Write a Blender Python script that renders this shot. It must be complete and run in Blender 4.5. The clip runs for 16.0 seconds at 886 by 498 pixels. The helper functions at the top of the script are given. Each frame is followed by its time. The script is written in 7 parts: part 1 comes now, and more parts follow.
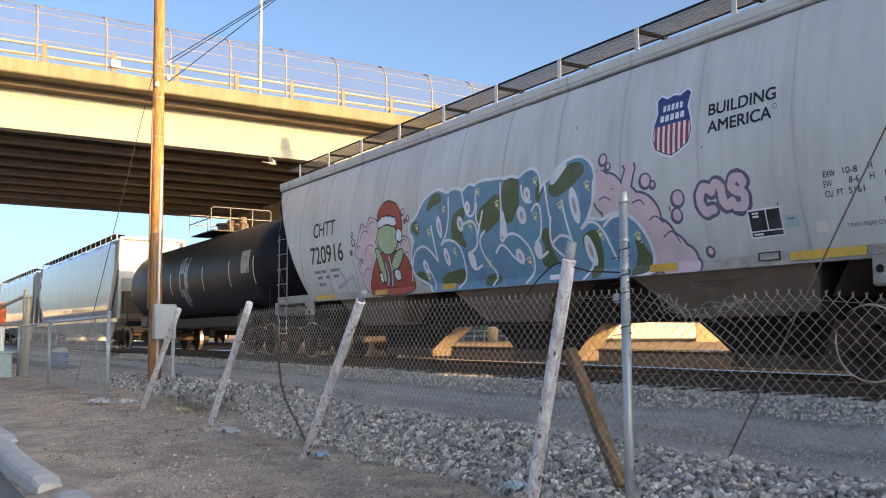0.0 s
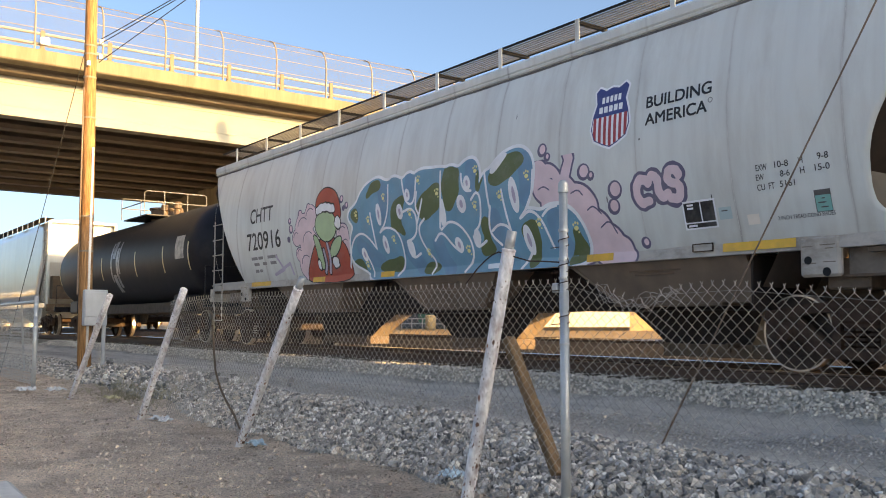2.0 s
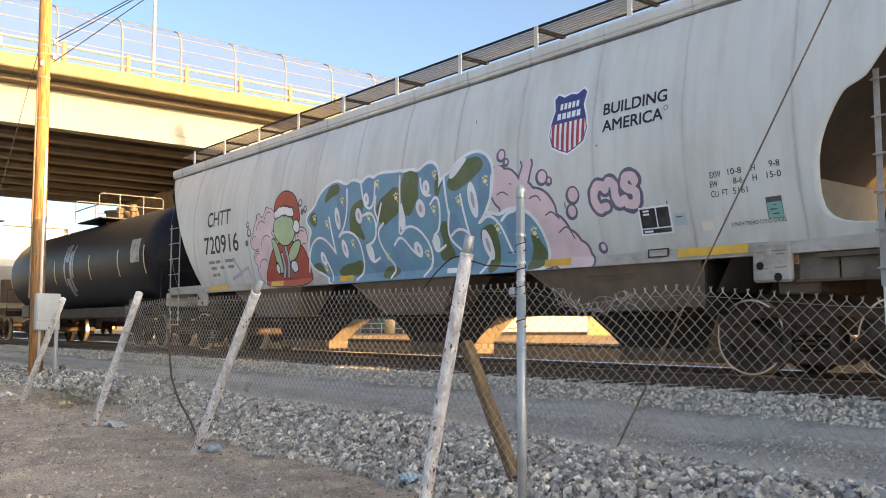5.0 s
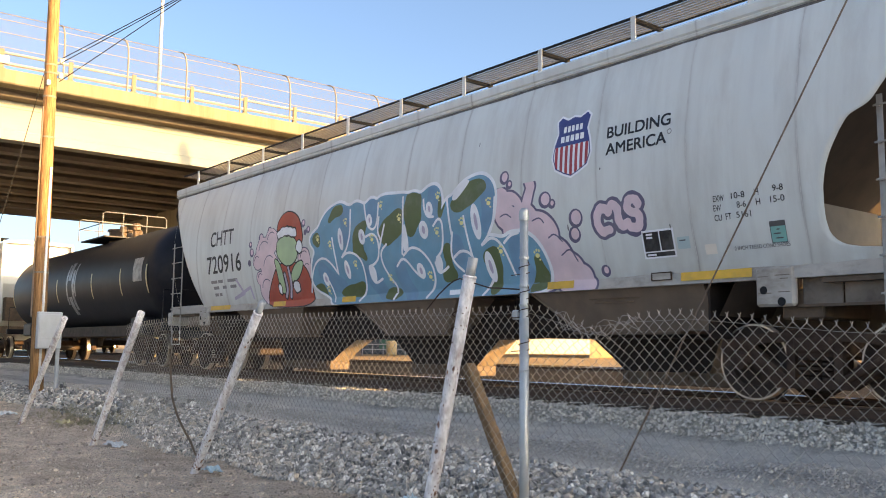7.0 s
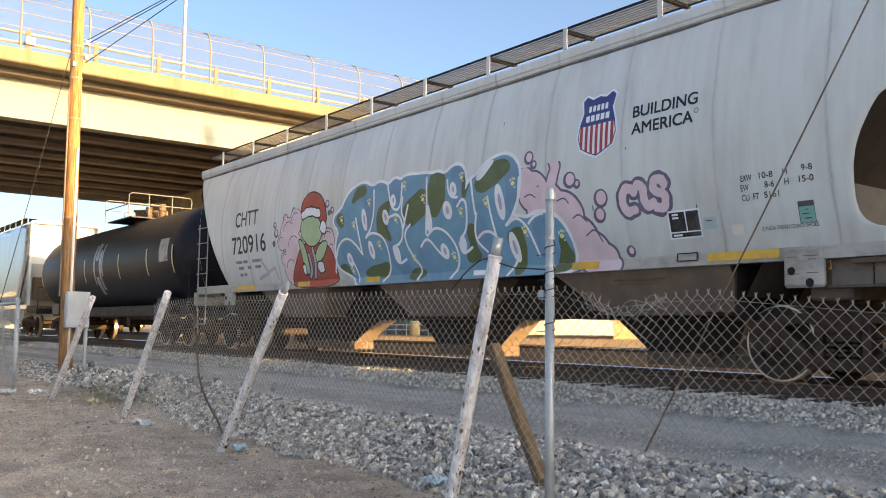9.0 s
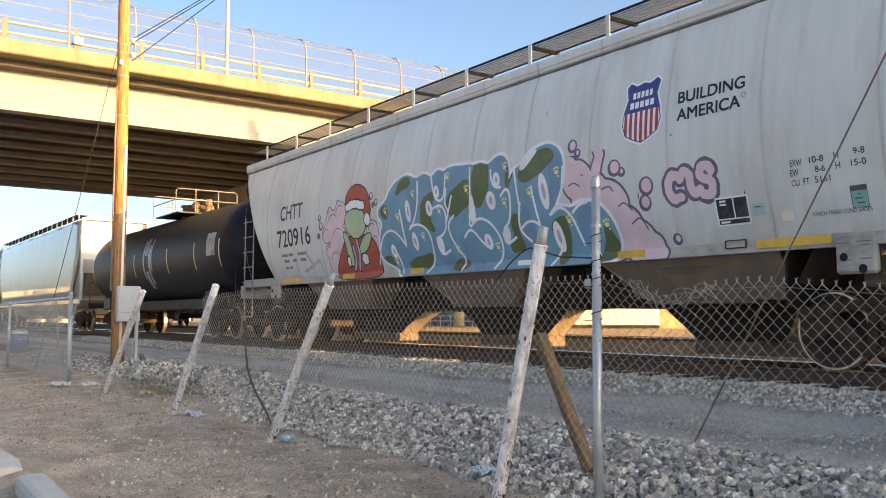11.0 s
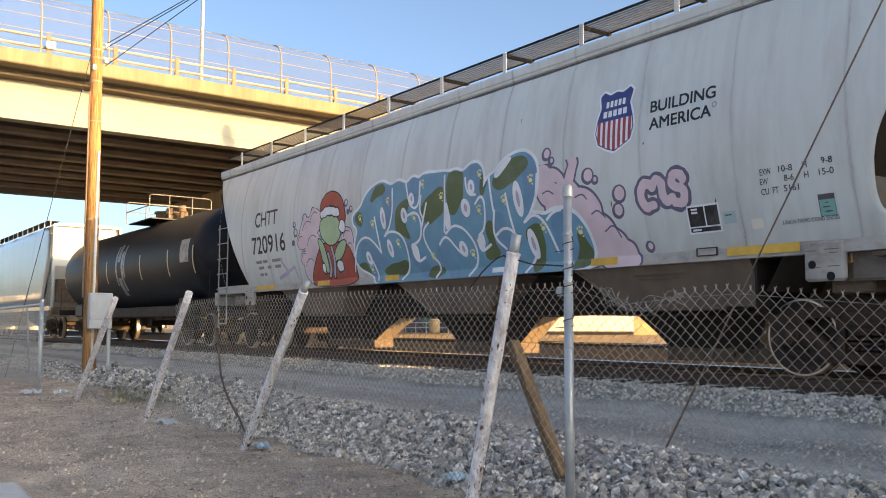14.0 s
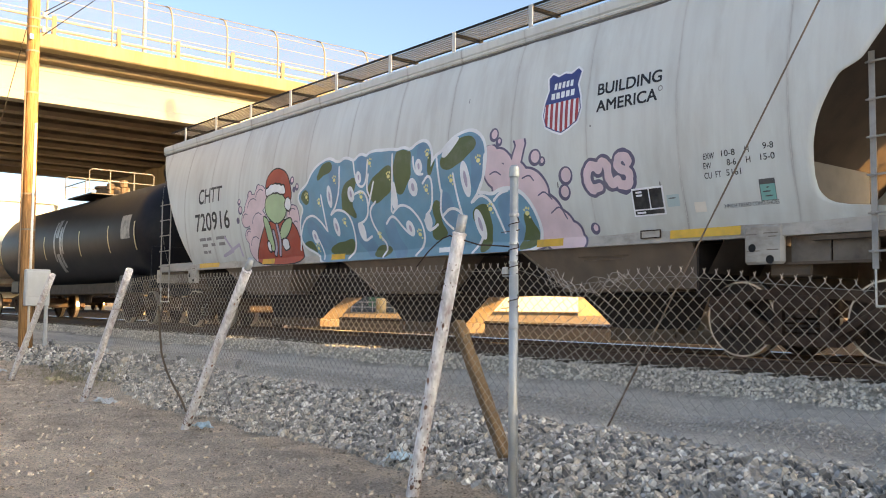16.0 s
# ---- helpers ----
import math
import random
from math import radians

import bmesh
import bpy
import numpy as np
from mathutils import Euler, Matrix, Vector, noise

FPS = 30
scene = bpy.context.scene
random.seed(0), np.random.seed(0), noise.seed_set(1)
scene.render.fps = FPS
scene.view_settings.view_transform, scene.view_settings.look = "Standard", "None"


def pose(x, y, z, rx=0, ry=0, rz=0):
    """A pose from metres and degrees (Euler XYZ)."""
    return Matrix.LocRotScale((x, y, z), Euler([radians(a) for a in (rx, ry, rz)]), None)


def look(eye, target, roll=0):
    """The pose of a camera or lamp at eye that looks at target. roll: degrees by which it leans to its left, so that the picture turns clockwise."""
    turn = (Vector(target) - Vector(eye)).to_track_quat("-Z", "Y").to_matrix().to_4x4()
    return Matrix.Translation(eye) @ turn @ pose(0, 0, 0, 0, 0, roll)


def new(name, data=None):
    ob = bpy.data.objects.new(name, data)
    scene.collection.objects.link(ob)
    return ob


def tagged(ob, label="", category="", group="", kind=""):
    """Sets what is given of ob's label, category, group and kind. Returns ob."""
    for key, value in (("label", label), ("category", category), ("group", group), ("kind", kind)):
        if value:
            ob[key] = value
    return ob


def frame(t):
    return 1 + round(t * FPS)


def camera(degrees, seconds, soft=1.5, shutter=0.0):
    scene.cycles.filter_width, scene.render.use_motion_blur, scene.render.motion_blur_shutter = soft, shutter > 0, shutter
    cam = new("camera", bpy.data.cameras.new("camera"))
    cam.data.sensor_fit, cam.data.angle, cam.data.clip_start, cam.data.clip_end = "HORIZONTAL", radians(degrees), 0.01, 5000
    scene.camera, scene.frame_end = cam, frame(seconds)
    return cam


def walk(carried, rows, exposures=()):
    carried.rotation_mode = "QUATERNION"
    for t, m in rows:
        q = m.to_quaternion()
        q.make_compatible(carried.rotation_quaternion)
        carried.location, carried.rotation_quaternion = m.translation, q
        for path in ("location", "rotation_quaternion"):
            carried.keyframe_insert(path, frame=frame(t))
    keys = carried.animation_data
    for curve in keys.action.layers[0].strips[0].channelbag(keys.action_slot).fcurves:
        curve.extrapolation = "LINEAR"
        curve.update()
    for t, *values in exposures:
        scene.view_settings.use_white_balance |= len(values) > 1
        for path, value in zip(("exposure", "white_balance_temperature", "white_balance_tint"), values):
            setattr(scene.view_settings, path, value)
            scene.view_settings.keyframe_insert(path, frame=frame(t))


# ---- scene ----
cam = camera(53.0, 16.0, soft=1.0)
walk(cam, [
    (0.0, pose(0.034, -0.016, 0.581, 95.482, 0.242, 57.559)),
    (0.5, pose(0.035, -0.022, 0.583, 95.355, 0.216, 57.619)),
    (1.0, pose(0.031, -0.020, 0.580, 95.162, 0.117, 56.696)),
    (1.5, pose(0.018, -0.012, 0.582, 94.902, 0.045, 55.249)),
    (2.0, pose(0.002, -0.006, 0.586, 94.692, -0.052, 53.556)),
    (2.5, pose(-0.011, 0.003, 0.585, 94.620, -0.250, 51.974)),
    (3.0, pose(-0.011, 0.003, 0.583, 94.596, -0.428, 50.926)),
    (5.5, pose(0.033, -0.016, 0.582, 95.178, -0.036, 50.946)),
    (6.0, pose(0.011, -0.012, 0.585, 95.927, -0.291, 50.864)),
    (6.5, pose(-0.007, -0.006, 0.592, 96.300, -0.501, 50.797)),
    (7.0, pose(0.019, -0.012, 0.587, 96.365, -0.539, 51.063)),
    (7.5, pose(0.014, -0.011, 0.582, 96.203, -0.536, 51.524)),
    (8.0, pose(0.012, -0.007, 0.583, 95.806, -0.674, 51.976)),
    (10.5, pose(-0.022, -0.029, 0.583, 94.399, -0.299, 54.121)),
    (11.0, pose(-0.018, -0.019, 0.577, 94.514, -0.209, 55.365)),
    (11.5, pose(-0.004, -0.022, 0.572, 94.675, -0.199, 56.136)),
    (12.0, pose(-0.004, -0.022, 0.577, 94.862, -0.198, 56.474)),
    (12.5, pose(0.008, -0.026, 0.580, 95.016, -0.173, 56.416)),
    (13.0, pose(0.015, -0.024, 0.581, 95.131, -0.151, 55.952)),
    (13.5, pose(0.023, -0.027, 0.580, 95.070, -0.101, 55.099)),
    (14.0, pose(0.022, -0.029, 0.581, 94.946, -0.166, 53.800)),
    (14.5, pose(0.021, -0.021, 0.579, 94.702, -0.216, 52.440)),
    (15.0, pose(0.010, -0.011, 0.581, 94.315, -0.307, 51.383)),
    (15.5, pose(0.006, -0.005, 0.581, 94.041, -0.442, 50.658)),
    (16.0, pose(-0.000, 0.000, 0.582, 93.667, -0.558, 50.367)),
], exposures=[(0.0, 2.30, 8550, 8), (1.0, 2.35, 8850, 8), (2.0, 2.48, 9650, 8), (2.5, 2.58, 10050, 8), (3.0, 2.80, 10500, 8), (5.5, 2.75, 10200, 8), (7.0, 2.65, 9500, 8), (8.0, 2.65, 9500, 8), (10.5, 2.67, 10250, 8), (11.5, 2.52, 9650, 8), (12.0, 2.52, 9550, 8), (13.5, 2.45, 9200, 8), (14.5, 2.55, 9700, 8), (16.0, 2.85, 10900, 8)])

# ---- light: low warm sun from down the line, clear sky ----
SUN_EL, SUN_AZ = 11.0, 21.0          # degrees above the horizon, and off the track line towards the far side
world = bpy.data.worlds.new("sky")
scene.world = world
world.use_nodes = True
wn = world.node_tree
sky = wn.nodes.new("ShaderNodeTexSky")
sky.sky_type = "NISHITA"
sky.sun_disc = False
sky.sun_elevation = radians(SUN_EL)
sky.sun_rotation = radians(90 - SUN_AZ)
sky.air_density, sky.dust_density, sky.ozone_density = 0.55, 3.2, 3.4
# dusty haze that thickens towards the horizon, alike all round
haze_co = wn.nodes.new("ShaderNodeTexCoord")
haze_z = wn.nodes.new("ShaderNodeSeparateXYZ")
wn.links.new(haze_co.outputs["Generated"], haze_z.inputs[0])
haze_pow = wn.nodes.new("ShaderNodeMath")
haze_pow.operation = "POWER"
haze_up = wn.nodes.new("ShaderNodeMath")
haze_up.operation, haze_up.use_clamp = "SUBTRACT", True
haze_up.inputs[0].default_value = 1.0
wn.links.new(haze_z.outputs[2], haze_up.inputs[1])
wn.links.new(haze_up.outputs[0], haze_pow.inputs[0])
haze_pow.inputs[1].default_value = 12.0
haze_mix = wn.nodes.new("ShaderNodeMix")
haze_mix.data_type, haze_mix.blend_type = "RGBA", "ADD"
haze_mix.inputs[7].default_value = (0.66, 0.635, 0.60, 1)
wn.links.new(haze_pow.outputs[0], haze_mix.inputs[0])
wn.links.new(sky.outputs[0], haze_mix.inputs[6])
wn.links.new(haze_mix.outputs[2], wn.nodes["Background"].inputs[0])
wn.nodes["Background"].inputs[1].default_value = 0.1
sun_data = bpy.data.lights.new("sun", "SUN")
sun_data.energy, sun_data.angle, sun_data.color = 2.2, radians(0.4), (1.0, 0.67, 0.33)
sun = new("sun", sun_data)
a, e = radians(SUN_AZ), radians(SUN_EL)
sun.matrix_world = look((0, 0, 30), Vector((0, 0, 30)) - Vector((math.cos(a) * math.cos(e), math.sin(a) * math.cos(e), math.sin(e))))


# ---- materials ----
def mat(name, color, rough=0.6, metal=0.0, vary=0.12, scale=6.0, stain=None, stain_amount=0.4, stain_scale=1.5, bump=0.0, bump_scale=60.0, spec=0.5, stretch=(1, 1, 1), island=0.0, random_value=0.0):
    """Painted, stained and worn surface: grain on a small scale, stains on a large one."""
    m = bpy.data.materials.new(name)
    m.use_nodes = True
    nt = m.node_tree
    b = nt.nodes["Principled BSDF"]
    b.inputs["Roughness"].default_value, b.inputs["Metallic"].default_value = rough, metal
    b.inputs["Specular IOR Level"].default_value = spec
    tc = nt.nodes.new("ShaderNodeTexCoord")
    mp = nt.nodes.new("ShaderNodeMapping")
    mp.inputs["Scale"].default_value = stretch
    nt.links.new(tc.outputs["Object"], mp.inputs[0])
    n1 = nt.nodes.new("ShaderNodeTexNoise")
    n1.inputs["Scale"].default_value, n1.inputs["Detail"].default_value = scale, 6
    nt.links.new(mp.outputs[0], n1.inputs["Vector"])
    mr = nt.nodes.new("ShaderNodeMapRange")
    mr.inputs["From Min"].default_value, mr.inputs["From Max"].default_value = 0.3, 0.7
    mr.inputs["To Min"].default_value, mr.inputs["To Max"].default_value = 1 - vary, 1 + vary
    nt.links.new(n1.outputs["Fac"], mr.inputs["Value"])
    hsv = nt.nodes.new("ShaderNodeHueSaturation")
    hsv.inputs["Color"].default_value = (*color, 1)
    nt.links.new(mr.outputs[0], hsv.inputs["Value"])
    out = hsv.outputs[0]
    if stain:
        n2 = nt.nodes.new("ShaderNodeTexNoise")
        n2.inputs["Scale"].default_value, n2.inputs["Detail"].default_value, n2.inputs["Roughness"].default_value = stain_scale, 8, 0.65
        nt.links.new(mp.outputs[0], n2.inputs["Vector"])
        r2 = nt.nodes.new("ShaderNodeMapRange")
        r2.inputs["From Min"].default_value, r2.inputs["From Max"].default_value = 0.5, 0.72
        r2.inputs["To Max"].default_value = stain_amount
        nt.links.new(n2.outputs["Fac"], r2.inputs["Value"])
        mx = nt.nodes.new("ShaderNodeMix")
        mx.data_type = "RGBA"
        nt.links.new(r2.outputs[0], mx.inputs[0])
        nt.links.new(out, mx.inputs[6])
        mx.inputs[7].default_value = (*stain, 1)
        out = mx.outputs[2]
    if island or random_value:
        src = nt.nodes.new("ShaderNodeNewGeometry" if island else "ShaderNodeObjectInfo")
        amount = island or random_value
        r3 = nt.nodes.new("ShaderNodeMapRange")
        r3.inputs["To Min"].default_value, r3.inputs["To Max"].default_value = 1 - amount, 1 + amount
        nt.links.new(src.outputs["Random Per Island" if island else "Random"], r3.inputs["Value"])
        h2 = nt.nodes.new("ShaderNodeHueSaturation")
        nt.links.new(out, h2.inputs["Color"])
        nt.links.new(r3.outputs[0], h2.inputs["Value"])
        out = h2.outputs[0]
    nt.links.new(out, b.inputs["Base Color"])
    if bump:
        n3 = nt.nodes.new("ShaderNodeTexNoise")
        n3.inputs["Scale"].default_value, n3.inputs["Detail"].default_value = bump_scale, 4
        nt.links.new(mp.outputs[0], n3.inputs["Vector"])
        bp = nt.nodes.new("ShaderNodeBump")
        bp.inputs["Strength"].default_value, bp.inputs["Distance"].default_value = min(1.0, bump), 0.02
        nt.links.new(n3.outputs["Fac"], bp.inputs["Height"])
        nt.links.new(bp.outputs[0], b.inputs["Normal"])
    return m


def ground_mat():
    """Dirt, crushed stone, service road, ballast shoulder, darkened track ground and far yard, meeting in uneven
    borders.
    """
    m = bpy.data.materials.new("ground_mix")
    m.use_nodes = True
    nt = m.node_tree
    b = nt.nodes["Principled BSDF"]
    b.inputs["Roughness"].default_value, b.inputs["Specular IOR Level"].default_value = 0.95, 0.2
    tc = nt.nodes.new("ShaderNodeTexCoord")
    sep = nt.nodes.new("ShaderNodeSeparateXYZ")
    nt.links.new(tc.outputs["Object"], sep.inputs[0])

    def noise_of(scale, stretch=(1, 1, 1), detail=8):
        mp = nt.nodes.new("ShaderNodeMapping")
        mp.inputs["Scale"].default_value = stretch
        nt.links.new(tc.outputs["Object"], mp.inputs[0])
        n = nt.nodes.new("ShaderNodeTexNoise")
        n.inputs["Scale"].default_value, n.inputs["Detail"].default_value, n.inputs["Roughness"].default_value = scale, detail, 0.68
        nt.links.new(mp.outputs[0], n.inputs["Vector"])
        return n.outputs["Fac"]

    def ramp(fac, stops):
        r = nt.nodes.new("ShaderNodeValToRGB")
        for i, (p, c) in enumerate(stops):
            el = r.color_ramp.elements[i] if i < 2 else r.color_ramp.elements.new(p)
            el.position, el.color = p, (*c, 1)
        nt.links.new(fac, r.inputs[0])
        return r.outputs[0]

    def mix(fac, a_, b_, kind="MIX"):
        x = nt.nodes.new("ShaderNodeMix")
        x.data_type, x.blend_type = "RGBA", kind
        if isinstance(fac, float):
            x.inputs[0].default_value = fac
        else:
            nt.links.new(fac, x.inputs[0])
        nt.links.new(a_, x.inputs[6])
        nt.links.new(b_, x.inputs[7])
        return x.outputs[2]

    def border(y, width, back=0.0):
        n = noise_of(1.6)
        ad = nt.nodes.new("ShaderNodeMath")
        ad.operation = "MULTIPLY_ADD"
        nt.links.new(n, ad.inputs[0])
        ad.inputs[1].default_value = 1.1
        nt.links.new(sep.outputs[1], ad.inputs[2])
        if back:
            mr = nt.nodes.new("ShaderNodeMapRange")
            mr.inputs["From Min"].default_value, mr.inputs["From Max"].default_value = -11.0, -13.5
            mr.inputs["To Min"].default_value, mr.inputs["To Max"].default_value = 0.0, back
            nt.links.new(sep.outputs[0], mr.inputs["Value"])
            sb = nt.nodes.new("ShaderNodeMath")
            sb.operation = "SUBTRACT"
            nt.links.new(sep.outputs[1], sb.inputs[0])
            nt.links.new(mr.outputs[0], sb.inputs[1])
            nt.links.new(sb.outputs[0], ad.inputs[2])
        r = nt.nodes.new("ShaderNodeMapRange")
        r.inputs["From Min"].default_value, r.inputs["From Max"].default_value = y + .55 - width, y + .55 + width
        nt.links.new(ad.outputs[0], r.inputs["Value"])
        return r.outputs[0]

    dirt = ramp(noise_of(0.8), [(0.30, (0.50, 0.41, 0.33)), (0.72, (0.84, 0.70, 0.575)), (0.5, (0.66, 0.545, 0.45))])
    grit = ramp(noise_of(48.0), [(0.34, (0.42, 0.40, 0.38)), (0.66, (1.55, 1.52, 1.48)), (0.5, (1.0, 1.0, 1.0))])
    dirt = mix(0.7, dirt, grit, "MULTIPLY")
    patch = ramp(noise_of(2.4), [(0.36, (0.70, 0.68, 0.665)), (0.66, (1.22, 1.20, 1.18))])
    dirt = mix(1.0, dirt, patch, "MULTIPLY")
    road = ramp(noise_of(1.5, (0.05, 1.5, 1)), [(0.34, (0.55, 0.515, 0.47)), (0.66, (0.82, 0.775, 0.715))])
    crown = ramp(noise_of(26.0), [(0.36, (0.17, 0.16, 0.15)), (0.64, (0.62, 0.59, 0.55))])
    road = mix(0.8, road, ramp(noise_of(34.0), [(0.30, (0.6, 0.6, 0.6)), (0.70, (1.35, 1.35, 1.35))]), "MULTIPLY")
    # Near black: the gloom under and behind the cars is put into this colour.
    dim_bed = ramp(noise_of(18.0), [(0.35, (0.012, 0.009, 0.008)), (0.65, (0.028, 0.020, 0.017))])
    yard = ramp(noise_of(2.2), [(0.3, (0.34, 0.235, 0.14)), (0.7, (0.50, 0.36, 0.22))])
    shoulder = ramp(noise_of(24.0), [(0.35, (0.22, 0.205, 0.18)), (0.65, (0.46, 0.43, 0.385))])
    strip = ramp(noise_of(22.0), [(0.35, (0.07, 0.066, 0.06)), (0.65, (0.24, 0.228, 0.21))])
    c = mix(border(4.35, .12, .7), dirt, strip)
    c = mix(border(5.9, .15), c, road)
    # stony crown between the wheel tracks
    c = mix(border(6.5, .35), c, crown)
    c = mix(border(7.2, .35), c, road)
    c = mix(border(8.45, .12), c, shoulder)
    c = mix(border(9.75, .08), c, dim_bed)
    c = mix(border(25.0, .8), c, yard)
    nt.links.new(c, b.inputs["Base Color"])
    h = nt.nodes.new("ShaderNodeMath")
    h.operation = "ADD"
    nt.links.new(noise_of(52.0), h.inputs[0])
    nt.links.new(noise_of(9.0), h.inputs[1])
    bp = nt.nodes.new("ShaderNodeBump")
    bp.inputs["Strength"].default_value, bp.inputs["Distance"].default_value = 1.0, 0.05
    nt.links.new(h.outputs[0], bp.inputs["Height"])
    nt.links.new(bp.outputs[0], b.inputs["Normal"])
    return m


def stone_mat(name, stops):
    """Broken stone: each lump takes its own tone."""
    m = bpy.data.materials.new(name)
    m.use_nodes = True
    nt = m.node_tree
    b = nt.nodes["Principled BSDF"]
    b.inputs["Roughness"].default_value, b.inputs["Specular IOR Level"].default_value = 0.9, 0.3
    g = nt.nodes.new("ShaderNodeNewGeometry")
    r = nt.nodes.new("ShaderNodeValToRGB")
    for i, (p, c) in enumerate(stops):
        el = r.color_ramp.elements[i] if i < 2 else r.color_ramp.elements.new(p)
        el.position, el.color = p, (*c, 1)
    nt.links.new(g.outputs["Random Per Island"], r.inputs[0])
    tc = nt.nodes.new("ShaderNodeTexCoord")
    n = nt.nodes.new("ShaderNodeTexNoise")
    n.inputs["Scale"].default_value, n.inputs["Detail"].default_value = 30, 6
    nt.links.new(tc.outputs["Object"], n.inputs["Vector"])
    mr = nt.nodes.new("ShaderNodeMapRange")
    mr.inputs["From Min"].default_value, mr.inputs["From Max"].default_value = 0.3, 0.7
    mr.inputs["To Min"].default_value, mr.inputs["To Max"].default_value = 0.75, 1.25
    nt.links.new(n.outputs["Fac"], mr.inputs["Value"])
    hs = nt.nodes.new("ShaderNodeHueSaturation")
    nt.links.new(r.outputs[0], hs.inputs["Color"])
    nt.links.new(mr.outputs[0], hs.inputs["Value"])
    nt.links.new(hs.outputs[0], b.inputs["Base Color"])
    return m


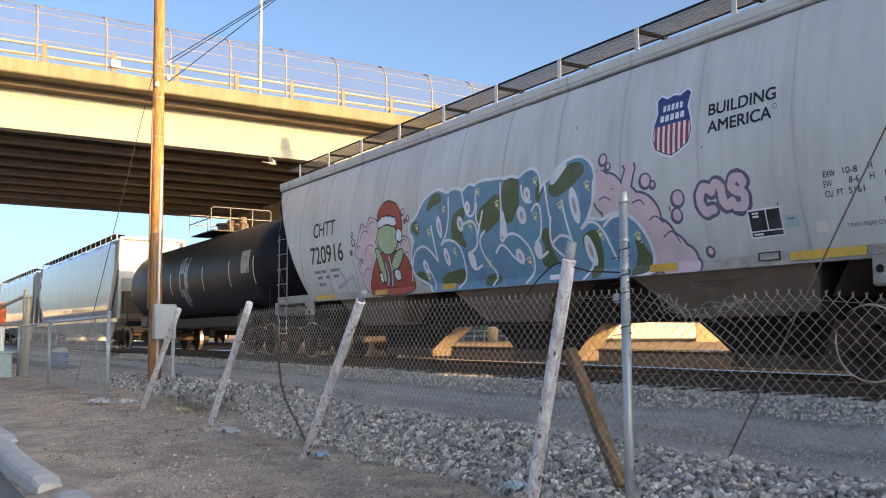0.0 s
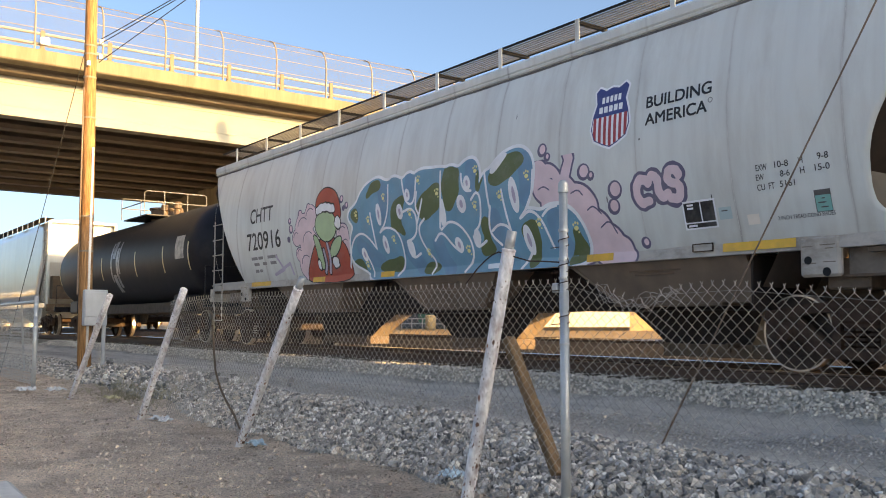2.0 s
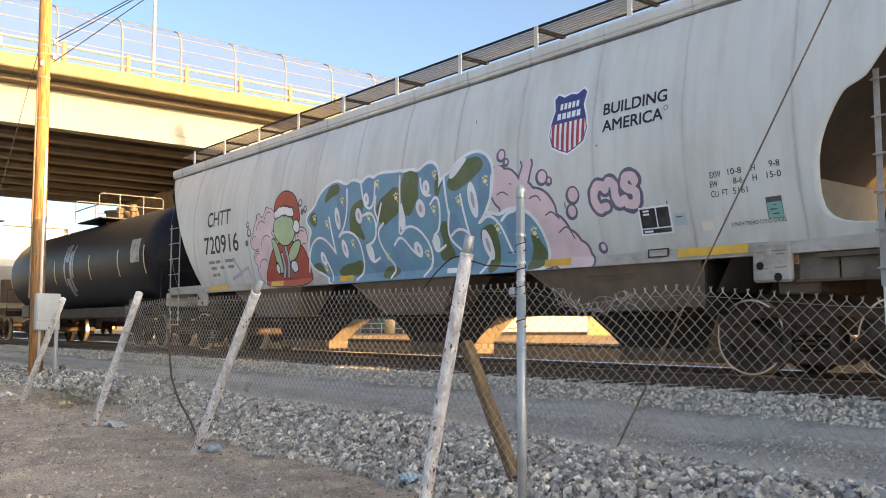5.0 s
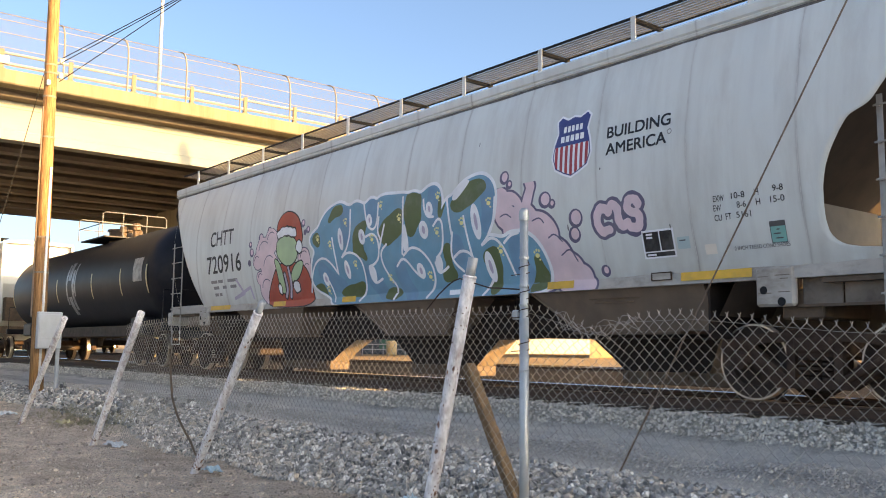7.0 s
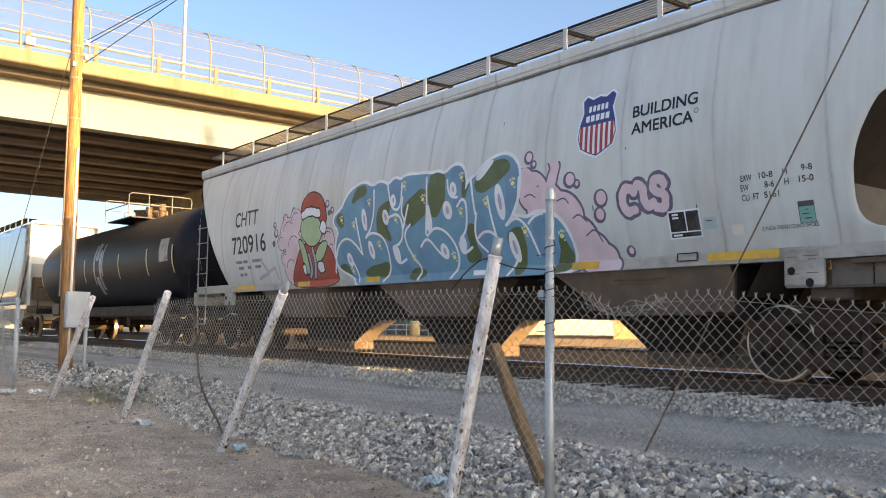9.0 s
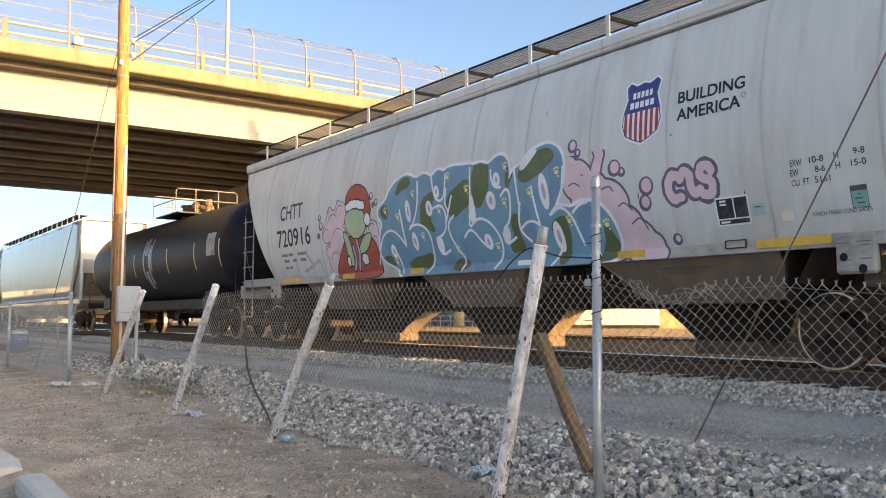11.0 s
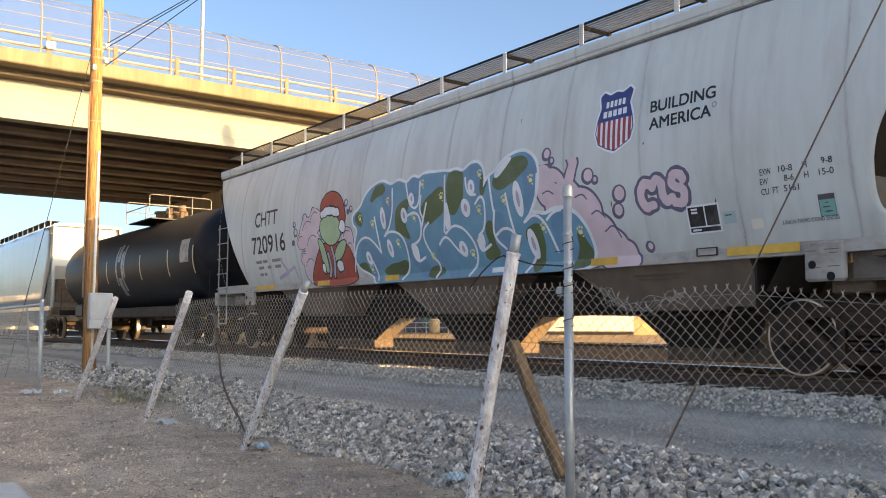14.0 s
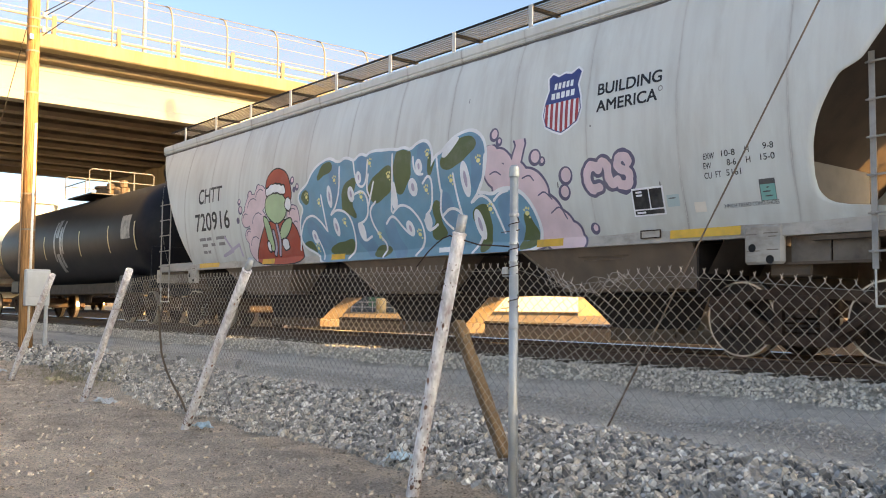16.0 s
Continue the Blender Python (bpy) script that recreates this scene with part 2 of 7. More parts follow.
M = dict(
    hopper=mat("hopper_grey_paint", (0.715, 0.75, 0.725), 0.42, 0, 0.05, 2.0, (0.33, 0.29, 0.25), 0.35, 1.2, 0.05, 30, 0.4, (1, 1, 0.25)),
    far_hopper=mat("far_hopper_paint", (0.60, 0.61, 0.60), 0.05, 0, 0.05, 2.0, (0.40, 0.36, 0.30), 0.25, 0.8, 0, 30, 0.5, (1, 1, 0.25)),
    sill=mat("dirty_grey_sill", (0.47, 0.435, 0.39), 0.6, 0, 0.12, 5, (0.20, 0.16, 0.13), 0.85, 3.0, 0.1, 40, 0.3, (0.6, 1, 1)),
    under=mat("underframe_brown", (0.13, 0.088, 0.058), 0.75, 0, 0.25, 5, (0.05, 0.04, 0.035), 0.6, 2, 0.2, 40),
    # Dusty bay paint, browner and darker for the shade under the car.
    bay=mat("shaded_bay_grey", (0.185, 0.135, 0.10), 0.7, 0, 0.15, 3, (0.24, 0.165, 0.115), 0.7, 1.5, 0.1, 40),
    truck=mat("cast_steel_dark", (0.062, 0.038, 0.028), 0.85, 0.0, 0.3, 8, (0.12, 0.085, 0.06), 0.6, 3, 0.4, 60, 0.15),
    wheel=mat("wheel_steel", (0.055, 0.038, 0.03), 0.75, 0.0, 0.25, 9, (0.03, 0.024, 0.02), 0.7, 4, 0.2, 50, 0.2),
    tread=mat("polished_tread", (0.55, 0.5, 0.45), 0.3, 0.9, 0.1, 20),
    tank=mat("tank_black_paint", (0.010, 0.010, 0.015), 0.5, 0, 0.25, 4, (0.04, 0.036, 0.033), 0.4, 1.2, 0.05, 30, 0.3),
    reflective=mat("reflector_white", (0.68, 0.57, 0.32), 0.4, 0, 0.05, 8),
    yellow=mat("reflector_yellow", (0.78, 0.44, 0.05), 0.45, 0, 0.1, 8, (0.4, 0.25, 0.1), 0.5, 5),
    concrete=mat("bridge_concrete", (0.235, 0.20, 0.135), 0.85, 0, 0.14, 3, (0.17, 0.135, 0.085), 0.8, 2.2, 0.2, 25, 0.3, (1, 1, 0.15)),
    # Same concrete as the outer girder, darker: underside shade is in the colour.
    soffit=mat("shaded_soffit_concrete", (0.19, 0.165, 0.14), 0.85, 0, 0.1, 2, (0.13, 0.11, 0.09), 0.6, 0.4, 0.1, 20),
    steel=mat("galvanised_steel", (0.43, 0.46, 0.475), 0.45, 0.45, 0.12, 14, (0.35, 0.36, 0.37), 0.5, 5, 0.05, 80),
    wire=mat("chain_link_wire", (0.37, 0.335, 0.295), 0.55, 0.3, 0.15, 5, (0.2, 0.16, 0.12), 0.5, 2),
    white_post=mat("white_painted_pipe", (0.74, 0.72, 0.725), 0.6, 0, 0.24, 34, (0.38, 0.275, 0.27), 0.9, 14.0, 0.4, 60, 0.4, (1, 1, 0.45)),
    wood=mat("pole_wood", (0.36, 0.19, 0.085), 0.8, 0, 0.5, 7, (0.065, 0.036, 0.02), 0.95, 2.8, 0.5, 30, 0.3, (6, 6, 0.4)),
    tie_wood=mat("creosoted_tie", (0.075, 0.055, 0.04), 0.9, 0, 0.25, 8, (0.12, 0.10, 0.08), 0.5, 4, 0.5, 40, 0.2, (1, 4, 1)),
    old_wood=mat("weathered_timber", (0.20, 0.13, 0.075), 0.85, 0, 0.25, 8, (0.08, 0.055, 0.035), 0.6, 4, 0.5, 40, 0.3, (4, 4, 0.5)),
    rail=mat("rusty_rail", (0.085, 0.05, 0.035), 0.75, 0.1, 0.2, 10, (0.07, 0.04, 0.03), 0.5, 4, 0.2, 60),
    rail_top=mat("polished_rail_head", (0.78, 0.68, 0.56), 0.16, 1.0, 0.08, 15),
    asphalt=mat("parking_asphalt", (0.20, 0.195, 0.19), 0.9, 0, 0.2, 40, (0.11, 0.1, 0.09), 0.5, 1.5, 0.6, 120, 0.3),
    rock=stone_mat("crushed_stone", [(0.0, (0.11, 0.107, 0.104)), (1.0, (0.80, 0.775, 0.73)), (0.35, (0.30, 0.29, 0.28)), (0.6, (0.47, 0.45, 0.425)), (0.80, (0.56, 0.475, 0.385)), (0.9, (0.74, 0.71, 0.665))]),
    road_stone=stone_mat("road_stone", [(0.0, (0.26, 0.25, 0.238)), (1.0, (0.64, 0.615, 0.58)), (0.5, (0.42, 0.405, 0.385)), (0.9, (0.50, 0.475, 0.445))]),
    ballast_stone=stone_mat("ballast_stone", [(0.0, (0.26, 0.24, 0.21)), (1.0, (0.86, 0.82, 0.745)), (0.35, (0.50, 0.47, 0.42)), (0.6, (0.64, 0.60, 0.54)), (0.85, (0.70, 0.63, 0.53))]),
    clod=stone_mat("dirt_clods", [(0.0, (0.20, 0.158, 0.126)), (1.0, (0.78, 0.71, 0.64)), (0.5, (0.46, 0.375, 0.305)), (0.975, (0.56, 0.465, 0.385))]),
    weathered=mat("weathered_metal", (0.27, 0.225, 0.17), 0.7, 0.1, 0.12, 6, (0.16, 0.12, 0.09), 0.4, 2),
    cream=mat("dull_cream_paint", (0.42, 0.37, 0.26), 0.6, 0, 0.1, 6, (0.25, 0.2, 0.15), 0.4, 2),
    kerb=mat("kerb_concrete", (0.55, 0.53, 0.50), 0.85, 0, 0.1, 12, (0.35, 0.33, 0.3), 0.5, 3, 0.3, 70),
    black=mat("black_rubber", (0.012, 0.012, 0.013), 0.9, 0, 0.1, 8),
    lamp_grey=mat("grey_metal_box", (0.42, 0.45, 0.48), 0.5, 0.1, 0.06, 5, (0.35, 0.35, 0.34), 0.4, 3),
    tan=mat("tan_stucco", (0.60, 0.45, 0.25), 0.9, 0, 0.08, 4, (0.45, 0.33, 0.2), 0.4, 1),
    white=mat("white_paint", (0.80, 0.79, 0.76), 0.5, 0, 0.04, 5, (0.6, 0.58, 0.52), 0.3, 1.2),
)


def side_paint():
    """Grey railcar paint: grime along the welded seams, brown dust towards the sill and the ends, faint vertical streaks."""
    m = M["hopper"]
    nt = m.node_tree
    b = nt.nodes["Principled BSDF"]
    base = b.inputs["Base Color"].links[0].from_socket
    tc = nt.nodes.new("ShaderNodeTexCoord")
    sep = nt.nodes.new("ShaderNodeSeparateXYZ")
    nt.links.new(tc.outputs["Object"], sep.inputs[0])

    def calc(op, a_, b_=None, c_=None, clamp=False):
        n = nt.nodes.new("ShaderNodeMath")
        n.operation, n.use_clamp = op, clamp
        for k, v in enumerate((a_, b_, c_)):
            if v is None:
                continue
            if isinstance(v, (int, float)):
                n.inputs[k].default_value = v
            else:
                nt.links.new(v, n.inputs[k])
        return n.outputs[0]

    def cloud(scale, stretch, detail=5):
        mp = nt.nodes.new("ShaderNodeMapping")
        mp.inputs["Scale"].default_value = stretch
        nt.links.new(tc.outputs["Object"], mp.inputs[0])
        n = nt.nodes.new("ShaderNodeTexNoise")
        n.inputs["Scale"].default_value, n.inputs["Detail"].default_value = scale, detail
        nt.links.new(mp.outputs[0], n.inputs["Vector"])
        return n.outputs["Fac"]

    def blend(fac, a_, colour):
        x = nt.nodes.new("ShaderNodeMix")
        x.data_type = "RGBA"
        nt.links.new(fac, x.inputs[0])
        nt.links.new(a_, x.inputs[6])
        x.inputs[7].default_value = (*colour, 1)
        return x.outputs[2]

    # distance to the nearest seam, in metres, with a wandering edge
    wob = calc("MULTIPLY_ADD", cloud(2.5, (0, 1, 1)), .05, -.025)
    u = calc("ADD", calc("DIVIDE", calc("ADD", sep.outputs[0], 4.97), 1.44), calc("DIVIDE", wob, 1.44))
    d = calc("MULTIPLY", calc("ABSOLUTE", calc("SUBTRACT", u, calc("ROUND", u))), 1.44)
    soft = calc("SUBTRACT", 1.0, calc("DIVIDE", d, .075), clamp=True)
    core = calc("SUBTRACT", 1.0, calc("DIVIDE", d, .02), clamp=True)
    uneven = calc("MULTIPLY_ADD", cloud(.9, (1.3, 0, .8)), 2.6, -.8, clamp=True)
    out = blend(calc("MULTIPLY", calc("MULTIPLY", soft, soft), calc("MULTIPLY", uneven, .46)), base, (.28, .255, .23))
    out = blend(calc("MULTIPLY", core, calc("MULTIPLY", uneven, .55)), out, (.18, .165, .155))
    streak = calc("MULTIPLY_ADD", cloud(7.0, (1, 0, .07)), 1.5, -.66, clamp=True)
    out = blend(calc("MULTIPLY", streak, .45), out, (.40, .375, .345))
    patchy = calc("MULTIPLY_ADD", cloud(.55, (1, 0, 1.3)), 2.0, -.75, clamp=True)
    out = blend(calc("MULTIPLY", patchy, .22), out, (.52, .45, .37))
    low = calc("SUBTRACT", 1.0, calc("DIVIDE", calc("SUBTRACT", sep.outputs[2], 1.55), .5), clamp=True)
    splash = calc("MULTIPLY_ADD", cloud(3.0, (1, 0, .6)), 2.2, -.7, clamp=True)
    out = blend(calc("MULTIPLY", calc("MULTIPLY", low, splash), .5), out, (.36, .32, .275))
    nt.links.new(out, b.inputs["Base Color"])


side_paint()


# ---- building helpers ----
def mesh_of(name, bm, material, smooth=False):
    me = bpy.data.meshes.new(name)
    bmesh.ops.recalc_face_normals(bm, faces=bm.faces)
    bm.to_mesh(me)
    bm.free()
    me.materials.append(material)
    if smooth:
        me.shade_smooth()
    return me


def part(name, bm, material, parent=None, label="", smooth=False):
    ob = new(name, mesh_of(name, bm, material, smooth) if isinstance(bm, bmesh.types.BMesh) else bm)
    ob.parent = parent
    return tagged(ob, label)


def thing(name, label, category, m=None, group="", kind=""):
    ob = new(name)
    ob.empty_display_size = 0.1
    if m is not None:
        ob.matrix_basis = m
    return tagged(ob, label, category, group, kind)


def box(bm, c, s, rot=None, bevel=0.0):
    """A bevelled block of size s centred at c."""
    r = bmesh.ops.create_cube(bm, size=1.0)
    vs = r["verts"]
    bmesh.ops.scale(bm, vec=s, verts=vs)
    if bevel:
        es = list({e for v in vs for e in v.link_edges})
        vs = list({v for f in bmesh.ops.bevel(bm, geom=es, offset=bevel, segments=1, affect="EDGES")["faces"] for v in f.verts} | {v for v in vs if v.is_valid})
    if rot is not None:
        bmesh.ops.transform(bm, matrix=rot, verts=vs)
    bmesh.ops.translate(bm, vec=c, verts=vs)
    return bm


def tube(bm, pts, r, n=8, cap=True):
    """A round bar along pts; r is one radius or one for each point."""
    pts = [Vector(p) for p in pts]
    rs = r if isinstance(r, (list, tuple)) else [r] * len(pts)
    rings = []
    u = None
    for i, p in enumerate(pts):
        d = (pts[min(i + 1, len(pts) - 1)] - pts[max(i - 1, 0)]).normalized()
        if u is None:
            u = d.orthogonal().normalized()
        u = (u - d * u.dot(d)).normalized()
        v = d.cross(u)
        rings.append([bm.verts.new(p + (u * math.cos(k * 2 * math.pi / n) + v * math.sin(k * 2 * math.pi / n)) * rs[i]) for k in range(n)])
    for A, B in zip(rings, rings[1:]):
        for k in range(n):
            bm.faces.new((A[k], A[(k + 1) % n], B[(k + 1) % n], B[k]))
    if cap:
        bm.faces.new(rings[0][::-1])
        bm.faces.new(rings[-1])
    return bm


def prism(bm, outline, axis, lo, hi):
    """A straight solid: the outline (2D) carried along axis 'x' or 'y' from lo to hi."""
    def at(p, t):
        return (t, p[0], p[1]) if axis == "x" else ((p[0], t, p[1]) if axis == "y" else (p[0], p[1], t))
    A = [bm.verts.new(at(p, lo)) for p in outline]
    B = [bm.verts.new(at(p, hi)) for p in outline]
    n = len(A)
    for k in range(n):
        bm.faces.new((A[k], A[(k + 1) % n], B[(k + 1) % n], B[k]))
    bm.faces.new(A[::-1])
    bm.faces.new(B)
    return bm


BM = bmesh.new
TRACK = 10.588          # centre line of the near track
CENTRE = -13.1          # middle of the hopper car
FENCE = 3.95            # line of the fence


# ---- ground: one sheet, dirt lot, stone strip, service road, ballast ----
def ground_height(x, y):
    prof = ((-2000, -0.86), (0.9, -0.86), (1.4, -0.73), (4.0, -0.71), (4.6, -0.66), (5.6, -0.47), (7.0, -0.43), (8.3, -0.40), (9.1, -0.20), (12.3, -0.20), (12.8, -0.26), (13.4, -0.2), (16, -0.18), (45, 0.22), (60, 0.25), (2000, 0.25))
    for (y0, z0), (y1, z1) in zip(prof, prof[1:]):
        if y <= y1:
            s = (y - y0) / (y1 - y0)
            z = z0 + (z1 - z0) * s
            break
    amp = 0.05 if 1.6 < y < 9.0 else 0.0
    return z + amp * noise.noise((x * 0.9, y * 0.9, 0)) + amp * 0.5 * noise.noise((x * 3.1, y * 3.1, 2))


def sheet(name, xs, ys, material, label, category):
    bm = BM()
    grid = [[bm.verts.new((x, y, ground_height(x, y))) for y in ys] for x in xs]
    for i in range(len(xs) - 1):
        for j in range(len(ys) - 1):
            bm.faces.new((grid[i][j], grid[i + 1][j], grid[i + 1][j + 1], grid[i][j + 1]))
    me = mesh_of(name, bm, material, True)
    return tagged(new(name, me), label, category, kind="structure")


xs_near = [-900, -300, -120, -70] + [-50 + 0.25 * i for i in range(225)] + [10, 20, 60, 200, 900]
ys_all = [-900, -200, -60, -20, -8, -3, -1, 0.5, 0.9, 1.4] + [1.6 + 0.15 * i for i in range(50)] + [9.1, 9.6, 11, 12.3, 13.4, 16, 20, 30, 45, 60, 200, 900]
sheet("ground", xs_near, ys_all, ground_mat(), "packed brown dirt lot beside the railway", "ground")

# Paler copy of the bay sheet: sunlight on the chutes put into the colour.
M["chute"] = mat("sunlit_chute", (0.40, 0.30, 0.21), 0.85, 0, 0.15, 4, (0.22, 0.155, 0.10), 0.6, 1.5)
# Brown taken dark: shade under the slope sheet is put into the colour.
M["recess"] = mat("shaded_brown_steel", (0.055, 0.038, 0.029), 0.85, 0, 0.2, 4, (0.085, 0.062, 0.045), 0.6, 1.2, 0.1, 30)
# Core and bulkheads under the car: gap shade put into a near-black colour.
M["dark_gap"] = mat("gap_shade_steel", (0.026, 0.016, 0.012), 0.9, 0, 0.25, 5, (0.045, 0.028, 0.021), 0.6, 2)
M["end_plate"] = mat("beige_end_plate", (0.23, 0.195, 0.16), 0.8, 0, 0.1, 5, (0.22, 0.16, 0.11), 0.6, 2.5, 0.05, 30)
M["grating_steel"] = mat("weathered_grating", (0.36, 0.32, 0.275), 0.6, 0.2, 0.15, 8)
M["ladder"] = mat("dull_grey_ladder", (0.36, 0.345, 0.325), 0.6, 0, 0.15, 6, (0.2, 0.17, 0.14), 0.6, 4)
M["web"] = mat("grimy_web", (0.20, 0.165, 0.135), 0.8, 0, 0.2, 5, (0.07, 0.055, 0.045), 0.8, 3)


# ---- railway track ----
def rail_pair(name, y0, x0, x1, ties=True):
    t = thing(name, "rusty steel rails with polished heads on timber ties", "railway track", kind="structure")
    for side in (-1, 1):
        y = y0 + side * 0.752
        prof = [(y - .07, -.17), (y + .07, -.17), (y + .07, -.155), (y + .012, -.135), (y + .012, -.05), (y + .036, -.035), (y + .036, -.012), (y - .036, -.012), (y - .036, -.035), (y - .012, -.05), (y - .012, -.135), (y - .07, -.155)]
        r = part("rail", prism(BM(), prof, "x", x0, x1), M["rail"], t)
        crown = [(y - .034, -.012), (y + .034, -.010), (y, .0035), (y - .034, -.010)]
        part("rail_head", prism(BM(), crown, "x", x0, x1), M["rail_top"], r, "polished crowned running surface")
    tie = mesh_of("tie", box(BM(), (0, 0, 0), (0.23, 2.6, 0.16), bevel=0.012), M["tie_wood"])
    x = max(x0, -60)
    while ties and x < min(x1, 8):
        o = part("tie", tie, None, t)
        o.location = (x, y0 + random.uniform(-.03, .03), -0.245)
        x += 0.53
    return t


rail_pair("track_near", TRACK, -240, 60)
rail_pair("track_far", TRACK + 12.5, -240, 60)


# ---- hopper car ----
def side_width(z):
    return 1.625 - 0.1248 * (z - 2.946) ** 2


def side_half(z, end):
    """Half length of the side sheet at height z: it is cut back in a curve above the end platforms."""
    pts = ((1.3, 9.7), (1.615, 9.7), (1.65, 8.95), (1.69, 8.60), (1.75, 8.47), (1.85, 8.39), (2.0, 8.365), (2.15, 8.37), (2.35, 8.385), (2.55, 8.43), (2.72, 8.50), (2.92, 8.61), (3.05, 8.70), (3.09, 8.76), (3.11, 8.87), (3.17, 8.95), (3.5, 9.2), (3.85, 9.5), (4.1, 9.76), (5, 9.76))
    near = ((1.3, 7.55), (1.6, 7.70), (3.45, 8.85), (3.6, 8.97), (4.2, 9.47), (4.5, 9.76), (5, 9.76))
    pts = pts if end > 0 else near
    return float(np.mean([np.interp(z + u, [p[0] for p in pts], [p[1] for p in pts]) for u in ((-.03, -.01, .01, .03) if end > 0 else (-.2, -.12, -.04, .04, .12, .2))]))


SEAMS = [-4.97 - 1.44 * k for k in range(-2, 13)]


def side_y(x, z, side=-1):
    """The skin of the side: a curved sheet, drawn in a little at each welded seam."""
    d = min(abs(x - s) for s in SEAMS)
    dent = 0.006 * math.exp(-(d / 0.20) ** 2) - 0.006 * math.cos(d / 0.72 * math.pi)
    dent += 0.004 * noise.noise((x * 0.8, z * 0.8, 3.0))
    return TRACK + side * (side_width(z) - dent)


def hopper_body():
    bm = BM()
    zs = [1.42, 1.56, 1.61] + [1.625 + .03 * i for i in range(54)] + [3.245 + (4.55 - 3.245) * i / 20 for i in range(21)]
    n = 190
    for side in (-1, 1):
        g = []
        for z in zs:
            xa, xb = CENTRE - side_half(z, -1), CENTRE + side_half(z, 1)
            row = [xa + (xb - xa) * k / n for k in range(n + 1)]
            g.append([bm.verts.new((x, side_y(x, z, side), z)) for x in row])
        for A, B in zip(g, g[1:]):
            for k in range(n):
                bm.faces.new((A[k], A[k + 1], B[k + 1], B[k]))
    return bm


def ladder(parent, x0, x1, y, z0, z1, rungs):
    l = part("ladder", box(BM(), (x0, y, (z0 + z1) / 2), (0.065, 0.012, z1 - z0), bevel=0.003), M["ladder"], parent, "grey steel end ladder")
    part("stile", box(BM(), (x1, y, (z0 + z1) / 2), (0.065, 0.012, z1 - z0), bevel=0.003), M["ladder"], l)
    for k in range(rungs):
        z = z0 + 0.18 + (z1 - z0 - 0.3) * k / (rungs - 1)
        b = tube(BM(), [(x0 - .05, y - .03, z), (x0, y - .045, z), (x1, y - .045, z), (x1 + .05, y - .03, z)], 0.011, 6)
        for x in (x0, x1):
            box(b, (x, y - .03, z), (0.035, 0.035, 0.035))
        part("rung", b, M["ladder"], l)
    return l


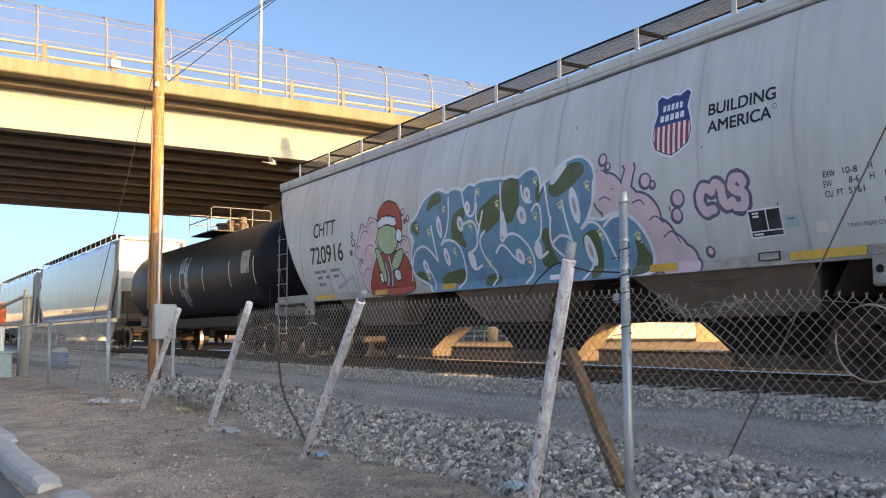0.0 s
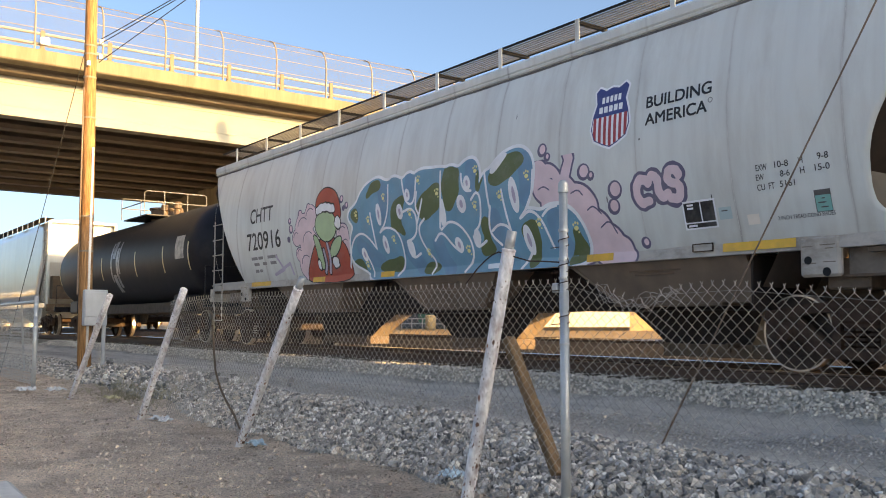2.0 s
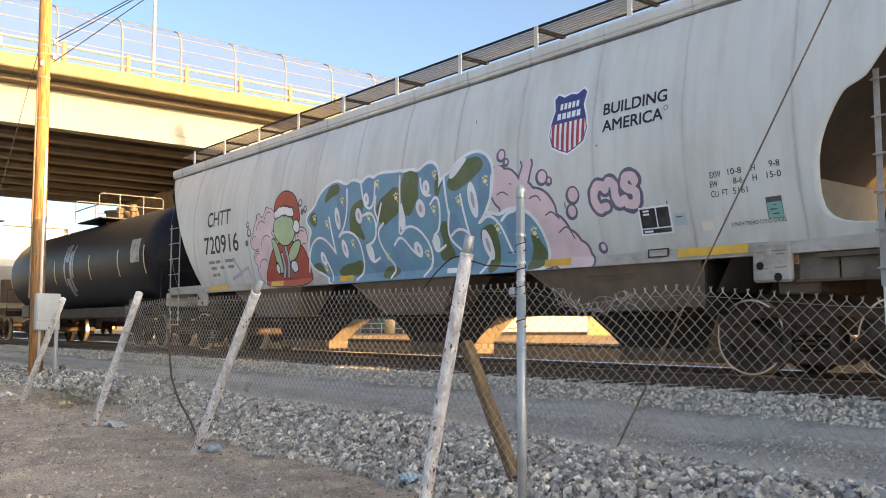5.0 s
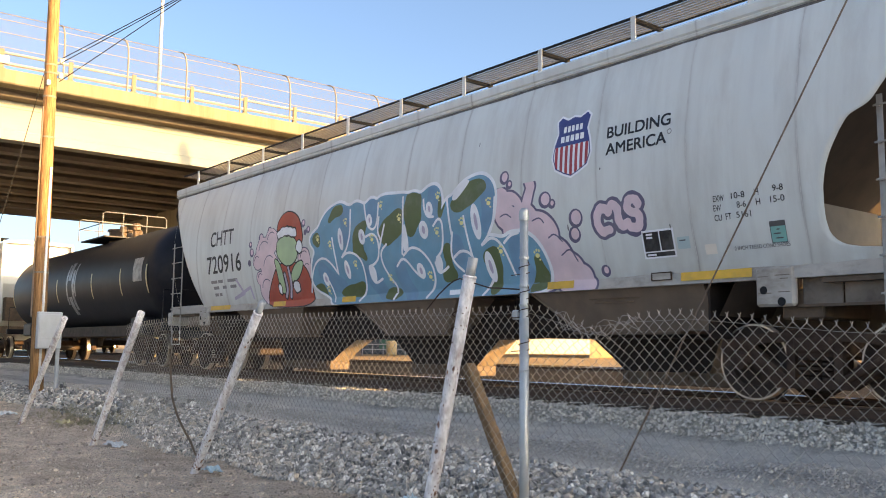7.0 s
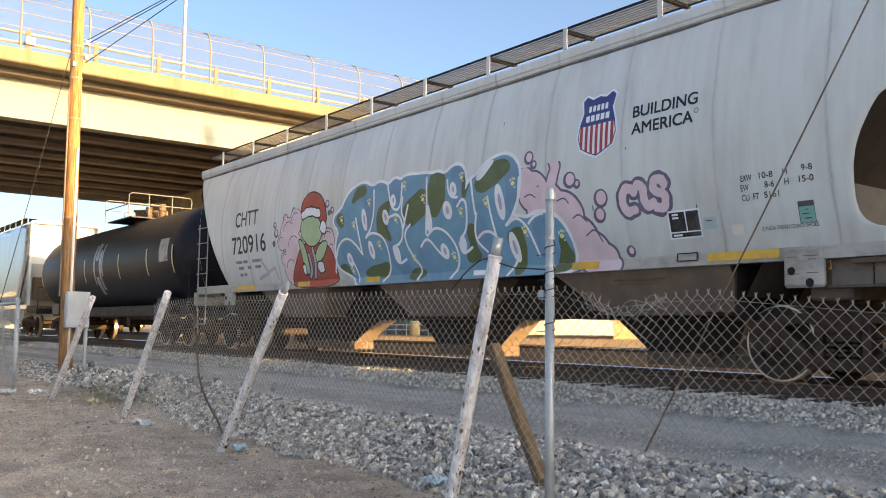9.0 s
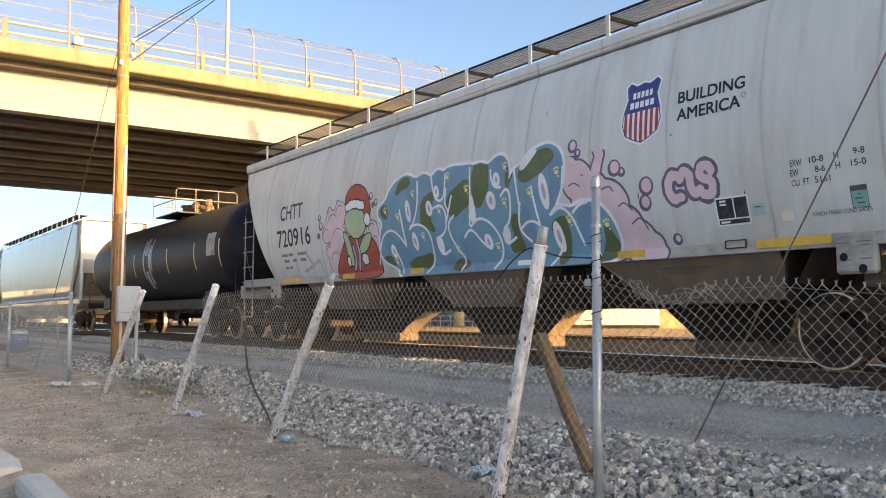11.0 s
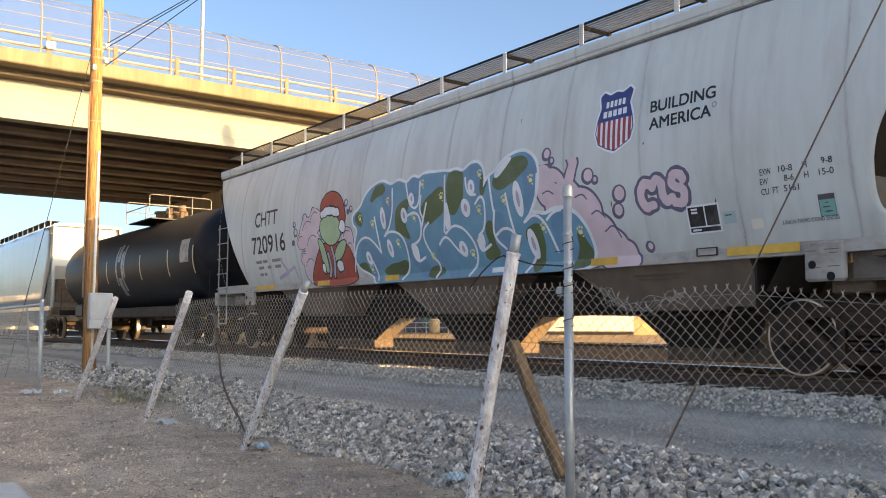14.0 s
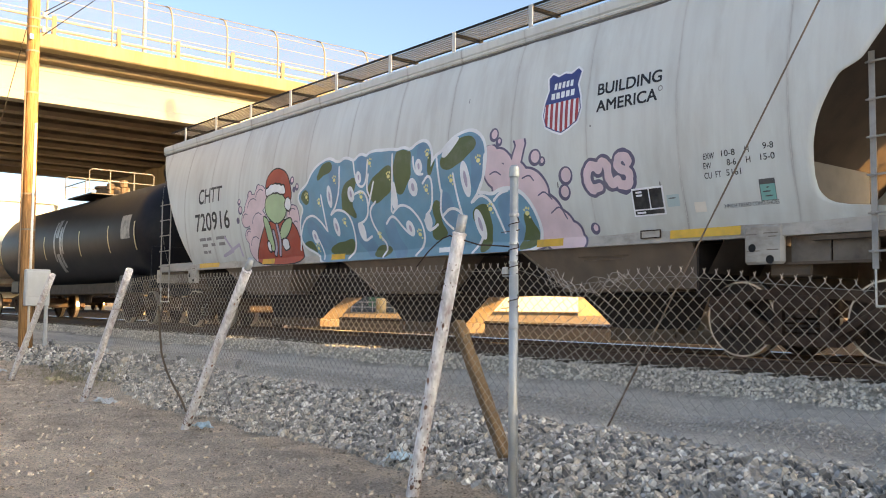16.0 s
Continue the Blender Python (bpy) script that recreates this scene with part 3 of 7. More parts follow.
def truck(parent, x0, y0=TRACK):
    """Two wheelsets, cast side frames, springs and a bolster."""
    t = part("truck", box(BM(), (x0, y0, 0.62), (0.42, 2.1, 0.26), bevel=.04), M["truck"], parent, "dark cast steel three-piece truck")
    for dx in (-0.89, 0.89):
        prof = [(-.82, .30), (-.82, .44), (-.69, .457), (-.685, .485), (-.655, .485), (-.64, .43), (-.70, .40), (-.70, .16), (-.66, .11), (-.5, .09), (.5, .09), (.66, .11), (.70, .16), (.70, .40), (.64, .43), (.655, .485), (.685, .485), (.69, .457), (.82, .44), (.82, .30), (.77, .28), (.77, .17), (.86, .13), (.86, .09), (-.86, .09), (-.86, .13), (-.77, .17), (-.77, .28)]
        b = BM()
        n = 40
        rings = [[b.verts.new((x0 + dx + r * math.cos(2 * math.pi * k / n), y0 + y, 0.457 + r * math.sin(2 * math.pi * k / n))) for k in range(n)] for y, r in prof]
        for i in range(len(rings)):
            A, B = rings[i], rings[(i + 1) % len(rings)]
            if i == 23:
                continue
            for k in range(n):
                b.faces.new((A[k], A[(k + 1) % n], B[(k + 1) % n], B[k]))
        b.faces.new(rings[23])
        b.faces.new(rings[24])
        w = part("wheelset", b, M["wheel"], t, "rusty pressed-steel wheels on an axle")
        for s in (-1, 1):
            c = BM()
            rr = [[c.verts.new((x0 + dx + 0.459 * math.cos(2 * math.pi * k / 48), y0 + y * s, 0.457 + 0.459 * math.sin(2 * math.pi * k / 48))) for k in range(48)] for y in (.70, .823)]
            r3 = [c.verts.new((x0 + dx + 0.438 * math.cos(2 * math.pi * k / 48), y0 + .8235 * s, 0.457 + 0.438 * math.sin(2 * math.pi * k / 48))) for k in range(48)]
            for A, B in ((rr[0], rr[1]), (rr[1], r3)):
                for k in range(48):
                    c.faces.new((A[k], A[(k + 1) % 48], B[(k + 1) % 48], B[k]))
            part("tread", c, M["tread"], w, "bright worn tread")
    for s in (-1, 1):
        y = y0 + s * 0.99
        b = BM()
        # cast side frame: arched top chord, dropped bottom chord, columns and pedestal jaws round open windows
        top = [(-1.20, .60), (-1.16, .72), (-.90, .75), (-.60, .80), (0, .85), (.60, .80), (.90, .75), (1.16, .72), (1.20, .60), (.98, .60), (.88, .64), (.60, .685), (0, .72), (-.60, .685), (-.88, .64), (-.98, .60)]
        prism(b, [(x0 + u, v) for u, v in top], "y", y - .07, y + .07)
        for q in (-1, 1):
            arm = [(.93, .64), (.78, .66), (.34, .32), (.30, .17), (.44, .17), (.60, .28), (.96, .56)]
            prism(b, [(x0 + q * u, v) for u, v in arm], "y", y - .06, y + .065)
            prism(b, [(x0 + q * u, v) for u, v in ((.23, .19), (.33, .19), (.33, .73), (.23, .73))], "y", y - .06, y + .06)
            prism(b, [(x0 + q * u, v) for u, v in ((1.04, .40), (1.16, .40), (1.18, .64), (1.02, .64))], "y", y - .06, y + .06)
        prism(b, [(x0 + u, v) for u, v in ((-.44, .17), (.44, .17), (.40, .27), (-.40, .27))], "y", y - .09, y + .09)
        sf = part("side_frame", b, M["truck"], t)
        for u in (-.62, .62):
            o = BM()
            box(o, (x0 + u * 1.435, y + s * .04, .50), (.24, .16, .17), bevel=.03)
            tube(o, [(x0 + u * 1.435, y + s * .10, .457), (x0 + u * 1.435, y + s * .17, .457), (x0 + u * 1.435, y + s * .18, .457)], [.10, .095, .06], 16)
            part("bearing_box", o, M["truck"], sf)
        for u in (-.14, 0, .14):
            b = BM()
            for k in range(5):
                tube(b, [(x0 + u, y + s * .02, .27 + k * .055), (x0 + u, y + s * .02, .30 + k * .055)], .062, 12)
            part("spring", b, M["wheel"], sf)
        o = box(BM(), (x0, y + s * .03, .66), (.46, .16, .17), bevel=.03)
        part("bolster_end", o, M["truck"], sf)
        # brake rigging bar
        part("brake_bar", tube(BM(), [(x0 + .42, y + s * .10, .30), (x0 + .98, y + s * .10, .62)], .04, 8), M["truck"], sf)
    return t


def bay(parent, xc, top, left, right):
    """A discharge hopper: a core in the black of the shaded gaps, a pale pocket under the side sill, and chutes
    narrowing to a gate near the rails.
    """
    levels = [(1.43, xc - 2.48, xc + 2.48, .50, 1.30), (0.86, xc - 2.46, xc + 2.46, .50, .34), (0.76, xc - 2.40, xc + 2.40, .40, .26)]
    levels += [(z, l * 1.042, r * 1.042, .20, .20) for z, l, r in zip((.74, .50, .36, .20), left, right)]
    if xc > CENTRE + 1:
        levels = [(z, l, min(r, -6.66), *w) for z, l, r, *w in levels]
    if xc < CENTRE - 1:
        levels = [(z, max(l, 2 * CENTRE + 6.66), r, *w) for z, l, r, *w in levels]
    b = BM()
    rings = [[b.verts.new((r if sx > 0 else l, TRACK + (hf if sy > 0 else -hn), z)) for sx, sy in ((-1, -1), (1, -1), (1, 1), (-1, 1))] for z, l, r, hn, hf in levels]
    for A, B in zip(rings, rings[1:]):
        for k in range(4):
            b.faces.new((A[k], A[(k + 1) % 4], B[(k + 1) % 4], B[k]))
    b.faces.new(rings[-1])
    p = part("discharge_bay", b, M["dark_gap"], parent, "discharge hopper core, near black for the shade between bays")
    # pocket: the sloping side plate and its end slopes, ending in a flanged lip
    xl, xr = top
    steps = [(1.43, 0, 1.305), (1.39, .03, 1.30), (1.0, .50, 1.10), (.84, .70, 1.02)]
    b = BM()
    rings = [[b.verts.new((x, TRACK + y, z)) for x, y in ((xl + d, -hn), (xr - (d if xc < CENTRE + 1 else .06), -hn), (xr - (d if xc < CENTRE + 1 else .06), -.45), (xl + d, -.45))] for z, d, hn in steps]
    for A, B in zip(rings, rings[1:]):
        for k in range(4):
            b.faces.new((A[k], A[(k + 1) % 4], B[(k + 1) % 4], B[k]))
    b.faces.new(rings[-1])
    q = part("pocket", b, M["bay"], p, "dusty grey-brown hopper pocket, darkened for the shade under the car")
    part("pocket_lip", box(BM(), ((xl + xr) / 2, TRACK - .74, .82), (xr - xl - 1.2, .62, .035)), M["under"], p)
    part("pocket_flange", tube(BM(), [(xl + d - .012, TRACK - hn - .012, z) for z, d, hn in steps], .018, 6), M["bay"], p)
    for k, (u, w_) in enumerate(((.30, .55), (.37, .42), (.72, .0))):
        if w_:
            part("stencil_bar", box(BM(), (xl + (xr - xl) * .5, TRACK - 1.253, 1.275 - .05 * k), (w_ * 1.6, .003, .018)), M["under"], p)
    for q_ in (0, 1):
        b = BM()
        rows = [[b.verts.new(((r + .004) if q_ else (l - .004), TRACK + sy * (hn + .004), z)) for sy in (-1, 1)] for z, l, r, hn, hf in levels[3:]]
        for A, B in zip(rows, rows[1:]):
            b.faces.new((A[0], A[1], B[1], B[0]))
        part("chute", b, M["chute"], p, "sloping chute sheet with sunlight in its paler colour")
    xl, xr = left[3] - .15, right[3] + (.15 if xc < CENTRE + 1 else .55)
    xg = (xl + xr) / 2
    g = box(BM(), (xg * 1.042, TRACK, .19), (xr - xl, .50, .18), bevel=.01)
    for k in range(6):
        box(g, (xg * .042 + xl + .1 + (xr - xl - .2) * k / 5, TRACK - .26, .23), (.05, .04, .12))
    part("outlet_gate", g, M["under"], p)
    part("gate_shaft", tube(BM(), [(xg * 1.042 + .3, TRACK - .5, .27), (xg * 1.042 + .3, TRACK + .5, .27)], .035, 8), M["under"], p)


def hopper_car():
    car = thing("hopper_car", "grey covered hopper railcar with graffiti on its side", "railcar")
    body = part("side_sheet", hopper_body(), M["hopper"], car, "curved grey painted side sheet", True)
    sol = body.modifiers.new("thickness", "SOLIDIFY")
    sol.thickness, sol.offset = 0.006, 0
    # roof
    b = BM()
    ys = [(-1.30, 4.56), (-1.0, 4.66), (-.5, 4.74), (0, 4.77), (.5, 4.74), (1.0, 4.66), (1.30, 4.56)]
    prism(b, [(TRACK + y, z) for y, z in ys], "x", CENTRE - 9.74, CENTRE + 9.74)
    part("roof", b, M["hopper"], car)
    # slope sheets closing the ends
    for s in (-1, 1):
        b = BM()
        zz = [1.0, 1.5, 2.1, 3.0, 4.0, 4.56]
        xx = [6.9, 7.2, 7.7, 8.55, 9.5, 9.72]
        rows = [[b.verts.new((CENTRE + s * x, TRACK + k * (side_width(max(z, 1.45)) - .02), z)) for k in (-1, 1)] for x, z in zip(xx, zz)]
        for A, B in zip(rows, rows[1:]):
            b.faces.new((A[0], A[1], B[1], B[0]))
        part("slope_sheet", b, M["recess"], car, "brown end slope sheet with shade in its colour", False)
        # upright end panel below the slope
        part("end_panel", box(BM(), (CENTRE + s * 8.1, TRACK - .45, 1.80), (.02, 1.5, .90)), M["end_plate"], car, "pale beige end plate")
        # Dark sheet stands where the gap beside the truck is only shade.
        part("shear_plate", box(BM(), (CENTRE + s * 6.74, TRACK, 1.06), (.03, 2.58, .66)), M["dark_gap"], car, "near-black sheet for the shaded gap behind the truck")
        part("end_platform", box(BM(), (CENTRE + s * 9.0, TRACK, 1.36), (1.55, 2.75, .05)), M["under"], car)
        part("end_sill", box(BM(), (CENTRE + s * 9.72, TRACK, 1.28), (.14, 2.9, .34), bevel=.01), M["sill"], car)
        part("centre_sill", box(BM(), (CENTRE + s * 8.3, TRACK, 1.05), (3.2, .36, .5), bevel=.01), M["under"], car)
        part("bolster", box(BM(), (CENTRE + s * 7.92, TRACK, 1.12), (.5, 2.5, .34), bevel=.02), M["under"], car)
        c = box(BM(), (CENTRE + s * 10.05, TRACK, .88), (.55, .14, .16), bevel=.03)
        box(c, (CENTRE + s * 10.38, TRACK + .03, .88), (.26, .3, .3), bevel=.05)
        part("coupler", c, M["truck"], car, "dark cast knuckle coupler")
        for side in (-1, 1):
            y = TRACK + side * 1.46
            x0 = CENTRE + s * 8.96
            ladder(car, x0, x0 + s * .56, y, 0.95 if s < 0 else 1.0, 3.25, 6)
            j = box(BM(), (CENTRE + s * 7.68, TRACK + side * 1.36, 1.315), (.48, .10, .455), bevel=.03)
            for u_, w_ in ((8.16, .46), (8.66, .50)):
                part("bolster_web", box(BM(), (CENTRE + s * u_, TRACK + side * 1.24, 1.25), (w_, .03, .31), bevel=.01), M["web"], car, "grimy brown-grey web plate under the sill")
            part("web_flange", box(BM(), (CENTRE + s * 8.40, TRACK + side * 1.25, 1.095), (1.0, .12, .03)), M["under"], car)
            pad = part("jacking_pad", j, M["sill"], car, "grey jacking pad with two holes")
            for u, z, r in ((-.135, 1.275, .047), (.085, 1.14, .05)):
                part("pad_hole", tube(BM(), [(CENTRE + s * 7.68 + u, TRACK + side * 1.409, z), (CENTRE + s * 7.68 + u, TRACK + side * 1.413, z)], r, 14), M["black"], pad)
            for u, z, w_ in ((-.14, 1.43, .13), (.12, 1.25, .14), (-.12, 1.24, .16), (.10, 1.44, .18), (.12, 1.40, .10)):
                part("stencil_bar", box(BM(), (CENTRE + s * 7.68 + u, TRACK + side * 1.411, z), (w_, .003, .011)), M["web"], pad)
            # bent grab iron under the ladder
            part("stirrup", tube(BM(), [(x0, y - side * .0, 1.0), (x0, y, .62), (x0 + s * .5, y, .62), (x0 + s * .5, y, 1.0)], .014, 6), M["hopper"], car)
        truck(car, CENTRE + s * 7.92)
    for side in (-1, 1):
        # side sill: channel with lips, under the curved sheet
        y = TRACK + side * 1.335
        prof = [(y - .06, 1.40), (y + .05, 1.40), (y + .05, 1.42), (y + .045, 1.55), (y + .03, 1.60), (y - .03, 1.60), (y - .045, 1.55), (y - .06, 1.42)]
        part("side_sill", prism(BM(), prof, "x", CENTRE - 9.75, CENTRE + 9.75), M["sill"], car, "grimy grey side sill")
        # rolled top chord along the eave
        yc, zc = TRACK + side * 1.30, 4.585
        prof = [(yc + side * u, zc + v) for u, v in ((.0, -.075), (.05, -.06), (.062, -.03), (.045, -.015), (.066, .01), (.07, .11), (.05, .145), (0, .165), (-.1, .175), (-.1, -.02))]
        part("top_chord", prism(BM(), prof, "x", CENTRE - 9.77, CENTRE + 9.77), M["hopper"], car, "rolled grey top chord")
        # Dark strip along the joint carries the shadow line under the chord.
        part("chord_joint", box(BM(), (CENTRE, TRACK + side * 1.331, 4.488), (19.46, .016, .034)), M["joint"], car, "dark joint with the shadow line under the top chord in it")
        # running board: grating on short uprights
        y0, y1, z = TRACK + side * 1.22, TRACK + side * .62, 5.11
        w = part("running_board", box(BM(), (CENTRE, y0, z), (19.3, .02, .035)), M["black"], car, "black open steel grating walkway")
        part("edge_bar", box(BM(), (CENTRE, y1, z), (19.3, .02, .035)), M["black"], w)
        b = BM()
        x = CENTRE - 9.62
        while x < CENTRE + 9.62:
            for sg in (-1, 1):
                a0, a1 = Vector((x, y0, z)), Vector((x + sg * .30, y1, z))
                if abs(a1.x - CENTRE) > 9.65:
                    continue
                d, hgt = Vector((0.007, 0, 0)), Vector((0, 0, .012 if sg > 0 else 0))
                b.faces.new([b.verts.new(v) for v in (a0 - d + hgt, a0 + d + hgt, a1 + d + hgt, a1 - d + hgt)])
            x += 0.06
        for k in range(1, 8):
            yk = y0 + (y1 - y0) * k / 8
            box(b, (CENTRE, yk, z - .012), (19.24, .007, .024))
        part("grating", b, M["grating_steel"], w, "weathered steel grating")
        x = CENTRE - 8.67
        while x < CENTRE + 9.6:
            o = box(BM(), (x, TRACK + side * 1.245, 4.93), (.085, .02, .38), bevel=.004)
            p = part("upright", o, M["hopper"], w)
            part("bracket", box(BM(), (x, TRACK + side * .92, 5.07), (.06, .6, .05)), M["black"], p)
            x += 1.785
    # roof hatch trough
    part("roof_hatch", box(BM(), (CENTRE, TRACK, 4.86), (17.6, .72, .2), bevel=.04), M["hopper"], car)
    bay(car, -8.1, (-9.40, -6.37), (-8.80, -8.48, -8.31, -8.13), (-6.66, -6.75, -6.8, -6.9))
    bay(car, -13.1, (-14.15, -11.1), (-13.82, -13.42, -13.27, -13.07), (-10.85, -11.15, -11.32, -11.52))
    bay(car, -18.1, (-19.1, -16.05), (-18.30, -18.15, -18.05, -17.9), (-15.1, -15.63, -15.87, -16.12))
    for s in SEAMS[2:]:
        for wide, lift, key in ((.006, .0036, "seam"),):
            b = BM()
            g = []
            for k in range(34):
                z = 1.62 + (4.48 - 1.62) * k / 33
                w = wide * (.55 + .9 * abs(noise.noise((s * 3, z * 1.7, wide * 90))))
                o = .006 * noise.noise((s, z * 4, 5))
                g.append([b.verts.new((s + o + u * w, side_y(s, z) - lift, z)) for u in (-1, 1)])
            for A, B in zip(g, g[1:]):
                b.faces.new((A[0], A[1], B[1], B[0]))
            part("weld_seam", b, M[key], car, "grimy vertical weld seam")
    return car


M["seam"] = mat("seam_grime", (0.58, 0.57, 0.54), 0.6, 0, 0.15, 12)
M["joint"] = mat("joint_shadow", (0.13, 0.12, 0.115), 0.8, 0, 0.3, 6)
hopper = hopper_car()


# ---- paint and lettering on the hopper's side ----
def skin(x, z, lift):
    """A point just off the side sheet or the side sill."""
    sill = float(np.interp(z, [1.40, 1.42, 1.55, 1.60, 1.63], [1.395, 1.395, 1.38, 1.365, 1.2]))
    y = side_y(x, max(z, 1.43))
    return (x, min(y, TRACK - sill) - lift, z)


def d_line(pts, r):
    def f(X, Z):
        d = np.full(X.shape, 9.0)
        for (ax, az), (bx, bz) in zip(pts, pts[1:]):
            ux, uz = bx - ax, bz - az
            t = np.clip(((X - ax) * ux + (Z - az) * uz) / max(ux * ux + uz * uz, 1e-9), 0, 1)
            d = np.minimum(d, np.hypot(X - ax - t * ux, Z - az - t * uz))
        return d - r
    return f


def d_poly(pts, grow=0.0):
    def f(X, Z):
        d = np.full(X.shape, 9.0)
        inside = np.zeros(X.shape, bool)
        for (ax, az), (bx, bz) in zip(pts, pts[1:] + pts[:1]):
            ux, uz = bx - ax, bz - az
            t = np.clip(((X - ax) * ux + (Z - az) * uz) / max(ux * ux + uz * uz, 1e-9), 0, 1)
            d = np.minimum(d, np.hypot(X - ax - t * ux, Z - az - t * uz))
            if az != bz:
                inside ^= ((az > Z) != (bz > Z)) & (X < (bx - ax) * (Z - az) / (bz - az) + ax)
        return np.where(inside, -d, d) - grow
    return f


def d_oval(x, z, rx, rz, lean=0.0):
    def f(X, Z):
        u, v = X - x - lean * (Z - z), Z - z
        return (np.hypot(u / rx, v / rz) - 1) * min(rx, rz)
    return f


def d_any(fs):
    return lambda X, Z: np.minimum.reduce([f(X, Z) for f in fs])


def d_both(f, g):
    return lambda X, Z: np.maximum(f(X, Z), g(X, Z))


def rough_edge(f, amount, scale):
    def g(X, Z):
        return f(X, Z) + amount * (np.sin(X * scale + 1.3 * np.sin(Z * scale * .7)) + np.sin(Z * scale * 1.3 + X * scale * .4)) * .5
    return g


def rounded(pts, times=2, closed=True):
    """Cuts the corners of an outline, so that it runs in curves."""
    for _ in range(times):
        nxt = []
        pairs = list(zip(pts, pts[1:] + pts[:1])) if closed else list(zip(pts, pts[1:]))
        for (ax, az), (bx, bz) in pairs:
            nxt += [(ax * .75 + bx * .25, az * .75 + bz * .25), (ax * .25 + bx * .75, az * .25 + bz * .75)]
        pts = nxt if closed else [pts[0]] + nxt + [pts[-1]]
    return pts


def paint(name, f, bounds, layer, material, parent, label="", step=.016):
    """Coat of paint where f is negative, laid on the curved skin: cells are cut along the edge of the shape."""
    x0, x1, z0, z1 = bounds
    z0 = max(z0, 1.402)
    nx, nz = max(2, int((x1 - x0) / step)), max(2, int((z1 - z0) / step))
    xs, zs = np.linspace(x0, x1, nx + 1), np.linspace(z0, z1, nz + 1)
    X, Z = np.meshgrid(xs, zs)
    V = f(X, Z)
    verts, faces, index = [], [], {}
    lift = .0055 + .0012 * layer

    def vert(x, z):
        k = (round(x, 5), round(z, 5))
        if k not in index:
            index[k] = len(verts)
            verts.append(skin(x, z, lift))
        return index[k]

    ins = V < 0
    for j in range(nz):
        i = 0
        while i < nx:
            c = ((j, i), (j, i + 1), (j + 1, i + 1), (j + 1, i))
            n = sum(bool(ins[q]) for q in c)
            if n == 0:
                i += 1
                continue
            if n == 4:
                k = i
                while k < nx and k - i < 6 and ins[j, k] and ins[j, k + 1] and ins[j + 1, k] and ins[j + 1, k + 1]:
                    k += 1
                faces.append([vert(xs[i], zs[j]), vert(xs[k], zs[j]), vert(xs[k], zs[j + 1]), vert(xs[i], zs[j + 1])])
                i = k
                continue
            ring = []
            for a_, b_ in zip(c, c[1:] + c[:1]):
                va, vb = V[a_], V[b_]
                if va < 0:
                    ring.append(vert(xs[a_[1]], zs[a_[0]]))
                if (va < 0) != (vb < 0):
                    t = min(max(va / (va - vb), .02), .98)
                    ring.append(vert(xs[a_[1]] + (xs[b_[1]] - xs[a_[1]]) * t, zs[a_[0]] + (zs[b_[0]] - zs[a_[0]]) * t))
            if len(set(ring)) > 2:
                faces.append(ring)
            i += 1
    me = bpy.data.meshes.new(name)
    me.from_pydata(verts, [], faces)
    me.materials.append(material)
    return part(name, me, None, parent, label)


def letters(text, x0, x1, z0, z1, layer, material, parent, bold=0.0, label="", heavy=0.0):
    cu = bpy.data.curves.new("lettering", "FONT")
    cu.body, cu.offset = text, bold
    ob = new("lettering", cu)
    dg = bpy.context.evaluated_depsgraph_get()
    me = bpy.data.meshes.new_from_object(ob.evaluated_get(dg))
    bpy.data.objects.remove(ob)
    bm = BM()
    bm.from_mesh(me)
    bmesh.ops.triangulate(bm, faces=bm.faces)
    for k in range(1, 10):
        bmesh.ops.bisect_plane(bm, geom=bm.verts[:] + bm.edges[:] + bm.faces[:], plane_co=(0, k * .08, 0), plane_no=(0, 1, 0))
    first = bm.verts[:] + bm.edges[:] + bm.faces[:]
    if heavy:
        for sx, sz in ((heavy, 0), (0, heavy), (heavy, heavy)):
            g = bmesh.ops.duplicate(bm, geom=first)
            bmesh.ops.translate(bm, vec=(sx, sz, 0.001), verts=[v for v in g["geom"] if isinstance(v, bmesh.types.BMVert)])
    bm.to_mesh(me)
    bm.free()
    lo = [min(v.co[k] for v in me.vertices) for k in (0, 1)]
    hi = [max(v.co[k] for v in me.vertices) for k in (0, 1)]
    for v in me.vertices:
        x = x0 + (v.co.x - lo[0]) / (hi[0] - lo[0]) * (x1 - x0)
        z = z0 + (v.co.y - lo[1]) / (hi[1] - lo[1]) * (z1 - z0)
        v.co = skin(x, z, .0065 + .0012 * layer + v.co.z * .2)
    me.materials.clear()
    me.materials.append(material)
    return part("lettering", me, None, parent, label)


def coat(name, c, rough=.5, vary=.1, fade=(.4, .4, .4), amount=.18):
    return mat(name, c, rough, 0, vary, 3.0, fade, amount, 2.5, 0, 30, .4)


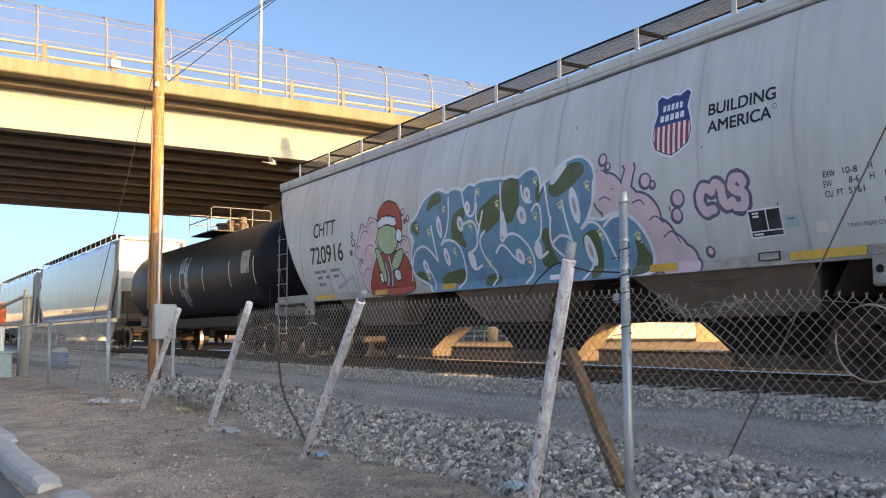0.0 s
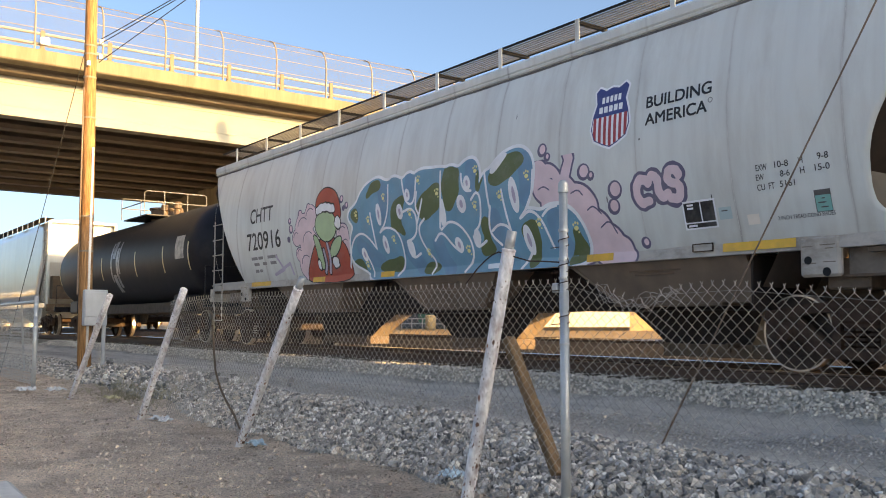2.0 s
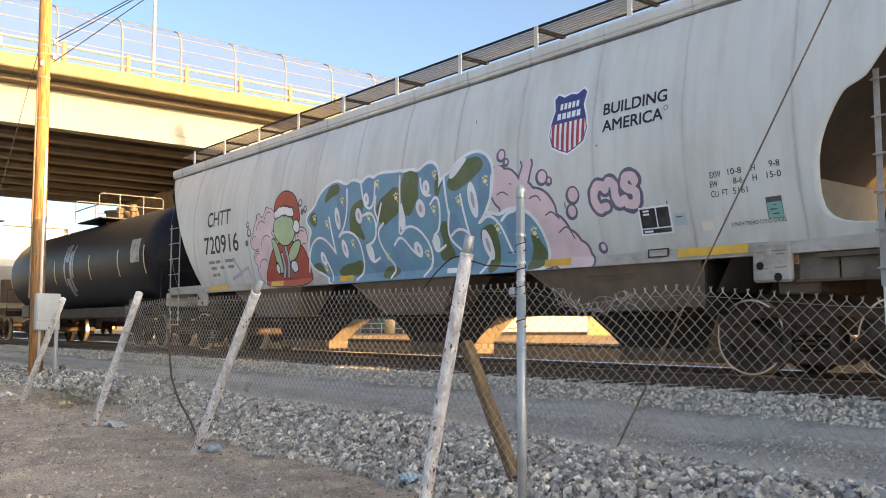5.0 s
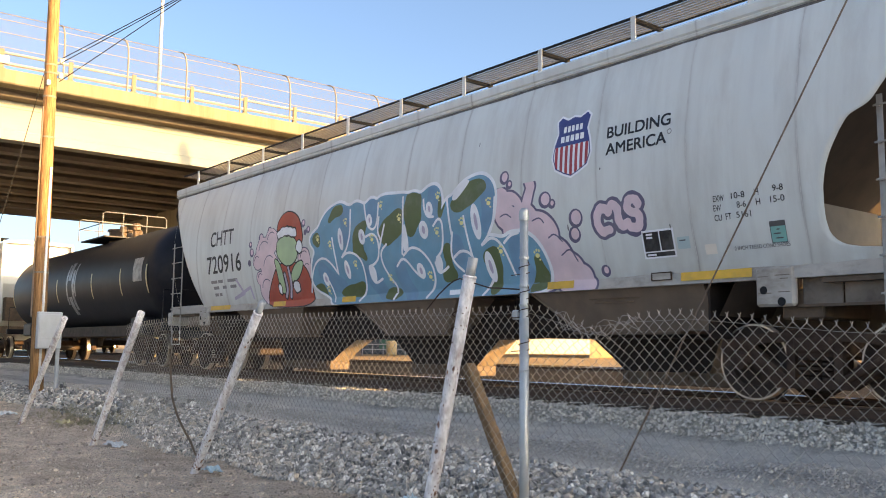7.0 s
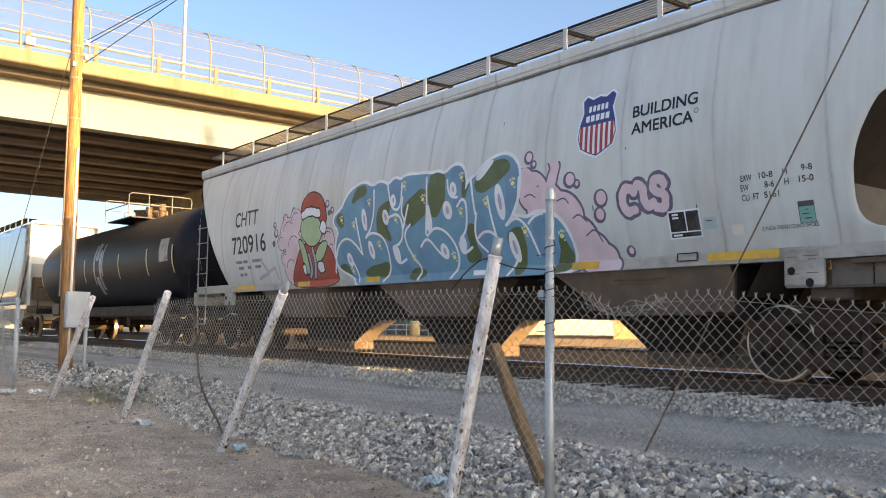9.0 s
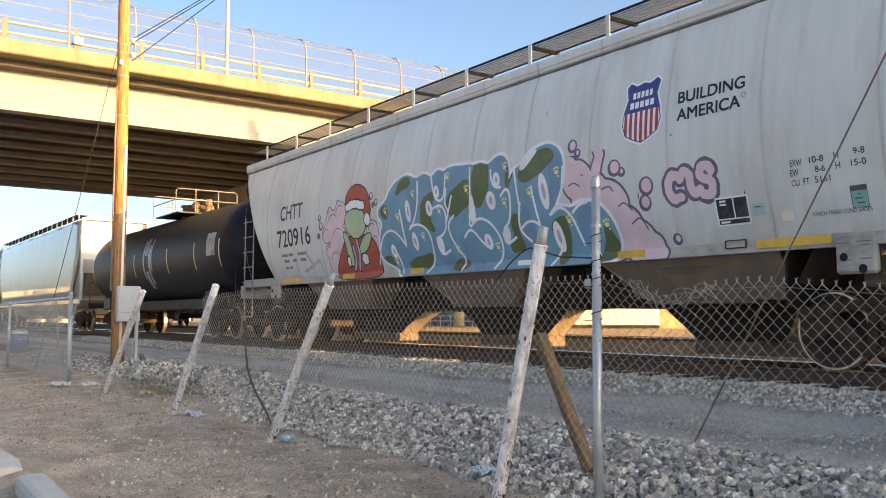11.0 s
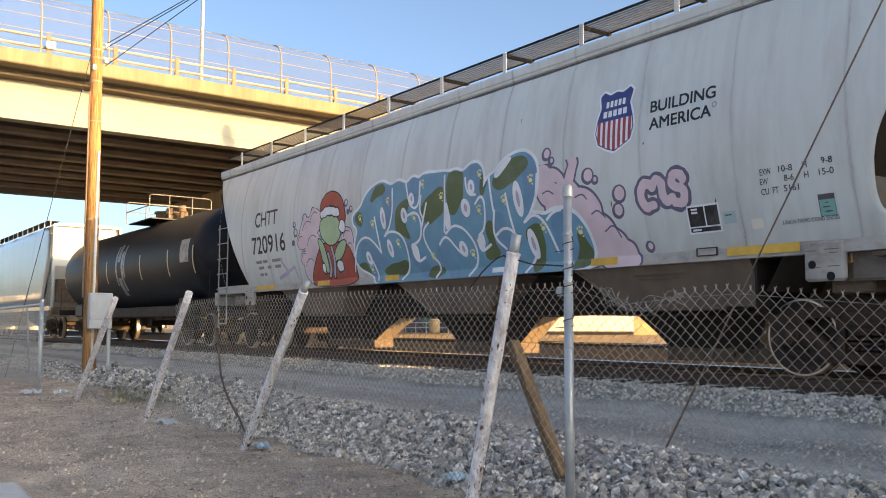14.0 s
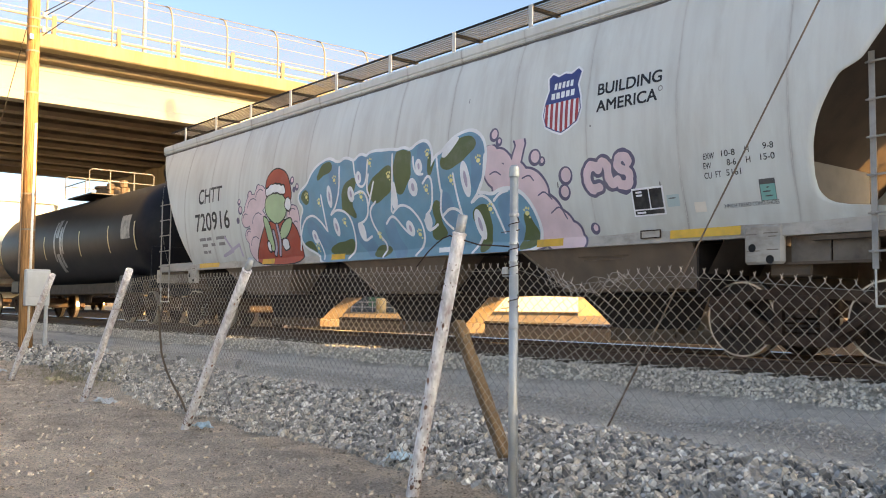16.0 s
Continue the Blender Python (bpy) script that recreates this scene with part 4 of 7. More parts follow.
G = dict(
    white=coat("paint_white", (0.88, 0.9, 0.92)), blue=coat("paint_blue", (0.145, 0.355, 0.49)), indigo=coat("paint_indigo", (0.14, 0.305, 0.455)),
    green=coat("paint_green", (0.105, 0.145, 0.06)), pink=coat("paint_pink", (0.80, 0.62, 0.66)), purple=coat("paint_purple", (0.145, 0.125, 0.2)),
    yellow=coat("paint_pale_yellow", (0.85, 0.8, 0.36)), red=coat("paint_red", (0.48, 0.085, 0.055)), leaf=coat("paint_pale_green", (0.44, 0.6, 0.36)),
    ink=coat("paint_black", (0.018, 0.018, 0.02)), lilac=coat("paint_lilac", (0.50, 0.45, 0.56)), navy=coat("decal_navy", (0.035, 0.05, 0.20), .35),
    crimson=coat("decal_red", (0.46, 0.05, 0.06), .35), teal=coat("sticker_teal", (0.20, 0.50, 0.45), .4), pale=coat("sticker_pale", (0.78, 0.72, 0.64), .5),
    aqua=coat("sticker_aqua", (0.42, 0.55, 0.56), .4), dark_grey=coat("sticker_grey", (0.10, 0.10, 0.10), .5), faint=coat("faded_stencil", (0.27, 0.26, 0.26), .6),
)

MASS = [(-15.28, 2.26), (-15.11, 2.48), (-15.37, 2.72), (-15.01, 2.86), (-14.86, 3.07), (-14.61, 3.24), (-14.27, 3.31), (-13.92, 3.16),
    (-13.68, 3.25), (-13.39, 3.12), (-13.21, 3.26), (-13.02, 3.18), (-12.91, 3.26), (-12.24, 3.2), (-12.09, 3.17), (-11.92, 3.2), (-11.72, 3.11),
    (-11.52, 3.24), (-11.33, 3.24), (-11.18, 3.08), (-11.21, 2.72), (-11.0, 2.96), (-10.87, 2.99), (-10.54, 3.21), (-10.21, 3.26), (-9.93, 3.11),
    (-9.89, 2.81), (-9.99, 2.51), (-10.21, 2.25), (-9.97, 2.26), (-9.75, 2.2), (-9.53, 2.27), (-9.27, 2.25), (-9.03, 2.07), (-8.91, 1.75),
    (-8.92, 1.6), (-9.07, 1.43), (-10.37, 1.41), (-11.79, 1.4), (-12.65, 1.41), (-13.92, 1.42), (-14.8, 1.43), (-14.79, 1.59), (-15.41, 1.8)]
INDIGOS = [[(-14.08, 3.06), (-14.01, 2.65)], [(-13.17, 3.16), (-13.16, 2.86)], [(-11.37, 3.11), (-11.38, 2.76)], [(-10.04, 3.02),
    (-10.03, 2.51)], [(-12.42, 1.91), (-12.24, 1.53)], [(-14.33, 1.74), (-14.98, 2.05)], [(-10.86, 2.24), (-10.73, 1.6)], [(-9.51, 2.07),
    (-9.33, 1.58)], [(-13.36, 1.94), (-13.07, 1.58)]]
LINES_A = [[(-13.88, 3.14), (-13.86, 2.74), (-14.01, 2.43), (-14.19, 2.31)], [(-14.22, 2.28), (-14.02, 2.36), (-13.74, 2.31), (-13.57, 2.17), (-13.51, 1.93), (-13.56, 1.62), (-13.85, 1.45)], [(-14.52, 2.67), (-14.45, 2.3), (-14.42, 1.98)], [(-15.53, 1.68), (-15.33, 2.09), (-15.12, 2.28), (-14.84, 2.32), (-14.6, 2.18), (-14.42, 1.98)], [(-14.78, 1.84), (-14.7, 1.67), (-14.69, 1.47)], [(-13.43, 3.22), (-13.35, 2.95), (-13.28, 2.76), (-13.12, 2.68), (-12.99, 2.8), (-12.97, 3.16)], [(-13.4, 2.58), (-13.14, 2.64), (-12.98, 2.5), (-13.0, 2.2), (-13.16, 2.08), (-13.34, 2.05)], [(-13.35, 2.03), (-13.34, 1.85), (-13.24, 1.73), (-13.01, 1.81)], [(-12.94, 2.9), (-13.0, 2.65), (-12.91, 2.49)]]
LINES_B = [[(-12.78, 2.75), (-12.87, 2.54), (-12.97, 2.35)], [(-12.75, 2.4), (-12.94, 2.29), (-12.94, 2.09), (-12.79, 1.84), (-12.57, 1.63), (-12.76, 1.44)], [(-12.22, 3.17), (-12.21, 2.67), (-12.3, 2.2)], [(-11.64, 3.05), (-11.62, 2.88), (-11.53, 2.75), (-11.38, 2.74)], [(-12.5, 2.0), (-12.34, 2.12), (-12.21, 2.09), (-12.03, 1.89), (-11.89, 1.79)], [(-12.27, 2.17), (-12.04, 2.3), (-11.78, 2.23), (-11.59, 2.05), (-11.5, 1.86), (-11.54, 1.63), (-11.81, 1.43)], [(-11.39, 2.59), (-11.25, 2.71), (-11.15, 2.63), (-11.15, 2.38), (-11.22, 2.16), (-11.38, 2.07)], [(-11.44, 1.99), (-11.4, 1.81), (-11.26, 1.84), (-11.12, 1.9)], [(-11.01, 2.99), (-10.97, 2.69), (-10.93, 2.41)]]
LINES_C = [[(-10.91, 2.43), (-11.0, 2.1), (-10.94, 1.95), (-10.76, 1.81)], [(-10.61, 2.66), (-10.54, 2.28), (-10.49, 2.04)], [(-10.93, 2.04), (-10.77, 2.13), (-10.59, 2.11), (-10.48, 2.02)], [(-9.87, 2.87), (-9.91, 2.53), (-10.04, 2.33), (-10.23, 2.18)], [(-10.2, 2.19), (-10.03, 2.28), (-9.88, 2.23), (-9.75, 2.09), (-9.68, 1.92), (-9.6, 1.69)], [(-9.73, 2.17), (-9.58, 2.27), (-9.41, 2.29)], [(-10.06, 1.69), (-10.24, 1.52), (-10.38, 1.41)]]
LEAFY_A = [[(-14.66, 2.98), (-14.5, 3.21), (-14.23, 3.29), (-14.17, 3.13), (-14.44, 3.05)], [(-13.83, 2.36), (-13.73, 2.77), (-13.41, 2.88), (-13.32, 2.77), (-13.52, 2.49), (-13.37, 2.15), (-13.56, 2.27)], [(-13.0, 2.63), (-12.61, 2.91), (-12.23, 2.97), (-12.24, 2.56), (-12.65, 2.4), (-12.9, 2.46)], [(-12.16, 3.01), (-12.05, 3.22), (-11.78, 3.21), (-11.7, 2.93), (-11.81, 2.59), (-12.04, 2.45), (-12.14, 2.76)], [(-10.89, 2.91), (-10.55, 3.16), (-10.28, 3.21), (-10.05, 3.1), (-10.2, 2.96), (-10.61, 2.78), (-10.86, 2.78)], [(-11.09, 2.29), (-10.97, 2.19), (-11.04, 1.92), (-10.91, 1.73), (-11.2, 1.66), (-11.32, 1.76), (-11.09, 1.92), (-11.19, 2.11)]]
LEAFY_B = [[(-10.2, 2.06), (-10.03, 2.13), (-9.87, 2.06), (-9.9, 1.68), (-10.06, 1.43), (-10.21, 1.44), (-10.01, 1.77), (-10.05, 1.94), (-10.2, 1.88)], [(-9.12, 1.94), (-9.01, 1.83), (-8.91, 1.62), (-9.05, 1.44), (-9.36, 1.42), (-9.13, 1.63)], [(-15.44, 1.6), (-15.32, 1.81), (-15.02, 1.8), (-14.89, 1.58)], [(-14.58, 1.59), (-14.02, 1.74), (-13.62, 1.78), (-13.59, 1.64), (-13.9, 1.53)], [(-13.05, 1.47), (-12.89, 1.59), (-12.53, 1.61), (-12.51, 1.53), (-12.75, 1.45)], [(-15.28, 2.68), (-15.0, 2.84), (-15.0, 2.51)]]
LEAFY_C = [[(-11.16, 3.08), (-11.06, 2.93), (-11.19, 2.71), (-11.24, 2.81)]]
WEDGES = [[(-12.19, 2.82), (-12.07, 2.27), (-12.27, 2.21)], [(-13.35, 2.03), (-13.18, 2.04), (-13.18, 1.76), (-13.33, 1.79)], [(-11.29, 2.1), (-11.39, 2.07), (-11.44, 1.95), (-11.36, 1.81), (-11.25, 1.93)], [(-10.89, 3.0), (-10.62, 3.19), (-10.45, 3.23), (-10.53, 3.14), (-10.81, 2.93)]]
HOLES = [(-14.22, 2.62, 0.07, 0.2), (-14.88, 1.9, 0.08, 0.12), (-14.08, 2.04, 0.075, 0.16), (-13.23, 2.88, 0.06, 0.1), (-13.49, 2.6, 0.085, 0.13), (-11.48, 2.88, 0.07, 0.11), (-11.65, 2.55, 0.1, 0.14), (-11.85, 1.88, 0.085, 0.12), (-10.32, 2.55, 0.085, 0.27), (-10.11, 1.84, 0.085, 0.22)]
PAWS = [(-14.04, 2.91), (-14.6, 2.53), (-12.9, 3.1), (-12.32, 2.8), (-13.78, 2.1), (-14.85, 1.68), (-13.17, 2.52), (-12.76, 1.79), (-11.26, 3.05), (-11.3, 2.47), (-11.63, 1.77), (-10.66, 2.56), (-10.01, 2.8), (-9.83, 2.05), (-9.07, 1.93), (-15.04, 2.68)]
CLOUD_R = [(-9.58, 2.62, 0.29), (-9.33, 2.34, 0.38), (-9.02, 2.18, 0.38), (-9.02, 1.78, 0.38), (-8.73, 1.84, 0.32), (-8.53, 1.66, 0.29),
    (-8.31, 1.56, 0.2), (-8.14, 1.48, 0.09), (-9.74, 2.85, 0.15)]
DRIP = [(-9.18, 2.72), (-9.1, 2.92), (-9.18, 3.11)]
BUBBLES = [(-9.66, 3.14, 0.085), (-9.55, 3.02, 0.051), (-8.82, 2.7, 0.102), (-8.69, 2.63, 0.051), (-8.26, 2.38, 0.111), (-8.31, 2.16, 0.093),
    (-7.87, 1.64, 0.06), (-15.63, 3.07, 0.065), (-15.42, 2.92, 0.055), (-15.54, 2.88, 0.04), (-17.42, 2.93, 0.085), (-17.86, 2.64, 0.08), (-17.05, 3.05, 0.075),
    (-17.91, 2.82, 0.055), (-18.0, 2.42, 0.05)]
CLOUD_L = [(-17.28, 2.60, 0.34), (-16.95, 2.82, 0.27), (-17.08, 2.25, 0.38), (-17.32, 1.80, 0.32), (-16.90, 1.72, 0.36), (-17.62, 2.42, 0.17), (-17.55, 2.05, 0.16), (-15.62, 2.35, 0.22), (-15.55, 2.12, 0.18)]
ROBE = [(-16.69, 2.27), (-16.24, 2.3), (-15.6, 2.21), (-15.48, 1.75), (-15.54, 1.43), (-17.35, 1.47), (-17.35, 1.63), (-16.94, 2.07)]
CAP = [(-16.67, 2.96), (-16.64, 3.2), (-16.43, 3.34), (-16.19, 3.35), (-15.88, 3.23), (-15.72, 2.98), (-15.66, 2.7), (-15.92, 2.73), (-15.95, 2.92)]
BAND = [(-16.59, 2.93), (-16.34, 3.0), (-15.98, 2.91)]
FACE = [(-16.62, 2.87), (-15.96, 2.83), (-15.87, 2.52), (-15.98, 2.36), (-16.25, 2.26), (-16.48, 2.32), (-16.73, 2.54)]
SLEEVES = ([(-16.85, 2.46), (-16.59, 2.29), (-16.54, 1.71), (-16.73, 1.72), (-16.76, 2.16)], [(-15.66, 2.33), (-16.01, 2.27), (-16.3, 1.93), (-16.03, 1.95), (-15.8, 2.11)])
STRIPES = ([(-16.29, 2.21), (-16.24, 1.91), (-16.39, 1.62)], [(-16.48, 2.09), (-16.44, 1.8), (-16.58, 1.63)])
SCRIB = [(-18.76, 2.09), (-18.46, 1.78), (-18.97, 1.68), (-18.11, 1.9), (-18.05, 1.66)]
CLOUDLINES = [[(-9.69, 2.71), (-9.57, 2.76), (-9.45, 2.68)], [(-9.77, 2.56), (-9.64, 2.6), (-9.53, 2.53)], [(-9.09, 2.43), (-8.94, 2.47),
    (-8.87, 2.38)], [(-8.81, 2.16), (-8.69, 2.22), (-8.56, 2.09)], [(-8.61, 1.9), (-8.43, 2.0), (-8.33, 1.8)]]

CLS = [[(-7.67, 2.40), (-7.72, 2.45), (-7.82, 2.46), (-7.88, 2.38), (-7.87, 2.22), (-7.80, 2.14), (-7.69, 2.17)], [(-7.61, 2.49), (-7.53, 2.47), (-7.51, 2.34), (-7.50, 2.22), (-7.45, 2.19), (-7.37, 2.23)],
    [(-7.18, 2.45), (-7.23, 2.53), (-7.32, 2.52), (-7.36, 2.43), (-7.30, 2.36), (-7.20, 2.33), (-7.17, 2.22), (-7.23, 2.14), (-7.33, 2.17)]]


def graffiti():
    def circles(rows, grow=0.0):
        return d_any([d_oval(x, z, r * 1.05 + grow, r + grow) for x, z, r in rows])
    right = rough_edge(d_any([circles(CLOUD_R), d_line(DRIP, .085)]), .008, 14)
    paint("graffiti_outline", lambda X, Z: right(X, Z) - .035, (-10.4, -7.9, 1.40, 3.0), 0, G["purple"], hopper, "dark purple outline of the cloud")
    paint("graffiti_cloud", right, (-10.4, -7.9, 1.40, 3.0), 1, G["pink"], hopper, "pale pink sprayed cloud")
    for line in CLOUDLINES:
        paint("graffiti_stroke", d_line(rounded(line, 2, False), .011), (line[0][0] - .1, line[-1][0] + .1, 1.5, 2.7), 2, G["purple"], hopper, "", .012)
    left = rough_edge(circles(CLOUD_L), .012, 16)
    paint("graffiti_outline", lambda X, Z: left(X, Z) - .022, (-18.3, -14.9, 1.5, 3.1), 0, G["purple"], hopper, "purple outline of a faint cloud", .016)
    paint("graffiti_cloud", left, (-18.3, -14.9, 1.40, 3.1), 1, G["pink"], hopper, "pale pink sprayed cloud", .02)
    for x, z, r in CLOUD_L:
        arc = [(x + .74 * r * math.cos(u), z + .74 * r * math.sin(u)) for u in (.9, 1.4, 1.9, 2.4, 2.9)]
        paint("graffiti_stroke", d_line(arc, .010), (x - r, x + r, z - r, z + r), 2, G["purple"], hopper, "", .012)
    for x, z, r in BUBBLES:
        paint("graffiti_bubble", d_oval(x, z, r + .02, r + .02), (x - .25, x + .25, z - .25, z + .25), 0, G["purple"], hopper, "", .014)
        if r > .05:
            paint("graffiti_bubble", d_oval(x + .01, z + .01, r - .02, r - .015), (x - .25, x + .25, z - .25, z + .25), 1, G["pink"], hopper, "", .014)
    # big lettering: white edge, blue body with darker and green patches, white dividers
    body = rough_edge(d_poly(rounded(MASS, 2), .035), .006, 12)
    wide = (-15.7, -8.6, 1.40, 3.5)
    paint("graffiti_outline", lambda X, Z: body(X, Z) - .055, wide, 2, G["white"], hopper, "thick white outline of the lettering")
    paint("graffiti_fill", body, wide, 3, G["blue"], hopper, "blue sprayed block lettering")
    for k, line in enumerate(INDIGOS):
        f = d_both(rough_edge(d_line(line, .17), .03, 9), lambda X, Z: body(X, Z) + .01)
        xs_ = [p[0] for p in line]
        paint("graffiti_patch", f, (min(xs_) - .35, max(xs_) + .35, 1.40, 3.4), 4, G["indigo"], hopper, "", .022)
    for shape in LEAFY_A + LEAFY_B + LEAFY_C:
        f = d_both(rough_edge(d_poly(rounded(shape), .035), .02, 13), lambda X, Z: body(X, Z) + .008)
        xs_ = [p[0] for p in shape]
        paint("graffiti_patch", f, (min(xs_) - .2, max(xs_) + .2, 1.40, 3.5), 5, G["green"], hopper, "", .02)
    for line in LINES_A + LINES_B + LINES_C:
        xs_ = [p[0] for p in line]
        paint("graffiti_stroke", d_line(rounded(line, 2, False), .023), (min(xs_) - .1, max(xs_) + .1, 1.40, 3.5), 6, G["white"], hopper, "", .013)
    for shape in WEDGES:
        xs_ = [p[0] for p in shape]
        paint("graffiti_stroke", d_poly(rounded(shape), .015), (min(xs_) - .1, max(xs_) + .1, 1.40, 3.5), 7, G["white"], hopper, "", .013)
    for x, z, rx, rz in HOLES:
        paint("graffiti_counter", d_oval(x, z, rx + .02, rz + .015, -.15), (x - .25, x + .25, z - .3, z + .3), 7, G["white"], hopper, "", .013)
        paint("graffiti_counter", d_oval(x, z, rx * .42, rz * .5, -.15), (x - .25, x + .25, z - .3, z + .3), 8, G["lilac"], hopper, "", .013)
    for x, z in PAWS:
        dots = [d_oval(x, z, .045, .034)] + [d_oval(x + u, z + .065 + v, .018, .022) for u, v in ((-.05, -.012), (-.005, .012), (.04, 0))] + [d_oval(x + .04, z - .06, .02, .015)]
        paint("graffiti_spot", d_any(dots), (x - .2, x + .2, z - .2, z + .2), 8, G["yellow"], hopper, "", .012)
    # the painted figure, kept as plain patches of colour
    patches = [(d_poly(rounded(ROBE), .03), 3, "red"), (d_poly(rounded(CAP), .03), 3, "red"), (d_poly(rounded(FACE), .02), 4, "leaf")]
    patches += [(d_poly(rounded(p), .012), 4.6, "leaf") for p in SLEEVES]
    patches += [(d_line(rounded(p, 2, False), .035), 5, "lilac") for p in STRIPES]
    patches += [(rough_edge(d_line(rounded(BAND, 2, False), .085), .014, 34), 5, "white"), (rough_edge(d_oval(-15.79, 2.61, .115, .125), .014, 34), 5, "white"), (rough_edge(d_oval(-16.07, 1.81, .12, .11), .014, 34), 5.3, "white"), (rough_edge(d_oval(-16.76, 1.80, .06, .10), .01, 34), 5.3, "white")]
    for f, lay, m_ in patches:
        bb = (-17.8, -15.1, 1.40, 3.5)
        paint("graffiti_outline", lambda X, Z: f(X, Z) - .027, bb, lay - .4, G["ink"], hopper, "", .016)
        paint("graffiti_patch", f, bb, lay, G[m_], hopper, "", .016)
    paint("graffiti_stroke", d_line(SCRIB, .035), (-19.2, -17.2, 1.5, 2.3), 1, G["lilac"], hopper, "small lilac scrawl", .02)
    edge = rough_edge(d_any([d_line(rounded(line, 1, False), .108) for line in CLS]), .008, 26)
    paint("graffiti_outline", edge, (-8.1, -6.95, 1.95, 2.75), 0, G["purple"], hopper, "dark purple edge round three letters", .012)
    for line in CLS:
        xs_ = [p[0] for p in line]
        paint("graffiti_letter", rough_edge(d_line(rounded(line, 1, False), .062), .010, 30), (min(xs_) - .2, max(xs_) + .2, 1.95, 2.75), 1.5, G["pink"], hopper, "pale pink sprayed bubble letter", .010)


graffiti()


def plate(name, x0, x1, z0, z1, layer, material, label="", parent=None):
    return paint(name, d_poly([(x0, z0), (x1, z0), (x1, z1), (x0, z1)]), (x0 - .02, x1 + .02, z0 - .02, z1 + .02), layer, material, parent or hopper, label, .02)


def markings():
    c = -8.31
    shield = [(c - .31, 3.80), (c - .24, 3.86), (c - .12, 3.80), (c, 3.83), (c + .12, 3.80), (c + .24, 3.86), (c + .31, 3.80), (c + .27, 3.62), (c + .33, 3.45), (c + .36, 3.27), (c + .30, 3.10), (c + .14, 3.02), (c, 2.97), (c - .14, 3.02), (c - .30, 3.10), (c - .36, 3.27), (c - .33, 3.45), (c - .27, 3.62)]
    bb = (c - .5, c + .5, 2.85, 4.0)
    s = paint("emblem", d_poly(shield, .025), bb, 0, G["white"], hopper, "shield emblem with blue head and red stripes", .012)
    inner = d_poly(shield, -.005)
    paint("shield_field", inner, bb, 1, G["navy"], s, "", .012)
    low = d_both(d_poly(shield, -.02), lambda X, Z: Z - 3.42)
    paint("shield_stripe", low, bb, 2, G["white"], s, "", .012)
    for k in range(-3, 4):
        paint("shield_stripe", d_both(low, lambda X, Z: np.abs(X - c - k * .095) - .026), bb, 3, G["crimson"], s, "", .01)
    for z, w_ in ((3.66, .19), (3.52, .23)):
        for k in range(5):
            u = -w_ + 2 * w_ * (k + .5) / 5
            plate("shield_bar", c + u - w_ / 5 + .012, c + u + w_ / 5 - .012, z - .045, z + .045, 2, G["white"], "", s)
    ink = G["ink"]
    letters("BUILDING", -7.67, -6.64, 3.385, 3.545, 0, ink, hopper, 0.0, "black painted slogan lettering", .035)
    letters("AMERICA", -7.68, -6.70, 3.155, 3.315, 0, ink, hopper, 0.0, "black painted slogan lettering", .035)
    paint("mark_ring", lambda X, Z: np.abs(np.hypot(X + 6.655, Z - 3.30) - .03) - .006, (-6.72, -6.60, 3.24, 3.36), 0, G["faint"], hopper, "", .008)
    letters("CHTT", -20.02, -18.80, 2.93, 3.29, 0, ink, hopper, 0.0, "black reporting mark lettering", .02)
    letters("720916", -20.22, -18.42, 2.29, 2.71, 0, ink, hopper, 0.0, "black car number lettering", .02)
    for z, spans in ((2.10, ((-20.1, -19.75), (-19.7, -19.45), (-19.2, -18.7))), (1.96, ((-20.0, -19.7), (-19.5, -19.3), (-19.1, -18.8))), (1.80, ((-20.0, -19.8), (-19.75, -19.6)))):
        for a_, b_ in spans:
            plate("stencil_bar", a_, b_, z - .035, z + .035, 0, G["faint"])
    small = (("EXW", -6.07, -5.925, 2.335), ("10-8", -5.83, -5.655, 2.345), ("H", -5.53, -5.475, 2.352), ("9-8", -5.30, -5.17, 2.365), ("EW", -6.08, -5.975, 2.225), ("8-6", -5.77, -5.65, 2.235), ("H", -5.52, -5.465, 2.24), ("15-0", -5.34, -5.165, 2.245), ("CU", -6.08, -5.98, 2.11), ("FT", -5.93, -5.855, 2.115), ("5161", -5.79, -5.60, 2.12))
    for text, a_, b_, z in small:
        letters(text, a_, b_, z, z + .072, 0, ink, hopper, .006, "small black stencilled lettering")
    letters("2 INCH TREAD COND SHOES", -5.88, -5.18, 1.755, 1.80, 0, G["dark_grey"], hopper, .004, "small dark stencilled lettering")
    p = plate("data_panel", -7.19, -6.69, 1.745, 2.10, 0, G["white"], "black consolidated data panel with a white border")
    plate("panel_field", -7.165, -6.925, 1.835, 2.075, 1, G["ink"], "", p)
    plate("panel_field", -6.905, -6.715, 1.835, 2.075, 1, G["ink"], "", p)
    plate("panel_field", -7.165, -6.715, 1.765, 1.818, 1, G["ink"], "", p)
    for a_, b_, z in ((-7.12, -7.02, 2.045), (-7.12, -7.02, 2.005), (-7.14, -7.0, 1.79)):
        plate("panel_bar", a_, b_, z - .012, z + .012, 2, G["white"], "", p)
    plate("sticker", -6.655, -6.475, 1.83, 1.975, 0, G["aqua"], "pale aqua paper sticker")
    plate("sticker_bar", -6.63, -6.52, 1.925, 1.94, 1, G["dark_grey"])
    plate("sticker", -6.275, -6.115, 1.735, 1.855, 0, G["pale"], "blank cream tag")
    t = plate("sticker", -5.395, -5.20, 1.80, 2.04, 0, G["dark_grey"], "dark tag with a teal sticker on it")
